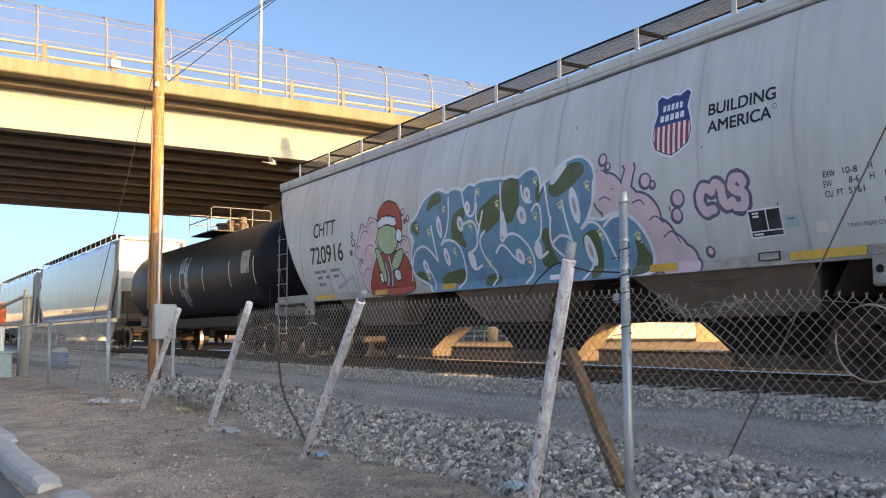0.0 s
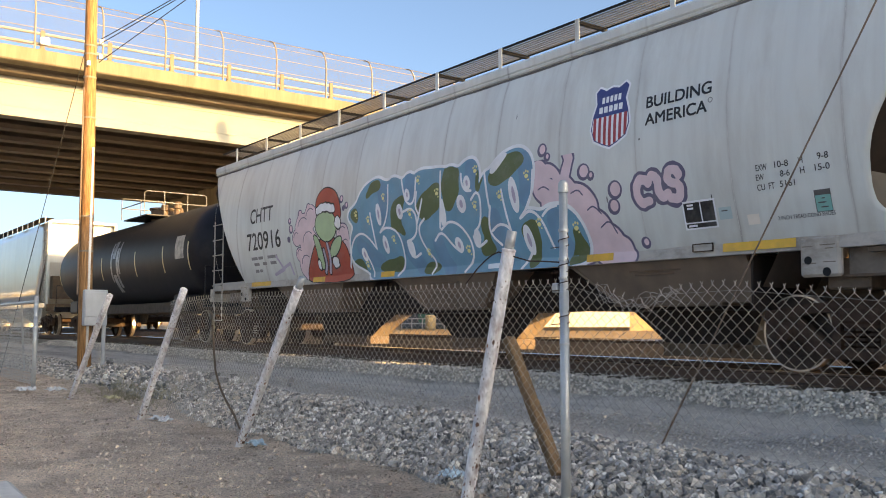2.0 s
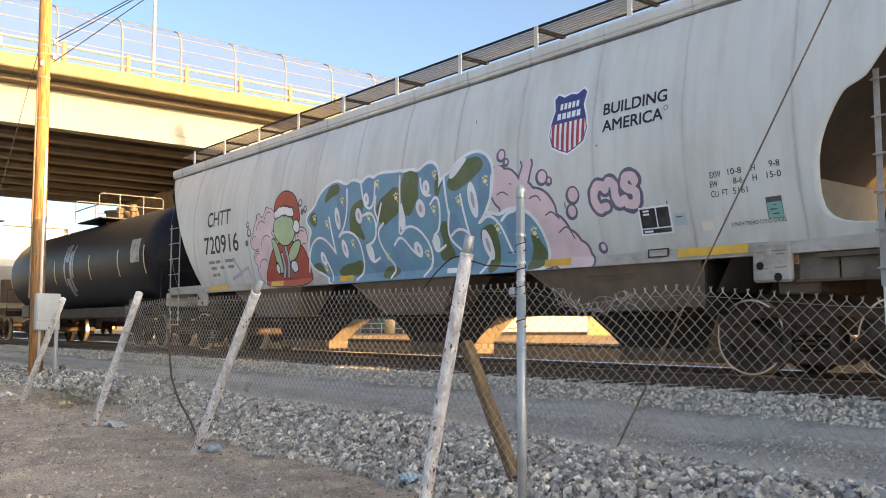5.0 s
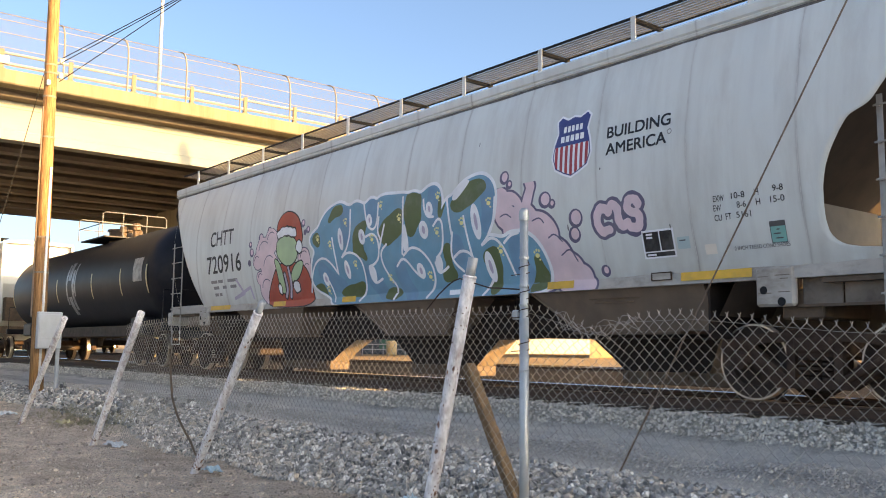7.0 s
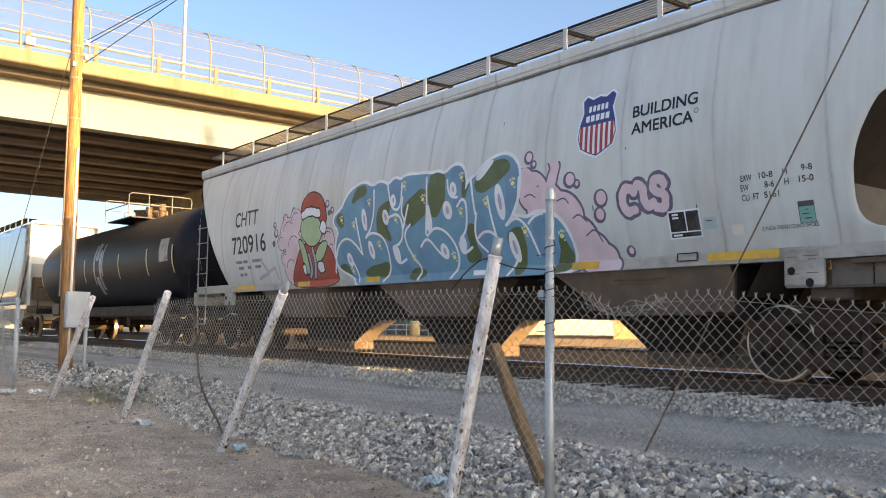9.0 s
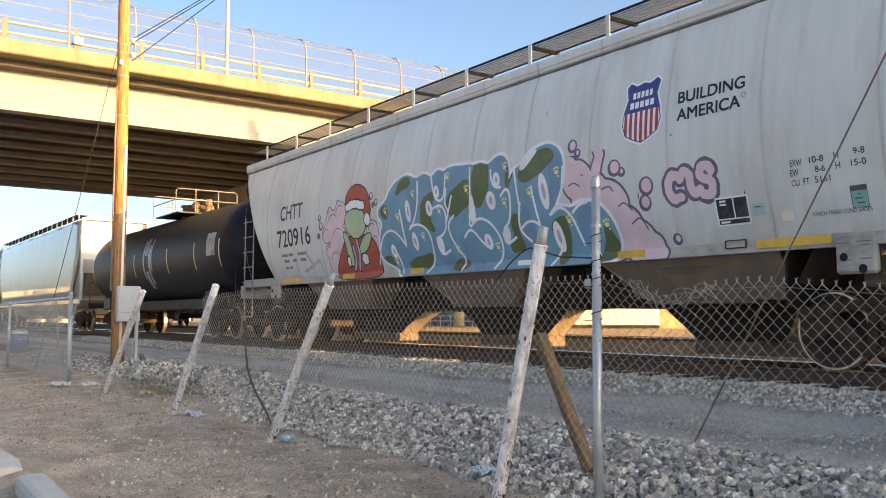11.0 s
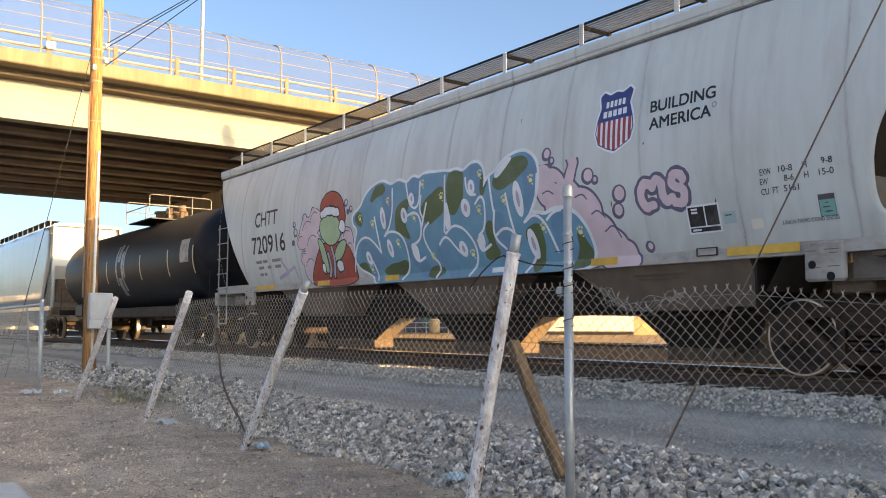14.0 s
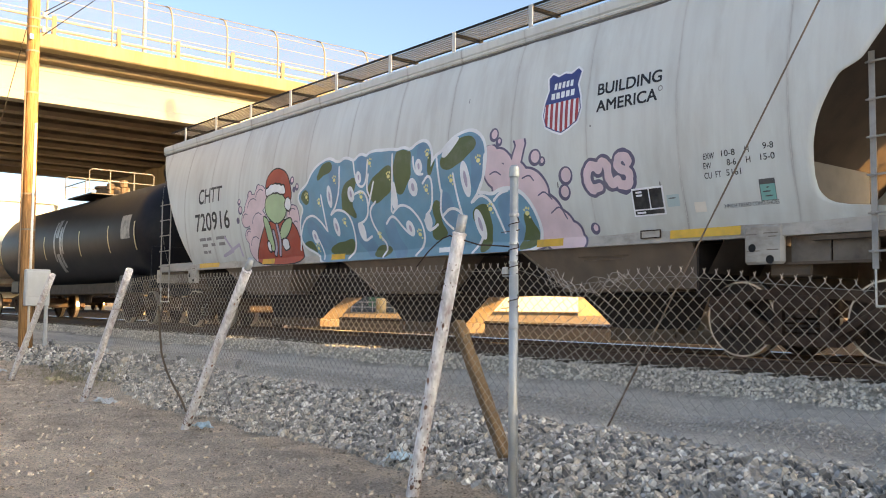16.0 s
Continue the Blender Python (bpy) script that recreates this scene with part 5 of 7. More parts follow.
    plate("sticker_face", -5.385, -5.205, 1.805, 1.98, 1, G["teal"], "", t)
    for a_, b_, z in ((-5.32, -5.27, 1.945), (-5.36, -5.26, 1.90), (-5.34, -5.24, 1.85)):
        plate("sticker_bar", a_, b_, z - .008, z + .008, 2, G["dark_grey"], "", t)
    for a_, b_ in ((-6.68, -5.70), (-8.98, -8.47), (-14.45, -13.98), (-17.19, -16.66), (-20.36, -19.28)):
        plate("reflector", a_, b_, 1.44, 1.545, 9, M["yellow"], "yellow reflective strip on the sill")
    plate("reflector", -11.2, -10.85, 1.45, 1.53, 9, G["white"], "white reflective tag")
    rim = part("card_holder", box(BM(), (-6.97, TRACK - 1.402, 1.515), (.30, .012, .10)), M["sill"], hopper, "small grimy steel card holder")
    for c_, s_ in (((-6.97, TRACK - 1.412, 1.562), (.30, .012, .012)), ((-6.97, TRACK - 1.412, 1.468), (.30, .012, .012)), ((-6.82, TRACK - 1.412, 1.515), (.012, .012, .10)), ((-7.12, TRACK - 1.412, 1.515), (.012, .012, .10))):
        part("holder_rim", box(BM(), c_, s_), M["truck"], rim)
    rng = random.Random(9)
    for k in range(14):
        x, z = rng.uniform(-12, -6), rng.uniform(2.0, 4.2)
        paint("scuff", d_oval(x, z, rng.uniform(.006, .014), rng.uniform(.01, .05)), (x - .06, x + .06, z - .07, z + .07), 0, G["dark_grey"], hopper, "", .008)


markings()
# ---- tank car ----
def tank_car():
    car = thing("tank_car", "black tank railcar with a railed top platform", "railcar")
    x0, x1, r, zc = -39.3, -24.1, 1.53, 2.62
    b = BM()
    prof = [(x0 - .55, .05), (x0 - .50, .5), (x0 - .38, .95), (x0 - .18, 1.3), (x0 + .1, 1.48), (x0 + .4, r)]
    prof += [(x0 + .4 + (x1 - x0 - .8) * k / 8, r) for k in range(1, 8)]
    prof += [(x1 - .4, r), (x1 - .1, 1.48), (x1 + .18, 1.3), (x1 + .38, .95), (x1 + .5, .5), (x1 + .55, .05)]
    n = 56
    rings = [[b.verts.new((x, TRACK + q * math.cos(2 * math.pi * k / n), zc + q * math.sin(2 * math.pi * k / n))) for k in range(n)] for x, q in prof]
    for A, B in zip(rings, rings[1:]):
        for k in range(n):
            b.faces.new((A[k], A[(k + 1) % n], B[(k + 1) % n], B[k]))
    b.faces.new(rings[0])
    b.faces.new(rings[-1])
    shell = part("tank_shell", b, M["tank"], car, "black painted cylindrical shell", True)
    for x in (-27.9, -31.7, -35.5):
        ring = BM()
        rr = [[ring.verts.new((x + u, TRACK + (r + .006) * math.cos(2 * math.pi * k / n), zc + (r + .006) * math.sin(2 * math.pi * k / n))) for k in range(n)] for u in (-.015, .015)]
        for k in range(n):
            ring.faces.new((rr[0][k], rr[0][(k + 1) % n], rr[1][(k + 1) % n], rr[1][k]))
        part("weld_ring", ring, M["tank"], shell)

    def patch(name, xa, xb, za, zb, material, label):
        p = BM()
        m = 8
        g = []
        for k in range(m + 1):
            z = za + (zb - za) * k / m
            y = TRACK - math.sqrt(max(0, (r + .008) ** 2 - (z - zc) ** 2))
            g.append([p.verts.new((xa, y, z)), p.verts.new((xb, y, z))])
        for A, B in zip(g, g[1:]):
            p.faces.new((A[0], A[1], B[1], B[0]))
        return part(name, p, material, shell, label)

    for x in (-24.45, -26.55, -29.2, -32.98, -35.7, -38.95):
        patch("reflector", x, x + .08, 2.05, 2.85, M["reflective"], "pale yellow reflective strip")
    patch("placard", -25.45, -24.75, 2.40, 3.07, M["placard"], "pale worn placard")
    # Pale strips stand for the streaky reflection on the shell.
    for xa, xb, za, zb in ((-31.85, -31.7, 1.95, 3.3), (-31.62, -31.3, 2.75, 3.35), (-31.22, -31.0, 1.75, 3.1), (-30.95, -30.82, 2.2, 3.3), (-31.62, -31.3, 1.6, 2.2)):
        patch("worn_decal", xa, xb, za, zb, M["tank_sheen"], "pale strip for a streak of reflection on the shell")
    # underframe, bolsters, saddles
    for s, x in ((-1, x0 + 1.6), (1, x1 - 1.6)):
        part("saddle", box(BM(), (x, TRACK, 1.15), (1.1, 2.5, .5), bevel=.05), M["tank"], car)
        part("stub_sill", box(BM(), (x + s * 1.2, TRACK, 1.0), (3.2, .45, .4), bevel=.02), M["tank"], car)
        part("end_sill", box(BM(), (x + s * 2.35, TRACK, 1.1), (.14, 2.9, .22), bevel=.02), M["tank"], car)
        truck(car, x)
        part("end_rail", tube(BM(), [(x + s * 2.3, TRACK - 1.4, 1.2), (x + s * 2.3, TRACK - 1.4, 2.1), (x + s * 2.3, TRACK + 1.4, 2.1), (x + s * 2.3, TRACK + 1.4, 1.2)], .018, 6), M["tank"], car)
    part("running_sill", box(BM(), ((x0 + x1) / 2, TRACK, 1.02), (x1 - x0 - 2, 1.9, .34), bevel=.03), M["dusty"], car, "dust-brown underframe")
    part("side_step", box(BM(), (-33.1, TRACK - 1.35, .75), (1.3, .35, .05)), M["tank"], car)
    part("outlet_valve", tube(BM(), [(-33.1, TRACK, 1.1), (-33.1, TRACK, .55)], [.28, .2], 14), M["tank"], car)
    # top platform with guard rail and fittings
    xc = -31.0
    plat = part("platform", box(BM(), (xc, TRACK, zc + r + .03), (2.5, 2.0, .04)), M["tank"], car, "dark grating platform")
    for x in (xc - 1.25, xc + 1.25):
        part("guard_rail", tube(BM(), [(x, TRACK - 1.08, 4.2), (x, TRACK - 1.08, 4.92), (x, TRACK - 1.0, 4.98), (x, TRACK + 1.0, 4.98), (x, TRACK + 1.08, 4.92), (x, TRACK + 1.08, 4.2)], .019, 6), M["dull_rail"], plat, "bare metal guard rail")
        part("mid_rail", tube(BM(), [(x, TRACK - 1.08, 4.62), (x, TRACK + 1.08, 4.62)], .018, 6), M["dull_rail"], plat)
        for y in (TRACK - .4, TRACK + .4):
            part("rail_post", tube(BM(), [(x, y, 4.2), (x, y, 4.98)], .02, 6), M["dull_rail"], plat)
    for y in (TRACK - 1.08, TRACK + 1.08):
        part("side_rail", tube(BM(), [(xc - 1.25, y, 4.6), (xc + 1.25, y, 4.6)], .018, 6), M["dull_rail"], plat)
    m = BM()
    tube(m, [(xc, TRACK, 4.1), (xc, TRACK, 4.5)], .42, 20)
    tube(m, [(xc, TRACK, 4.5), (xc, TRACK, 4.56)], .48, 20)
    part("manway", m, M["under"], car, "rust-brown manway housing")
    for u, v, hh in ((.75, -.2, .5), (.75, .3, .42), (-.7, 0, .45), (1.1, .1, .6)):
        part("valve", tube(BM(), [(xc + u, TRACK + v, 4.1), (xc + u, TRACK + v, 4.1 + hh * .6), (xc + u, TRACK + v, 4.1 + hh * .62), (xc + u, TRACK + v, 4.1 + hh)], [.09, .09, .15, .13], 12), M["under"], car)
    return car


M["dull_rail"] = mat("dull_grey_rail", (0.19, 0.19, 0.185), 0.7, 0.1, 0.15, 8)
M["dusty"] = mat("dusty_underframe", (0.085, 0.065, 0.05), 0.85, 0, 0.3, 6, (0.035, 0.028, 0.024), 0.6, 2, 0.3, 40)
M["placard"] = mat("worn_placard", (0.42, 0.38, 0.33), 0.5, 0, 0.3, 12, (0.1, 0.1, 0.1), 0.8, 5)
M["tank_sheen"] = mat("tank_sheen", (0.30, 0.31, 0.33), 0.35, 0, 0.4, 9, (0.04, 0.04, 0.045), 0.9, 4)
tank_car()


# ---- hopper cars beyond the tank car ----
def far_hopper(x1, x0, label):
    car = thing("covered_hopper", label, "railcar", group="covered hoppers beyond the tank car")
    top, bot, wt, wb = 4.98, 1.5, 1.42, 1.50
    b = BM()
    zs = [bot + (top - bot) * k / 10 for k in range(11)]
    for side in (-1, 1):
        g = []
        for z in zs:
            u = (z - bot) / (top - bot)
            y = TRACK + side * (1.56 - .14 * u * u - .10 * (1 - u) ** 2)
            cut = 0.5 if z > 3.3 else 0.5 + (3.3 - z) * .75
            g.append([b.verts.new((x0 + cut + (x1 - x0 - 2 * cut) * k / 24, y + side * .008 * math.sin(k * math.pi / 2), z)) for k in range(25)])
        for A, B in zip(g, g[1:]):
            for k in range(24):
                b.faces.new((A[k], A[k + 1], B[k + 1], B[k]))
    body = part("side_sheet", b, M["far_hopper"], car, "pale glossy grey side sheet", True)
    sol = body.modifiers.new("thickness", "SOLIDIFY")
    sol.thickness = 0.01
    part("roof", prism(BM(), [(TRACK - 1.43, 4.97), (TRACK - .7, 5.12), (TRACK + .7, 5.12), (TRACK + 1.43, 4.97)], "x", x0 + .45, x1 - .45), M["far_hopper"], car)
    for s, xe in ((-1, x0), (1, x1)):
        b = BM()
        rows = [[b.verts.new((xe - s * c, TRACK + k * 1.4, z)) for k in (-1, 1)] for c, z in ((2.6, 1.2), (1.9, 1.7), (.6, 3.2), (.55, 4.97))]
        for A, B in zip(rows, rows[1:]):
            b.faces.new((A[0], A[1], B[1], B[0]))
        part("end_sheet", b, M["far_hopper"], car)
        part("corner_post", box(BM(), (xe - s * .3, TRACK - 1.42, 3.1), (.12, .1, 3.8)), M["far_hopper"], car)
        part("corner_post", box(BM(), (xe - s * .3, TRACK + 1.42, 3.1), (.12, .1, 3.8)), M["far_hopper"], car)
        part("end_sill", box(BM(), (xe - s * .2, TRACK, 1.2), (.2, 2.9, .3)), M["under"], car)
        # Solid brown block in place of the shaded opening under the slope.
        part("brake_recess", box(BM(), (xe - s * .75, TRACK, 2.1), (.5, 2.3, 1.0)), M["under"], car, "solid dark block for the shade under the slope sheet")
        part("end_cross_bar", box(BM(), (xe - s * .3, TRACK, 5.0), (.1, 2.9, .1)), M["far_hopper"], car)
        truck(car, xe - s * 2.0)
        ladder(car, xe - s * .35, xe - s * .8, TRACK - 1.5, 0.9, 4.7, 9)
    part("side_sill", box(BM(), ((x0 + x1) / 2, TRACK - 1.47, 1.3), (x1 - x0 - .5, .1, .18)), M["far_hopper"], car)
    part("side_sill", box(BM(), ((x0 + x1) / 2, TRACK + 1.47, 1.3), (x1 - x0 - .5, .1, .18)), M["far_hopper"], car)
    w = part("running_board", box(BM(), ((x0 + x1) / 2 - .7, TRACK - 1.1, 5.32), (x1 - x0 - 2.6, .5, .02)), M["black"], car, "dark walkway along the roof")
    x = x0 + .7
    while x < x1 - .6:
        part("upright", box(BM(), (x, TRACK - 1.36, 5.14), (.10, .03, .36)), M["far_hopper"], w)
        x += 1.2
    L = (x1 - x0)
    for k in range(3):
        xc = x0 + L * (.26 + .24 * k)
        b = BM()
        rings = [[b.verts.new((xc + sx * hl, TRACK + sy * hw, z)) for sx, sy in ((-1, -1), (1, -1), (1, 1), (-1, 1))] for z, hl, hw in ((1.4, L * .12, 1.45), (.5, .5, .6), (.3, .5, .6))]
        for A, B in zip(rings, rings[1:]):
            for q in range(4):
                b.faces.new((A[q], A[(q + 1) % 4], B[(q + 1) % 4], B[q]))
        b.faces.new(rings[-1])
        part("discharge_bay", b, M["far_hopper"], car)
    return car


far_hopper(-41.3, -65.0, "pale grey covered hopper railcar with a sunlit end")
far_hopper(-66.6, -88.5, "pale grey covered hopper railcar farther down the line")
far_hopper(-90.0, -112.0, "pale grey covered hopper railcar farther down the line")


# ---- road bridge across the tracks ----
def bridge():
    t = thing("bridge", "concrete road bridge over the tracks, lit by the low sun", "bridge", kind="structure")
    X, Y0, Y1 = -35.0, -70.0, 130.0
    part("deck", prism(BM(), [(X - 22.7, 10.07), (X + .30, 10.07), (X + .35, 10.12), (X + .35, 10.60), (X + .05, 10.62), (X + .02, 10.5), (X - 22.4, 10.5), (X - 22.4, 10.62), (X - 22.7, 10.62)], "y", Y0, Y1), M["concrete"], t, "concrete deck edge and kerb")
    part("ledge", prism(BM(), [(X - 1.6, 9.83), (X - .62, 9.83), (X - .58, 9.87), (X - .58, 10.02), (X - .35, 10.065), (X - 1.6, 10.065)], "y", Y0, Y1), M["darkened"], t, "dark brown ledge under the deck edge")
    for k in range(9):
        x = X - 1.5 - 2.6 * k
        prof = [(x - .3, 8.36), (x + .3, 8.36), (x + .3, 8.55), (x + .10, 8.75), (x + .10, 9.55), (x + .32, 9.70), (x + .32, 9.825), (x - .32, 9.825), (x - .32, 9.70), (x - .10, 9.55), (x - .10, 8.75), (x - .3, 8.55)]
        if k in (0, 8):
            prof = [(x - .3, 8.32), (x + .33, 8.32), (x + .33, 8.66), (x + .27, 8.72), (x + .27, 9.66), (x + .30, 9.70), (x + .30, 9.825), (x - .3, 9.825)]
        # Outer girder pale, inner ones toned down for the shade beneath the deck.
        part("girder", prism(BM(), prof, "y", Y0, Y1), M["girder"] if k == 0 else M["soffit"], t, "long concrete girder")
    rng_g = random.Random(8)
    yy = -12.0
    while yy < 40:
        ln = rng_g.uniform(.08, .5)
        if rng_g.random() < .4:
            part("form_seam", box(BM(), (X - 1.5 + .272, yy + ln / 2, 9.56 + rng_g.uniform(-.015, .015)), (.006, ln, rng_g.uniform(.012, .04))), M["weathered"], t)
        yy += ln + rng_g.uniform(.1, .8)
    part("form_joint", box(BM(), (X - 1.5 + .2705, 30, 9.56), (.003, 200, .014)), M["bracket"], t, "thin stained casting joint")
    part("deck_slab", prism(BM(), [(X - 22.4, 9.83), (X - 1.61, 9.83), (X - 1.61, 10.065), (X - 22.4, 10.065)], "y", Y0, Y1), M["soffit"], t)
    # pier beyond the tracks, and one on the near side out of the way of the road
    for y in (20.4, -36.0):
        p = part("pier_cap", box(BM(), (X - 11.8, y, 7.88), (21.5, 1.3, 1.2), bevel=.05), M["concrete"], t)
        for k in range(4):
            part("column", tube(BM(), [(X - 2 - 5.5 * k, y, -.6), (X - 2 - 5.5 * k, y, 7.1)], .55, 20), M["concrete"], p)
    # rails and fence on the deck edge
    rail_y = [2.04 + 2.44 * k for k in range(-13, 22)]
    for z in (11.26, 10.87):
        part("traffic_rail", box(BM(), (X + .12, 25, z), (.09, 110, .10), bevel=.025), M["bridge_rail"], t, "pale metal traffic rail")
    rp_b = prism(BM(), [(-.11, 0), (.11, 0), (.05, .78), (-.05, .78)], "y", -.055, .055)
    box(rp_b, (0, 0, .03), (.24, .26, .06))
    box(rp_b, (.06, 0, .40), (.03, .16, .76))
    rp = mesh_of("rail_post", rp_b, M["bracket"])
    fp_b = BM()
    pts = [(0, 0, -.1), (0, 0, 1.30), (-.05, 0, 1.62), (-.17, 0, 1.90), (-.36, 0, 2.11), (-.58, 0, 2.22), (-.74, 0, 2.26)]
    tube(fp_b, pts, .035, 8)
    fp = mesh_of("fence_post", fp_b, M["weathered"])
    for k, y in enumerate(rail_y):
        o = part("rail_post", rp, None, t)
        o.location = (X + .13, y + .27, 10.60)
        f = part("fence_post", fp, None, t)
        f.location = (X + .20, y, 10.70)
    for dz, dx in ((.72, 0), (1.27, 0), (1.80, -.13), (2.24, -.74), (.05, 0)):
        part("fence_line", tube(BM(), [(X + .20 + dx, -29, 10.72 + dz), (X + .20 + dx, 56, 10.72 + dz)], .016, 6), M["weathered"], t)
    # woven wire between the posts
    b = BM()
    curve = [(.20, 0.05), (.20, .5), (.20, .9), (.20, 1.26), (.15, 1.58), (.03, 1.86), (-.16, 2.07), (-.38, 2.18), (-.54, 2.22)]
    step = .06
    y = -12.0
    while y < 40:
        for sg in (-1, 1):
            yy = y
            for i in range(len(curve) - 1):
                (xa, za), (xb, zb) = curve[i], curve[i + 1]
                ln = math.hypot(xb - xa, zb - za)
                A = (X + xa, yy, 10.76 + za)
                yy += sg * ln * .6
                B = (X + xb, yy, 10.76 + zb)
                wd = .0036
                q = [b.verts.new(v) for v in ((A[0], A[1] - wd, A[2]), (A[0], A[1] + wd, A[2]), (B[0], B[1] + wd, B[2]), (B[0], B[1] - wd, B[2]))]
                b.faces.new(q)
        y += step
    part("fence_mesh", b, M["bridge_wire"], t, "fine woven wire mesh")
    part("sign_box", box(BM(), (X + .30, 7.25, 10.95), (.12, .32, .28), bevel=.02), M["white"], t, "small white box on the rail")
    lp = thing("street_lamp", "tall grey street lamp pole on the bridge", "lamp post")
    part("pole", tube(BM(), [(X - 1.2, 13.6, 10.6), (X - 1.2, 13.6, 20.0)], [.085, .06], 12), M["lamp_grey"], lp)
    part("base", box(BM(), (X - 1.2, 13.6, 10.75), (.3, .3, .3), bevel=.03), M["lamp_grey"], lp)
    part("arm", tube(BM(), [(X - 1.2, 13.6, 19.8), (X - 2.4, 13.6, 20.4), (X - 3.8, 13.6, 20.5)], .05, 8), M["lamp_grey"], lp)
    return t


M["bridge_wire"] = mat("dull_bridge_wire", (0.10, 0.09, 0.085), 0.8, 0, 0.1, 6)
# Deeper brown than the deck edge, in base and blotches alike.
M["darkened"] = mat("dark_brown_concrete", (0.11, 0.085, 0.065), 0.85, 0, 0.15, 2, (0.08, 0.06, 0.045), 0.6, 0.8)
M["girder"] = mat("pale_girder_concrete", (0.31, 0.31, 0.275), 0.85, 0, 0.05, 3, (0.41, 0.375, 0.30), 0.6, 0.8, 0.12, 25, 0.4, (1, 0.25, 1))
M["bracket"] = mat("rail_bracket", (0.20, 0.145, 0.095), 0.7, 0.1, 0.1, 6, (0.25, 0.18, 0.12), 0.4, 3)
M["bridge_rail"] = mat("aged_galvanised_rail", (0.36, 0.33, 0.28), 0.55, 0.3, 0.1, 6, (0.35, 0.3, 0.22), 0.4, 2)
bridge()


# ---- utility pole ----
def utility_pole():
    t = thing("utility_pole", "brown wooden utility pole with conduit and wires", "utility pole")
    x, y = -21.25, 5.46
    n = 14
    b = BM()
    zs = [-.75, .5, 2, 3.5, 5, 6.5, 8, 9.5, 11]
    tube(b, [(x, y - .012 * (z - 5), z) for z in zs], [.155 - .004 * k for k in range(len(zs))], 16)
    p = part("pole", b, M["wood"], t, "weathered brown wood", True)
    part("conduit", tube(BM(), [(x + .15, y + .075, -.4), (x + .15, y + .07, 4.6)], .028, 10), M["white"], t, "pale plastic conduit", True)
    part("riser", tube(BM(), [(x + .06, y - .15, 1.2), (x + .07, y - .16, 6.0)], .02, 8), M["bay"], t)
    c = box(BM(), (x + .24, y + .2, .90), (.16, .52, .82), bevel=.02)
    bx = part("meter_box", c, M["lamp_grey"], t, "grey metal service box")
    part("cover", box(BM(), (x + .33, y + .2, .98), (.02, .46, .55), bevel=.006), M["lamp_grey"], bx)
    part("box_post", tube(BM(), [(x + .2, y + .42, -.8), (x + .2, y + .42, .9)], .045, 8), M["lamp_grey"], t)
    for z in (7.0, 6.8, 6.25, 5.3, 3.0, 2.2):
        ring = BM()
        tube(ring, [(x, y - .012 * (z - 5), z - .02), (x, y - .012 * (z - 5), z + .02)], .150, 16)
        part("band", ring, M["weathered"], t)
    for z, u in ((6.75, .16), (6.55, -.1), (7.1, .17)):
        part("clamp", box(BM(), (x + .14, y + u, z), (.1, .08, .12), bevel=.01), M["steel"], t)
    return t


utility_pole()


def cable(name, a, b, sag, r, label, n=14):
    a, b = Vector(a), Vector(b)
    pts = [a.lerp(b, k / n) - Vector((0, 0, sag * 4 * (k / n) * (1 - k / n))) for k in range(n + 1)]
    bm = tube(BM(), pts, r, 6)
    ob = new(name, mesh_of(name, bm, M["black"]))
    return tagged(ob, label, "cable")


for dz, end in ((7.15, (-10.79, 10.35, 10.12)), (7.05, (-10.66, 10.57, 10.38)), (6.62, (-10.53, 10.81, 11.45))):
    cable("service_wire", (-21.1, 5.6, dz), end, 0.05, .011, "black service wire from the utility pole")
cable("guy_wire", (-21.3, 5.35, 7.0), (-21.9, 3.9, -.6), 0.0, .009, "thin steel guy wire of the utility pole")
guy = thing("guy_wire", "steel guy wire anchored in the gravel", "cable")
g0, g1 = Vector((-5.25, 6.2, -.58)), Vector((-2.95, 5.75, 2.69))
part("wire", tube(BM(), [g0, g0.lerp(g1, 3.0)], .0065, 6), M["bay"], guy)
part("anchor_rod", tube(BM(), [g0 - (g1 - g0) * .06, g0.lerp(g1, .20)], .009, 8), M["under"], guy, "dark anchor rod")


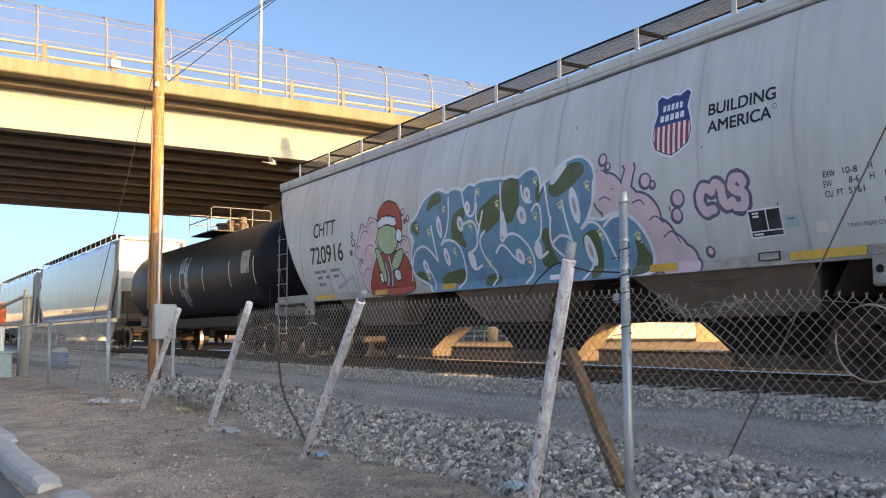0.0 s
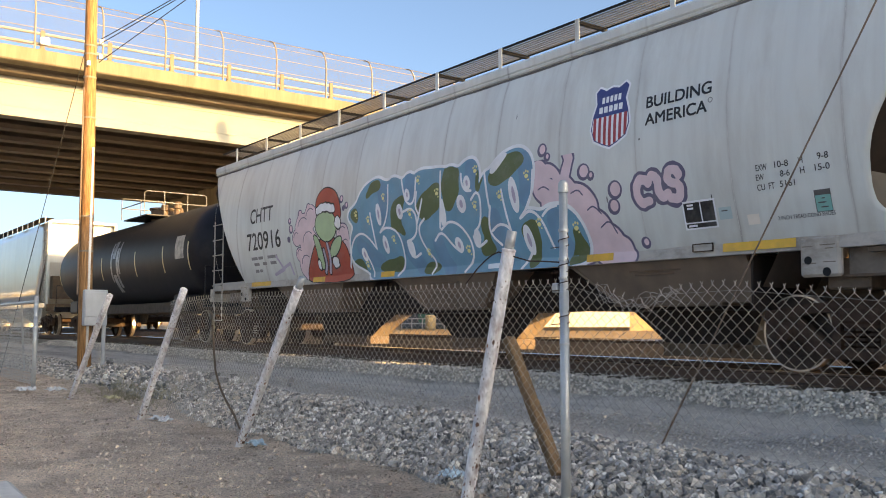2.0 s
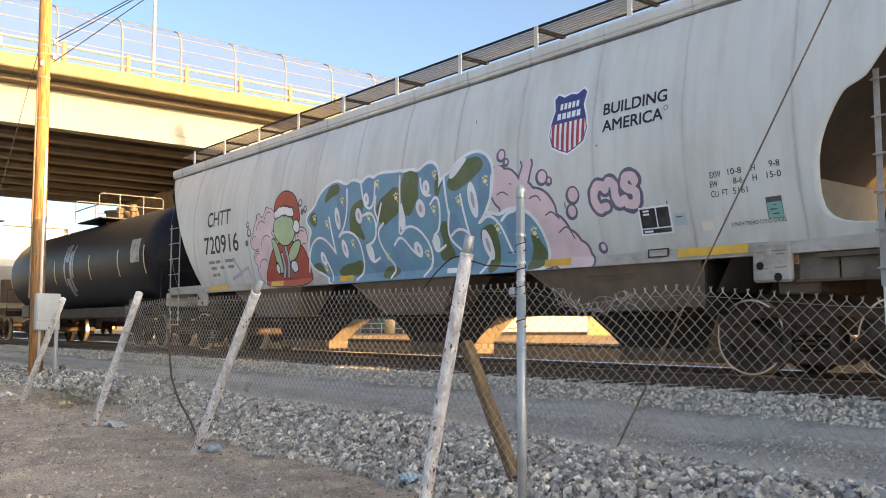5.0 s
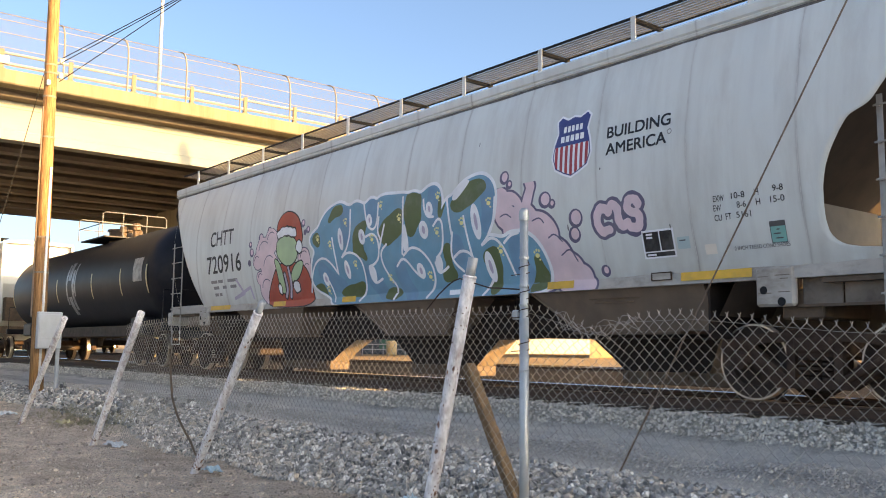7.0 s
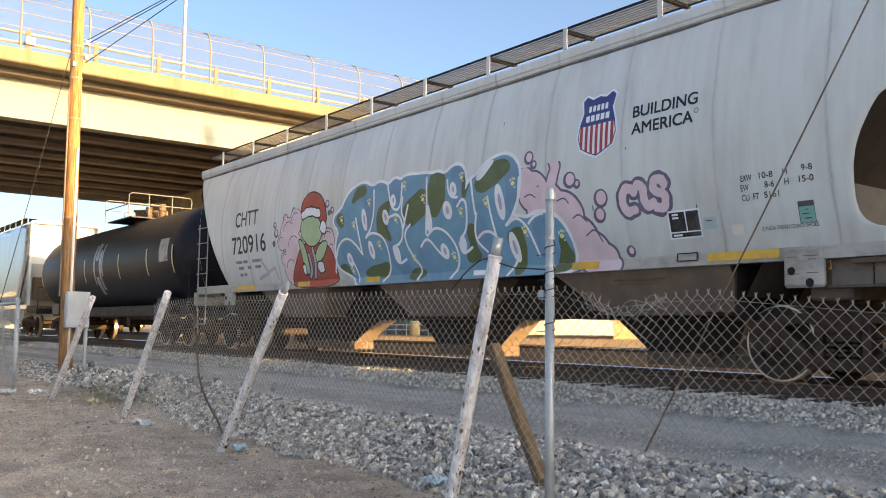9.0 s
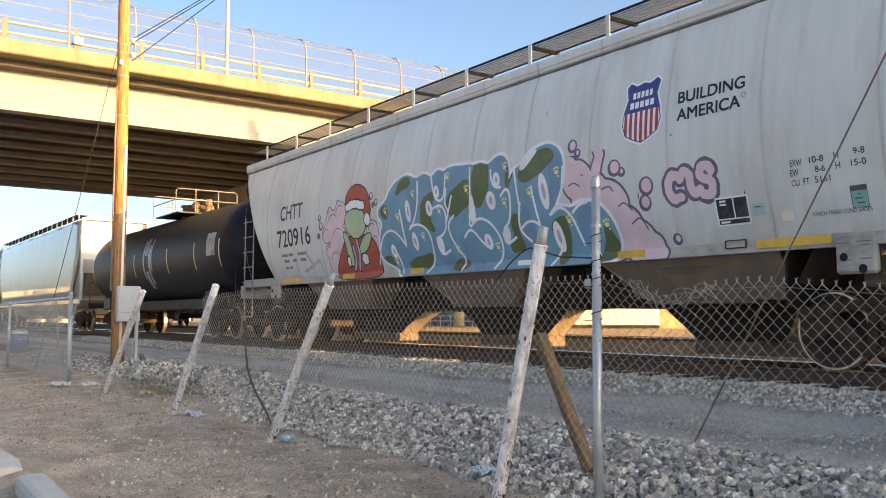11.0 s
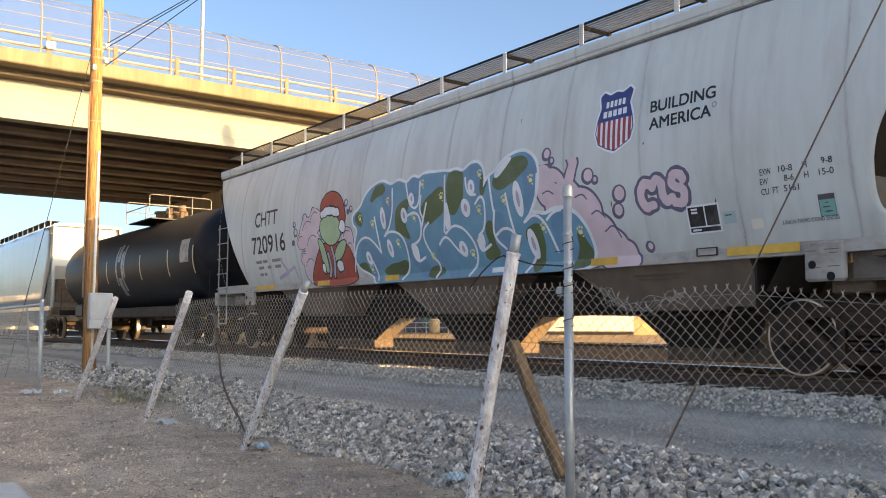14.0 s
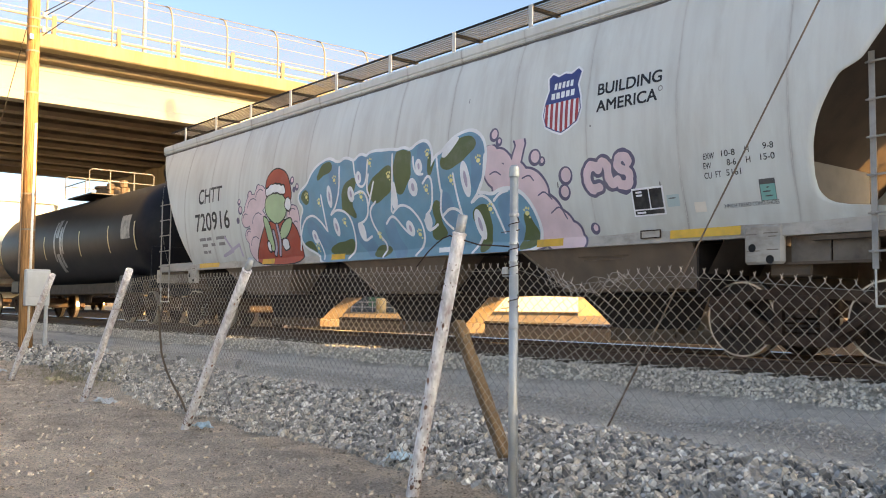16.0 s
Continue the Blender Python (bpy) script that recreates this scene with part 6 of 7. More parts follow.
# ---- leaning pipe posts ----
def pipe_post(base, top, r=.045, sleeve=0.0):
    t = thing("leaning_post", "leaning white-painted pipe post with rust and chips", "post", group="leaning white pipe posts")
    b, p = Vector(base), Vector(top)
    d = (p - b).normalized()
    end = p - d * sleeve
    bm = tube(BM(), [b - d * .12] + [b.lerp(end, k / 8) for k in range(9)], r, 16, cap=False)
    if sleeve:
        part("sleeve", tube(BM(), [end - d * .03, p], r * .74, 14), M["sleeve"], t, "bare grey pipe end in the post", True)
        part("collar", tube(BM(), [end - d * .012, end, end + d * .006], [r + .004, r + .004, r * .8], 16), M["white_post"], t)
    o = part("pipe", bm, M["white_post"], t, "", True)
    s = o.modifiers.new("wall", "SOLIDIFY")
    s.thickness = .006
    # dents and chips near the foot
    c = BM()
    for k in range(300):
        u = random.random() ** 2.4
        a = random.uniform(0, 6.28)
        q = b.lerp(p, .04 + u * .8)
        side = d.orthogonal().normalized()
        side = Matrix.Rotation(a, 3, d) @ side
        w = random.uniform(.0018, .0055) * (2.6 if k % 9 == 0 else 1.0)
        x1 = d.cross(side)
        vs = [c.verts.new(q + side * (r + .0022) + (x1 * math.cos(v) * w + d * math.sin(v) * w * random.uniform(.6, 2.6))) for v in [j * 1.047 for j in range(6)]]
        c.faces.new(vs)
    tagged(part("rust_chip", c, M["rust"], t, "rust-brown paint chips"), kind="stuff")
    return t


M["sleeve"] = mat("bare_grey_pipe", (0.40, 0.42, 0.43), 0.5, 0.3, 0.15, 12, (0.25, 0.2, 0.17), 0.6, 9)
M["rust"] = mat("rust", (0.21, 0.115, 0.085), 0.9, 0, 0.3, 30, island=0.75)
posts = (((-4.93, 3.82, -.74), (-4.46, 3.86, 1.19)), ((-8.89, 3.90, -.72), (-7.56, 3.92, 1.0)), ((-12.11, 3.90, -.70), (-10.67, 3.92, .98)), ((-15.75, 3.88, -.74), (-13.77, 3.92, .98)))
for (b0, t0), up in zip(posts, (.125, .12, 0, 0)):
    pipe_post(b0, t0, sleeve=up)
w = BM()
tube(w, [(-4.615 + .03 * (k / 20) + .05 * math.cos(k), 3.855 + .05 * math.sin(k), .55 + .016 * k) for k in [j * .5 for j in range(40)]], .004, 5)
tie_wire = tagged(new("tie_wire", mesh_of("tie_wire", w, M["truck"])), "rusty tie wire wound round a leaning post", "wire")
tagged(new("barbed_wire", mesh_of("barbed_wire", tube(BM(), [(-5.05, 3.93, .86), (-4.88, 3.9, .96), (-4.71, 3.84, 1.01), (-4.63, 3.83, 1.04), (-4.56, 3.83, 1.055), (-4.49, 3.86, 1.03), (-4.34, 3.9, .985), (-4.2, 3.9, .975), (-4.04, 3.9, .96)], .005, 5), M["truck"])), "loose strand of rusty wire on the fence", "wire")


def timber_prop():
    a, b = Vector((-4.765, 4.1, .43)), Vector((-4.315, 4.1, -.36))
    d = b - a
    ang = math.atan2(d.x, -d.z)
    bm = box(BM(), (0, 0, 0), (.068, .09, d.length + .10), bevel=.008)
    for v in bm.verts:
        v.co += Vector((noise.noise(v.co * 4), noise.noise(v.co * 5 + Vector((3, 0, 0))), 0)) * .008
    bmesh.ops.transform(bm, matrix=Matrix.Translation(a.lerp(b, .5)) @ Matrix.Rotation(-ang, 4, "Y"), verts=bm.verts)
    return tagged(new("timber_prop", mesh_of("timber_prop", bm, M["old_wood"])), "weathered brown timber stake leaning behind the fence", "stake")


timber_prop()


# ---- chain link fence ----
def fence_top(x):
    return float(np.interp(x, [-12, -10, -3.95, -3.68, -3.48, -3.22, -2.9, -1.8, 1.5], [.80, .88, .84, .77, .69, .77, .79, .69, .62]))


def chain_fence():
    t = thing("chain_link_fence", "old sagging chain-link fence with a galvanised post", "fence")
    bm = BM()
    w = .0355
    x = -11.2
    k = 0
    while x < 1.2:
        # each wire swings between x and x + w; neighbours hook at the turns
        pts = []
        ragged = .02 * math.sin(k * 2.1)
        lo = -.62 + .05 * noise.noise((x, 0, 0))
        tz = fence_top(x) + (.0 if k % 5 else ragged)
        n = int((tz - lo) / w)
        j0 = k % 2
        for j in range(n + 1):
            z = fence_top(x) - j * w
            s = 1 if ((j + k) % 2 == 0) else -1
            yy = FENCE + .03 * noise.noise((x * .7, z * .9, 1)) + s * .003
            dx = .018 * noise.noise((x * .9, z * 1.1, 7))
            pts.append((x + s * w * .5 * 1.06 + dx, yy, z))
        if j0 == 0:
            pts.insert(0, (pts[0][0] - .001, pts[0][1], pts[0][2] + .010))
            pts.insert(0, (pts[0][0] + .006, pts[0][1], pts[0][2] + .012))
        else:
            pts.insert(0, (pts[0][0] + .001, pts[0][1], pts[0][2] + .010))
            pts.insert(0, (pts[0][0] - .006, pts[0][1], pts[0][2] + .012))
        tube(bm, pts, .0021, 4, cap=False)
        x += w
        k += 1
    tagged(part("woven_wire", bm, M["wire"], t, "grey woven diamond mesh"), kind="stuff")
    top = [(x_, FENCE - .01, fence_top(x_) - .03) for x_ in [-11.2 + .4 * i for i in range(32)]]
    part("tension_wire", tube(BM(), top, .0013, 5), M["wire"], t)
    # galvanised line post with a cap and bands
    p = tube(BM(), [(-4.015, 3.9, -.85), (-4.015, 3.9, 1.42)], .027, 16)
    post = part("line_post", p, M["steel"], t, "shiny galvanised steel post", True)
    part("post_cap", tube(BM(), [(-4.015, 3.9, 1.40), (-4.015, 3.9, 1.425), (-4.015, 3.9, 1.46), (-4.015, 3.9, 1.475)], [.033, .033, .030, .018], 16), M["steel"], post)
    for z in (.86, 1.16, .98, .45, -.1):
        part("band", tube(BM(), [(-4.015, 3.9, z - .008), (-4.015, 3.9, z + .008)], .0325, 16), M["steel"], post)
    part("rail_clamp", box(BM(), (-4.075, 3.89, .80), (.05, .04, .06), bevel=.008), M["steel"], post)
    part("post_sleeve", tube(BM(), [(-4.015, 3.9, -.9), (-4.015, 3.9, .78)], .0295, 16), M["steel"], post, "", True)
    part("bent_bar", tube(BM(), [(-9.82, 3.95, .55), (-9.79, 3.95, .44), (-9.74, 3.95, .2), (-9.69, 3.95, .02), (-9.55, 3.95, -.15), (-9.38, 3.95, -.28), (-9.15, 3.95, -.42), (-8.99, 3.95, -.55)], .013, 6), M["under"], t, "bent rusty tension bar")
    return t


chain_fence()
tangle = random.Random(12)
for k in range(4):
    pts = []
    for i in range(15):
        x_ = -3.78 + .045 * i
        pts.append((x_, FENCE - .02 + .02 * math.sin(i * 1.3 + k), fence_top(x_) - .015 * k + .035 * math.sin(i * (.9 + .2 * k) + k) + tangle.uniform(-.008, .008)))
    tagged(new("loose_wire", mesh_of("loose_wire", tube(BM(), pts, .0018, 5), M["wire"])), "tangled loose strand on the sagging fence", "wire")
for z in (1.06, .90, .79, .58):
    wrap = [(-4.015 + .034 * math.cos(a_ * .5), 3.9 + .034 * math.sin(a_ * .5), z + .004 * a_) for a_ in range(16)]
    tagged(new("tie_wire", mesh_of("tie_wire", tube(BM(), [(-4.09, 3.86, z - .01)] + wrap + [(-3.93, 3.85, z + .075)], .003, 5), M["truck"])), "dark tie wire twisted round the steel post", "wire")


def panel_fence():
    """The stretch of fence farther along: framed panels with fine mesh."""
    t = thing("chain_link_fence", "galvanised chain-link fence panels with a pale top rail", "fence")
    y = 3.88
    for x, z1 in ((-18.45, 1.03), (-25.5, .96), (-31.5, .95)):
        p = part("post", tube(BM(), [(x, y, -.85), (x, y, z1)], .04, 12), M["steel"], t, "", True)
        part("cap", tube(BM(), [(x, y, z1), (x, y, z1 + .04)], [.046, .03], 12), M["steel"], p)
    part("top_rail", tube(BM(), [(-31.5, y, .90), (-18.45, y, .97)], .03, 10), M["steel"], t)
    part("brace", tube(BM(), [(-21.8, y + .5, -.5), (-20.3, y + .1, .95)], .022, 8), M["steel"], t)
    for z in (.2, .45, .0, .7, -.3):
        part("band", tube(BM(), [(-18.45, y, z - .02), (-18.45, y, z + .02)], .048, 12), M["steel"], t)
    bm = BM()
    w = .036
    x = -31.5
    while x < -18.5:
        for sg in (-1, 1):
            a = (x, y + sg * .003, -.62)
            b = (x + sg * .62 * 1.0, y + sg * .003, .93)
            q = [bm.verts.new(v) for v in ((a[0] - .008, a[1], a[2]), (a[0] + .008, a[1], a[2]), (b[0] + .008, b[1], b[2]), (b[0] - .008, b[1], b[2]))]
            bm.faces.new(q)
        x += .05
    tagged(part("woven_wire", bm, M["steel"], t), kind="stuff")
    return t


panel_fence()


def far_gate():
    t = thing("barrier_gate", "pale steel swing barrier with an orange marker", "gate")
    part("post", tube(BM(), [(-30.2, 3.95, -.8), (-30.2, 3.95, 1.80)], .085, 14), M["cream"], t)
    part("post", tube(BM(), [(-31.0, 3.95, -.8), (-31.0, 3.95, 2.05)], .06, 12), M["cream"], t)
    part("arm", tube(BM(), [(-31.0, 3.95, 1.85), (-34.5, 3.0, 1.25)], .05, 10), M["cream"], t)
    part("arm", tube(BM(), [(-31.0, 3.95, .95), (-35.5, 3.2, .95)], .05, 10), M["cream"], t)
    part("marker", tube(BM(), [(-35.0, 3.7, .95), (-35.0, 3.7, 1.75)], .16, 14), M["orange"], t, "orange marker sleeve")
    part("marker_post", tube(BM(), [(-35.0, 3.7, -.8), (-35.0, 3.7, .95)], .15, 14), M["white"], t)
    return t


def utility_cabinet():
    t = thing("utility_cabinet", "pale green utility cabinet beside the barrier", "cabinet")
    part("body", box(BM(), (-31.6, 3.3, -.34), (.9, .75, .78), bevel=.03), M["pale_green"], t)
    part("lid", box(BM(), (-31.6, 3.3, .07), (.98, .83, .06), bevel=.02), M["pale_green"], t)


M["pale_green"] = mat("pale_green_enamel", (0.42, 0.55, 0.53), 0.5, 0, 0.08, 5, (0.35, 0.36, 0.33), 0.4, 2)
utility_cabinet()
M["orange"] = mat("orange_plastic", (0.75, 0.13, 0.04), 0.6, 0, 0.08, 6)
far_gate()


# ---- parking lot edge and kerb blocks ----
def kerb_stop(x0, x1, y, skew=0.0):
    L = abs(x1 - x0)
    bm = BM()
    prof = [(-.13, 0), (.13, 0), (.125, .13), (.105, .168), (.07, .185), (-.07, .185), (-.105, .168), (-.125, .13)]
    rings = []
    for k in range(17):
        u = 2 * k / 16 - 1
        end = min(1.0, (1 - abs(u)) * L / 2 / .16)
        h = .72 + .28 * math.sin(end * math.pi / 2)
        rings.append([bm.verts.new((u * L / 2, v * (.8 + .2 * end) + .05 * u * u, w * h)) for v, w in prof])
    for A, B in zip(rings, rings[1:]):
        for k in range(8):
            bm.faces.new((A[k], A[(k + 1) % 8], B[(k + 1) % 8], B[k]))
    bm.faces.new(rings[0])
    bm.faces.new(rings[-1])
    bmesh.ops.transform(bm, matrix=pose((x0 + x1) / 2, y, -.83, 0, 0, skew), verts=bm.verts)
    return tagged(new("parking_kerb", mesh_of("parking_kerb", bm, M["kerb"])), "pale concrete kerb block at the edge of the lot", "kerb", group="kerb blocks")


kerb_stop(-8.45, -12.0, 1.28)
kerb_stop(-12.3, -16.0, 1.40)
kerb_stop(-7.85, -4.8, 1.33)
kerb_stop(-16.8, -20.0, 1.46)
lot = BM()
for x0, x1 in ((-60, -17), (-17, -6), (-6, 30)):
    q = [lot.verts.new(v) for v in ((x0, -40, -.852), (x1, -40, -.852), (x1, 1.22, -.80), (x0, 1.22, -.80))]
    lot.faces.new(q)
tagged(new("parking_lot", mesh_of("parking_lot", lot, M["asphalt"])), "worn grey asphalt parking lot", "parking lot", kind="structure")
tagged(new("road_marking", mesh_of("road_marking", box(BM(), (-10.2, .55, -.818), (.1, 1.0, .004)), M["white"])), "faded white parking line on the asphalt", "marking", kind="structure")


# ---- loose stone ----
def stones(name, count, area, size, label, lift=0.0, material="rock"):
    """Crushed stone: many faceted lumps in one mesh."""
    V0 = np.array([(-1, -1, -1), (1, -1, -1), (1, 1, -1), (-1, 1, -1), (-.8, -.7, 1), (.7, -.8, 1), (.8, .7, 1), (-.7, .8, 1)]) * .75
    F0 = np.array([(0, 2, 1), (0, 3, 2), (4, 5, 6), (4, 6, 7), (0, 1, 5), (0, 5, 4), (1, 2, 6), (1, 6, 5), (2, 3, 7), (2, 7, 6), (3, 0, 4), (3, 4, 7)])
    rng = np.random.default_rng(len(name) + count)
    vs, fs = [], []
    for i in range(count):
        x, y = area(rng)
        s = size * (.55 + rng.random() ** 2 * 1.1)
        m = Euler((rng.random() * 6.28, rng.random() * 6.28, rng.random() * 6.28)).to_matrix()
        v = (V0 + rng.uniform(-.34, .34, (8, 3))) * np.array([1.15, .9, .68]) * s
        v = v @ np.array(m).T
        v += (x, y, ground_height(x, y) + s * .25 + lift)
        vs.append(v)
        fs.append(F0 + 8 * i)
    me = bpy.data.meshes.new(name)
    me.from_pydata(np.concatenate(vs).tolist(), [], np.concatenate(fs).tolist())
    me.materials.append(M[material])
    return tagged(new(name, me), label, "gravel", kind="stuff")


def strip(x0, x1, lo, hi, wob=.25, back=0.0):
    """Even scatter between two lines along the track; the near line steps back by some metres past x = -11."""
    def pick(rng):
        x = x1 - (x1 - x0) * rng.random() ** 1.6
        near = lo + back * min(1.0, max(0.0, (-11.0 - x) / 2.5))
        y = near + (hi - near) * rng.random()
        y += wob * noise.noise((x * .5, 4.0, 0)) * (1 - (y - near) / (hi - near))
        return x, y
    return pick


stones("stone_strip", 44000, strip(-31, 2.5, 4.25, 6.0, .25, .55), .0275, "crushed grey stone piled along the fence")
stones("ballast", 36000, strip(-40, 3, 8.5, 9.9, .1), .0195, "pale grey track ballast beside the rails", 0.0, "ballast_stone")
stones("pebbles", 36000, strip(-22, 1, 1.6, 4.5, .25, .7), .0062, "small clods and pebbles scattered on the dirt", -.002, "clod")
stones("dirt_clods", 5200, strip(-22, 1, 1.6, 4.6, .25, .7), .015, "lumps of dry dirt scattered on the lot", -.006, "clod")
stones("road_gravel", 16000, strip(-26, 2, 6.35, 7.4), .0095, "fine loose gravel between the wheel tracks of the service road", 0.0, "road_stone")
stones("rock_pile", 700, lambda rng: (-17.0 + rng.normal() * 1.8, 5.6 + rng.normal() * .35), .034, "heap of pale broken rock beside the fence", .08)


# ---- beyond the train: sunlit yard and buildings ----
def yard_building(name, x0, x1, y, h, material, label, windows=0, ribs=True, turn=0.0):
    t = thing(name, label, "building")
    part("wall", box(BM(), ((x0 + x1) / 2, y + 4, h / 2 - .6), (x1 - x0, 8, h)), material, t)
    part("roof", box(BM(), ((x0 + x1) / 2, y + 4, h - .5), (x1 - x0 + .4, 8.4, .25)), M["lamp_grey"], t)
    n = max(1, int((x1 - x0) / 6)) if ribs else 0
    for k in range(n + 1 if ribs else 0):
        part("pilaster", box(BM(), (x0 + (x1 - x0) * k / n, y - .1, h / 2 - .6), (.6, .3, h)), M["tan"], t)
    for k in range(windows):
        xw = x0 + (x1 - x0) * (k + .5) / windows
        wdw = part("window", box(BM(), (xw, y - .03, 1.3), (1.9, .06, 1.5)), M["green_glass"], t, "dark green window")
        part("window_frame", box(BM(), (xw, y - .07, 1.3), (2.0, .05, .08)), M["white"], wdw)
        part("window_frame", box(BM(), (xw, y - .07, 1.3), (.08, .05, 1.5)), M["white"], wdw)
    m = (x0 + x1) / 2
    t.matrix_world = Matrix.Translation((m, y, 0)) @ Matrix.Rotation(radians(turn), 4, "Z") @ Matrix.Translation((-m, -y, 0))
    return t


M["green_glass"] = mat("green_window", (0.03, 0.07, 0.06), 0.15, 0, 0.1, 3)
yard_building("warehouse", -56, -37.6, 48, 5.0, M["white"], "long white warehouse facing the low sun", 0, False, 48)
yard_building("warehouse", -34.4, -24, 41, 5.0, M["tan"], "tan stucco warehouse across the yard", 0, True, 40)
yard_building("depot", -74, -54, 42, 4.6, M["tan"], "tan depot with dark green windows", 7, True, 15)

def equipment_shed():
    t = thing("equipment_shed", "dark slate shed with a green panel across the yard", "shed")
    part("wall", box(BM(), (-51.2, 38.0, 1.5), (7.0, 3.0, 3.0)), M["slate"], t)
    part("roof", box(BM(), (-51.2, 38.0, 3.08), (7.4, 3.4, .16)), M["lamp_grey"], t)
    part("panel", box(BM(), (-51.6, 36.47, .85), (1.5, .06, .75), bevel=.02), M["green_panel"], t, "faded green panel")
    part("panel", box(BM(), (-50.0, 36.47, 1.2), (1.3, .06, .5), bevel=.02), M["lamp_grey"], t)
    f = thing("handrail", "thin pale pipe handrail before the shed", "railing")
    for z in (.45, .8):
        part("rail", tube(BM(), [(-53.2, 35.6, z), (-46.8, 35.6, z)], .03, 6), M["white"], f)
    for k in range(6):
        part("post", tube(BM(), [(-53.2 + 1.28 * k, 35.6, 0.0), (-53.2 + 1.28 * k, 35.6, .84)], .03, 6), M["white"], f)
    b = thing("bollard", "thick sandy concrete bollard in the yard", "bollard")
    part("shaft", tube(BM(), [(-48.8, 35.0, -.1), (-48.8, 35.0, .98), (-48.8, 35.0, 1.05)], [.36, .36, .26], 16), M["tan"], b, "", True)


M["slate"] = mat("slate_siding", (0.11, 0.125, 0.13), 0.7, 0, 0.1, 3, (0.07, 0.075, 0.08), 0.5, 1)
M["green_panel"] = mat("faded_green_panel", (0.10, 0.26, 0.16), 0.6, 0, 0.2, 4)
equipment_shed()

def gondola(x0, x1):
    t = thing("gondola_car", "added dark brown gondola blocking the bright yard behind the tank car", "railcar", group="gondolas on the far track")
    y = TRACK + 12.5
    body = prism(BM(), [(y - 1.5, .95), (y + 1.5, .95), (y + 1.5, 2.6), (y + 1.4, 2.6), (y + 1.4, 1.1), (y - 1.4, 1.1), (y - 1.4, 2.6), (y - 1.5, 2.6)], "x", x0, x1)
    b = part("body", body, M["recess"], t)
    part("end_wall", box(BM(), (x0 + .06, y, 1.85), (.1, 2.78, 1.48)), M["recess"], b)
    part("end_wall", box(BM(), (x1 - .06, y, 1.85), (.1, 2.78, 1.48)), M["recess"], b)
    n = int((x1 - x0) / 1.5)
    for k in range(n + 1):
        part("side_post", box(BM(), (x0 + .1 + (x1 - x0 - .2) * k / n, y - 1.56, 1.75), (.14, .12, 1.6), bevel=.02), M["recess"], b)
    part("sill", box(BM(), ((x0 + x1) / 2, y, .75), (x1 - x0 + .8, .5, .36)), M["recess"], t)
    truck(t, x0 + 2.0, y)
    truck(t, x1 - 2.0, y)


# Added cars: they block the bright yard seen under the tank car.
gondola(-73.5, -57.5)
gondola(-91.0, -75.0)

# ---- unseen blocks added for the warm band mirrored in glossy paint ----
def mirrored_block(x, y0, y1, h):
    t = thing("commercial_building", "unseen tan block added for its reflection in glossy paint", "building")
    part("wall", box(BM(), (x - 6, (y0 + y1) / 2, h / 2 - .8), (12, y1 - y0, h)), M["cream"], t)
    part("roof", box(BM(), (x - 6, (y0 + y1) / 2, h - .7), (12.3, y1 - y0 + .3, .25)), M["lamp_grey"], t)
    n = int((y1 - y0) / 4)
    for k in range(n):
        part("window", box(BM(), (x + .02, y0 + (k + .5) * (y1 - y0) / n, h * .45), (.06, 1.6, 1.4)), M["green_glass"], t)


mirrored_block(-118, -34, -4, 3.6)
mirrored_block(-175, -30, -3, 4.6)
mirrored_block(-235, -40, -5, 5.5)

# ---- out of view, towards the sun: added to cast shade ----
def shade_boxcar(x0, x1):
    t = thing("boxcar", "unseen rust-brown boxcar added to keep the low sun off the near side", "railcar", group="boxcars towards the sun")
    part("body", box(BM(), ((x0 + x1) / 2, TRACK, 3.05), (x1 - x0, 3.1, 3.9), bevel=.05), M["under"], t)
    part("door", box(BM(), ((x0 + x1) / 2, TRACK - 1.58, 2.9), (3.0, .08, 3.3), bevel=.02), M["under"], t)
    for k in range(12):
        part("side_post", box(BM(), (x0 + .5 + (x1 - x0 - 1) * k / 11, TRACK - 1.57, 3.0), (.1, .08, 3.7)), M["under"], t)
    part("sill", box(BM(), ((x0 + x1) / 2, TRACK, .95), (x1 - x0 + 1, .5, .4)), M["under"], t)
    truck(t, x0 + 2.0)
    truck(t, x1 - 2.0)


# Added cars up the line keep the low sun off the near ground.
for k in range(4):
    shade_boxcar(-2.3 + 18.3 * k, 14.7 + 18.3 * k)


def transformer_pole():
    """Stands beyond the tracks towards the sun; its head throws a shadow on the bridge."""
    t = thing("utility_pole", "wooden utility pole carrying a transformer can", "utility pole")
    part("pole", tube(BM(), [(-7.64, 25.98, -.5), (-7.64, 25.98, 14.67)], [.22, .16], 12), M["wood"], t)
    part("transformer", tube(BM(), [(-7.64, 25.79, 14.32), (-7.64, 25.79, 14.42), (-7.64, 25.79, 15.02), (-7.64, 25.79, 15.19)], [.20, .24, .24, .12], 16), M["lamp_grey"], t)


transformer_pole()


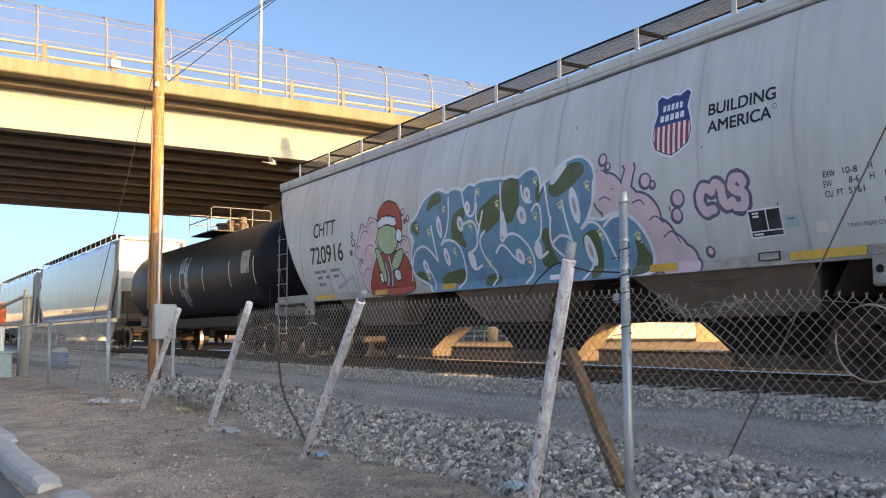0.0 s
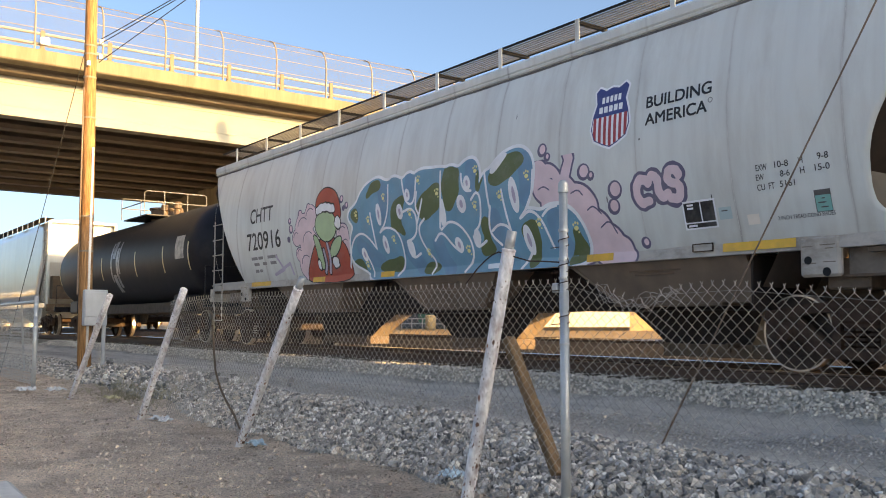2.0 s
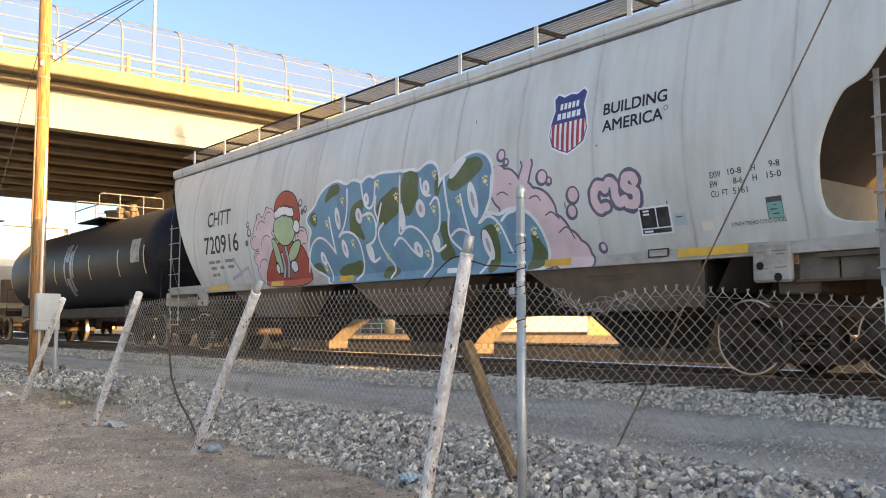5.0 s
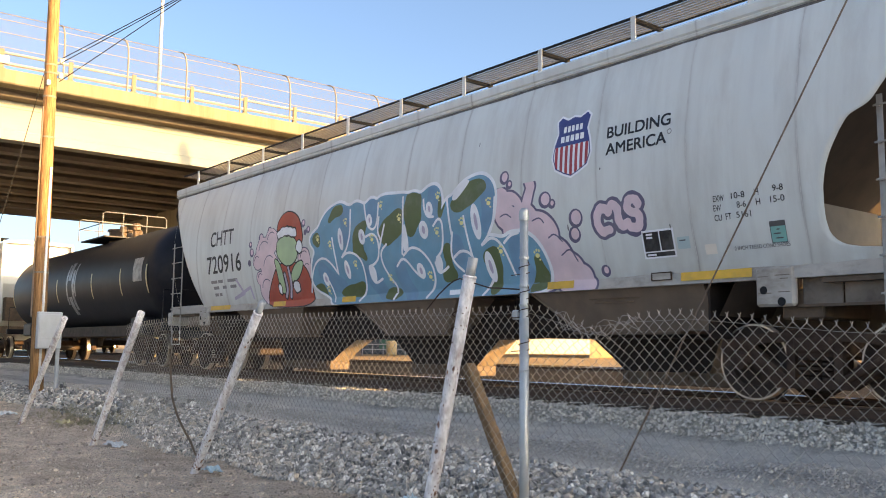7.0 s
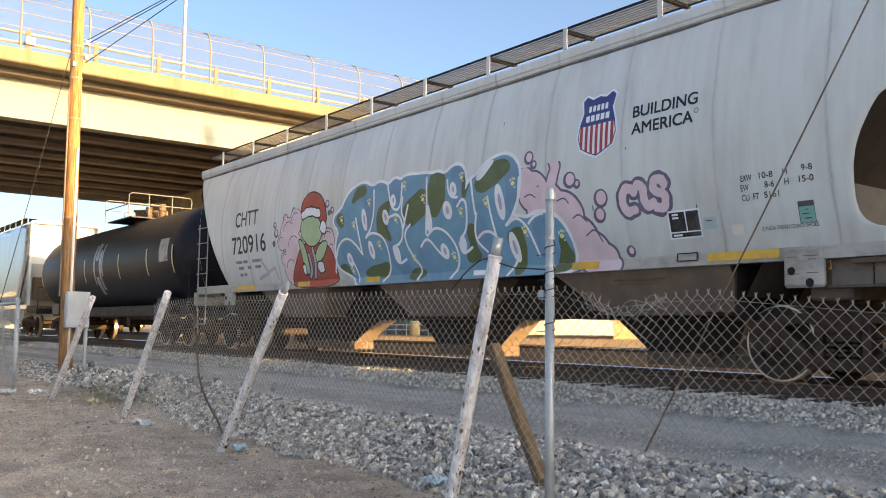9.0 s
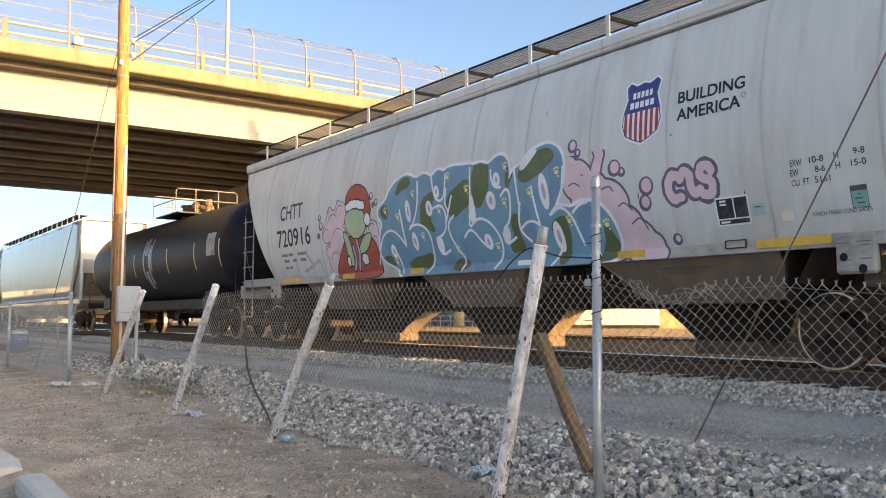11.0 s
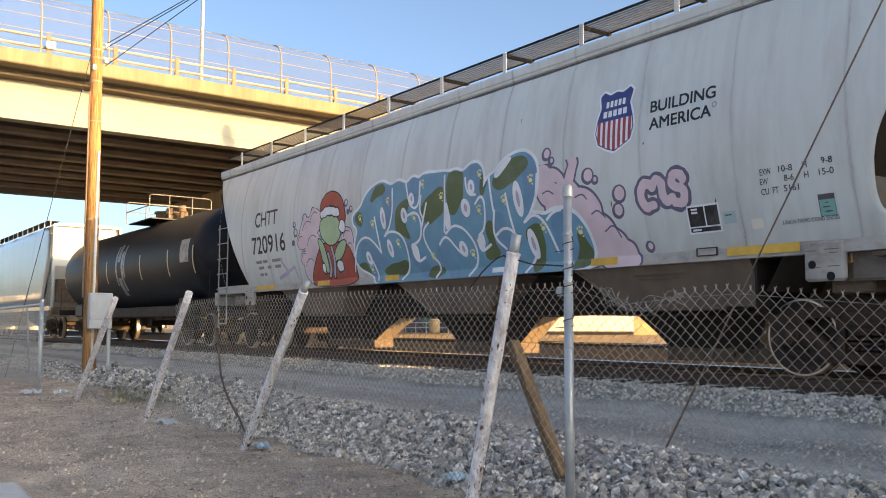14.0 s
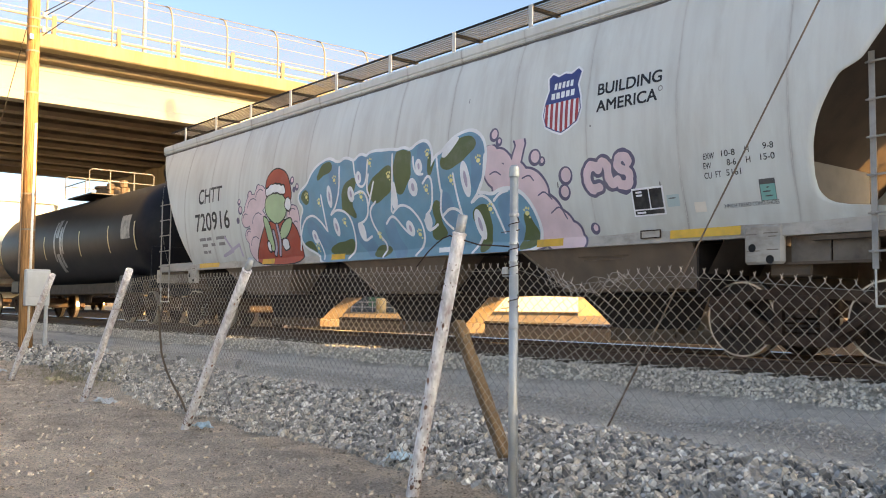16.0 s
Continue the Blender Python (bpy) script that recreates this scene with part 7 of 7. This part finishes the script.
# ---- litter and tufts along the fence ----
def rag(name, x, y, sx, sy, material, label, lift=.02, seed=1):
    """A crumpled scrap lying on the ground."""
    bm = BM()
    n = 9
    g = [[bm.verts.new((x + .75 * sx * (i / n - .5) + .03 * noise.noise((i * .8, j * .8, seed + 4)), y + sy * (j / n - .5) + .03 * noise.noise((i * .8, j * .8, seed + 9)), ground_height(x, y) + lift + .11 * abs(noise.noise((i * .9, j * .9, seed))))) for j in range(n + 1)] for i in range(n + 1)]
    for i in range(n):
        for j in range(n):
            bm.faces.new((g[i][j], g[i + 1][j], g[i + 1][j + 1], g[i][j + 1]))
    ob = tagged(new(name, mesh_of(name, bm, material)), label, "litter")
    md = ob.modifiers.new("thickness", "SOLIDIFY")
    md.thickness = .002
    return ob


M["plastic_white"] = mat("dirty_white_plastic", (0.62, 0.63, 0.63), 0.5, 0, 0.15, 8, (0.4, 0.38, 0.34), 0.5, 4)
M["plastic_blue"] = mat("pale_blue_plastic", (0.45, 0.60, 0.68), 0.45, 0, 0.15, 8)
M["card"] = mat("yellowed_card", (0.55, 0.47, 0.28), 0.8, 0, 0.12, 8)
M["blue_drum"] = mat("blue_plastic", (0.05, 0.13, 0.33), 0.5, 0, 0.1, 6)
rag("plastic_bag", -18.0, 3.65, .7, .3, M["plastic_white"], "crumpled white plastic bag on the dirt", .05, 2)
rag("plastic_bag", -17.0, 3.95, .5, .3, M["plastic_white"], "crumpled white plastic bag on the dirt", .10, 5)
rag("paper_scrap", -11.6, 4.0, .7, .16, M["plastic_white"], "torn white paper at the foot of a post", .02, 3)
rag("plastic_scrap", -8.7, 4.0, .34, .14, M["plastic_blue"], "pale blue plastic scrap at the foot of a post", .03, 4)
rag("card_scrap", -14.5, 4.2, .5, .2, M["card"], "yellowed cardboard scrap on the stones", .06, 6)
rag("plastic_bag", -5.75, 4.35, .28, .2, M["plastic_blue"], "crumpled pale blue plastic bag on the stones", .05, 7)
drum = thing("blue_bin", "blue plastic bin beyond the fence", "bin", pose(-34.7, 5.65, -.5))
part("barrel", tube(BM(), [(0, 0, 0), (0, 0, .1), (0, 0, .5)], [.24, .3, .3], 16), M["blue_drum"], drum)
part("lid", tube(BM(), [(0, 0, .5), (0, 0, .62), (0, 0, .66)], [.27, .22, .1], 16), M["plastic_white"], drum, "white lid")


def tufts(name, count, pick, label):
    vs, fs = [], []
    rng = np.random.default_rng(12)
    for i in range(count):
        x, y = pick(rng)
        z = ground_height(x, y)
        for k in range(9):
            a_ = rng.random() * 6.28
            ln = .08 + .16 * rng.random()
            dx, dy = math.cos(a_) * ln * .6, math.sin(a_) * ln * .6
            q = len(vs)
            vs += [(x - .004, y, z), (x + .004, y, z), (x + dx, y + dy, z + ln)]
            fs.append((q, q + 1, q + 2))
    me = bpy.data.meshes.new(name)
    me.from_pydata(vs, [], fs)
    me.materials.append(M["dry_grass"])
    return tagged(new(name, me), label, "grass", kind="stuff")


M["dry_grass"] = mat("dry_grass", (0.34, 0.29, 0.17), 0.9, 0, 0.25, 10, island=0.4)
tufts("dry_grass", 240, lambda rng: (-15.4 + rng.normal() * 1.2, 4.7 + rng.normal() * .3), "sparse dry grass tufts among the stones")

# ---- pigeon ----
def pigeon():
    t = thing("pigeon", "small pale bird gliding down past the train", "bird")
    b = BM()
    prof = [(.17, .006), (.15, .022), (.12, .030), (.09, .028), (.05, .045), (0, .055), (-.06, .045), (-.12, .022), (-.20, .012)]
    tube(b, [(x, 0, .02 * math.cos(x * 6)) for x, r in prof], [r for x, r in prof], 12)
    part("body", b, M["feather"], t, "pale grey feathered body", True)
    tail = prism(BM(), [(-.18, -.02), (-.30, -.055), (-.31, .055), (-.18, .02)], "z", .0, .012)
    part("tail", tail, M["feather"], t)
    part("beak", tube(BM(), [(.165, 0, .01), (.195, 0, .0)], [.007, .001], 6), M["cream"], t)
    wings = []
    for s in (-1, 1):
        o = [(.07, 0), (.085, .14), (.03, .27), (-.04, .33), (-.09, .25), (-.08, .12), (-.07, 0)]
        wb = prism(BM(), [(x, s * y) for x, y in o], "z", -.006, .006)
        wings.append(part("wing", wb, M["feather"], t, "pale spread wing"))
    return t, wings


M["feather"] = mat("pale_feathers", (0.60, 0.58, 0.55), 0.8, 0, 0.15, 20, (0.35, 0.34, 0.34), 0.5, 9)
bird, bird_wings = pigeon()


def motions():
    rows = [(0.0, (-28.0, 10.97, 6.33)), (0.1, (-28.0, 11.12, 6.14)), (0.2, (-28.0, 11.25, 6.00)), (0.3, (-28.0, 11.38, 5.90)), (0.4, (-28.0, 11.53, 5.80)), (0.6, (-27.8, 12.0, 5.45)), (1.0, (-27.0, 13.4, 4.4)), (1.6, (-25.5, 15.6, 2.6)), (2.4, (-24.0, 18.0, 0.7)), (3.0, (-23.4, 19.0, -.05)), (16.0, (-23.4, 19.0, -.05))]
    walk(bird, [(t, pose(*p, 0, 12 if t < 2.6 else 0, 55)) for t, p in rows])
    for w_, s in zip(bird_wings, (-1, 1)):
        flap = [(k * .1, 28 if k % 3 == 0 else (5 if k % 3 == 1 else -18)) for k in range(0, 28)] + [(3.0, 0), (16.0, 0)]
        walk(w_, [(t, pose(0, 0, .03, s * a_, 0, 0)) for t, a_ in flap])


motions()
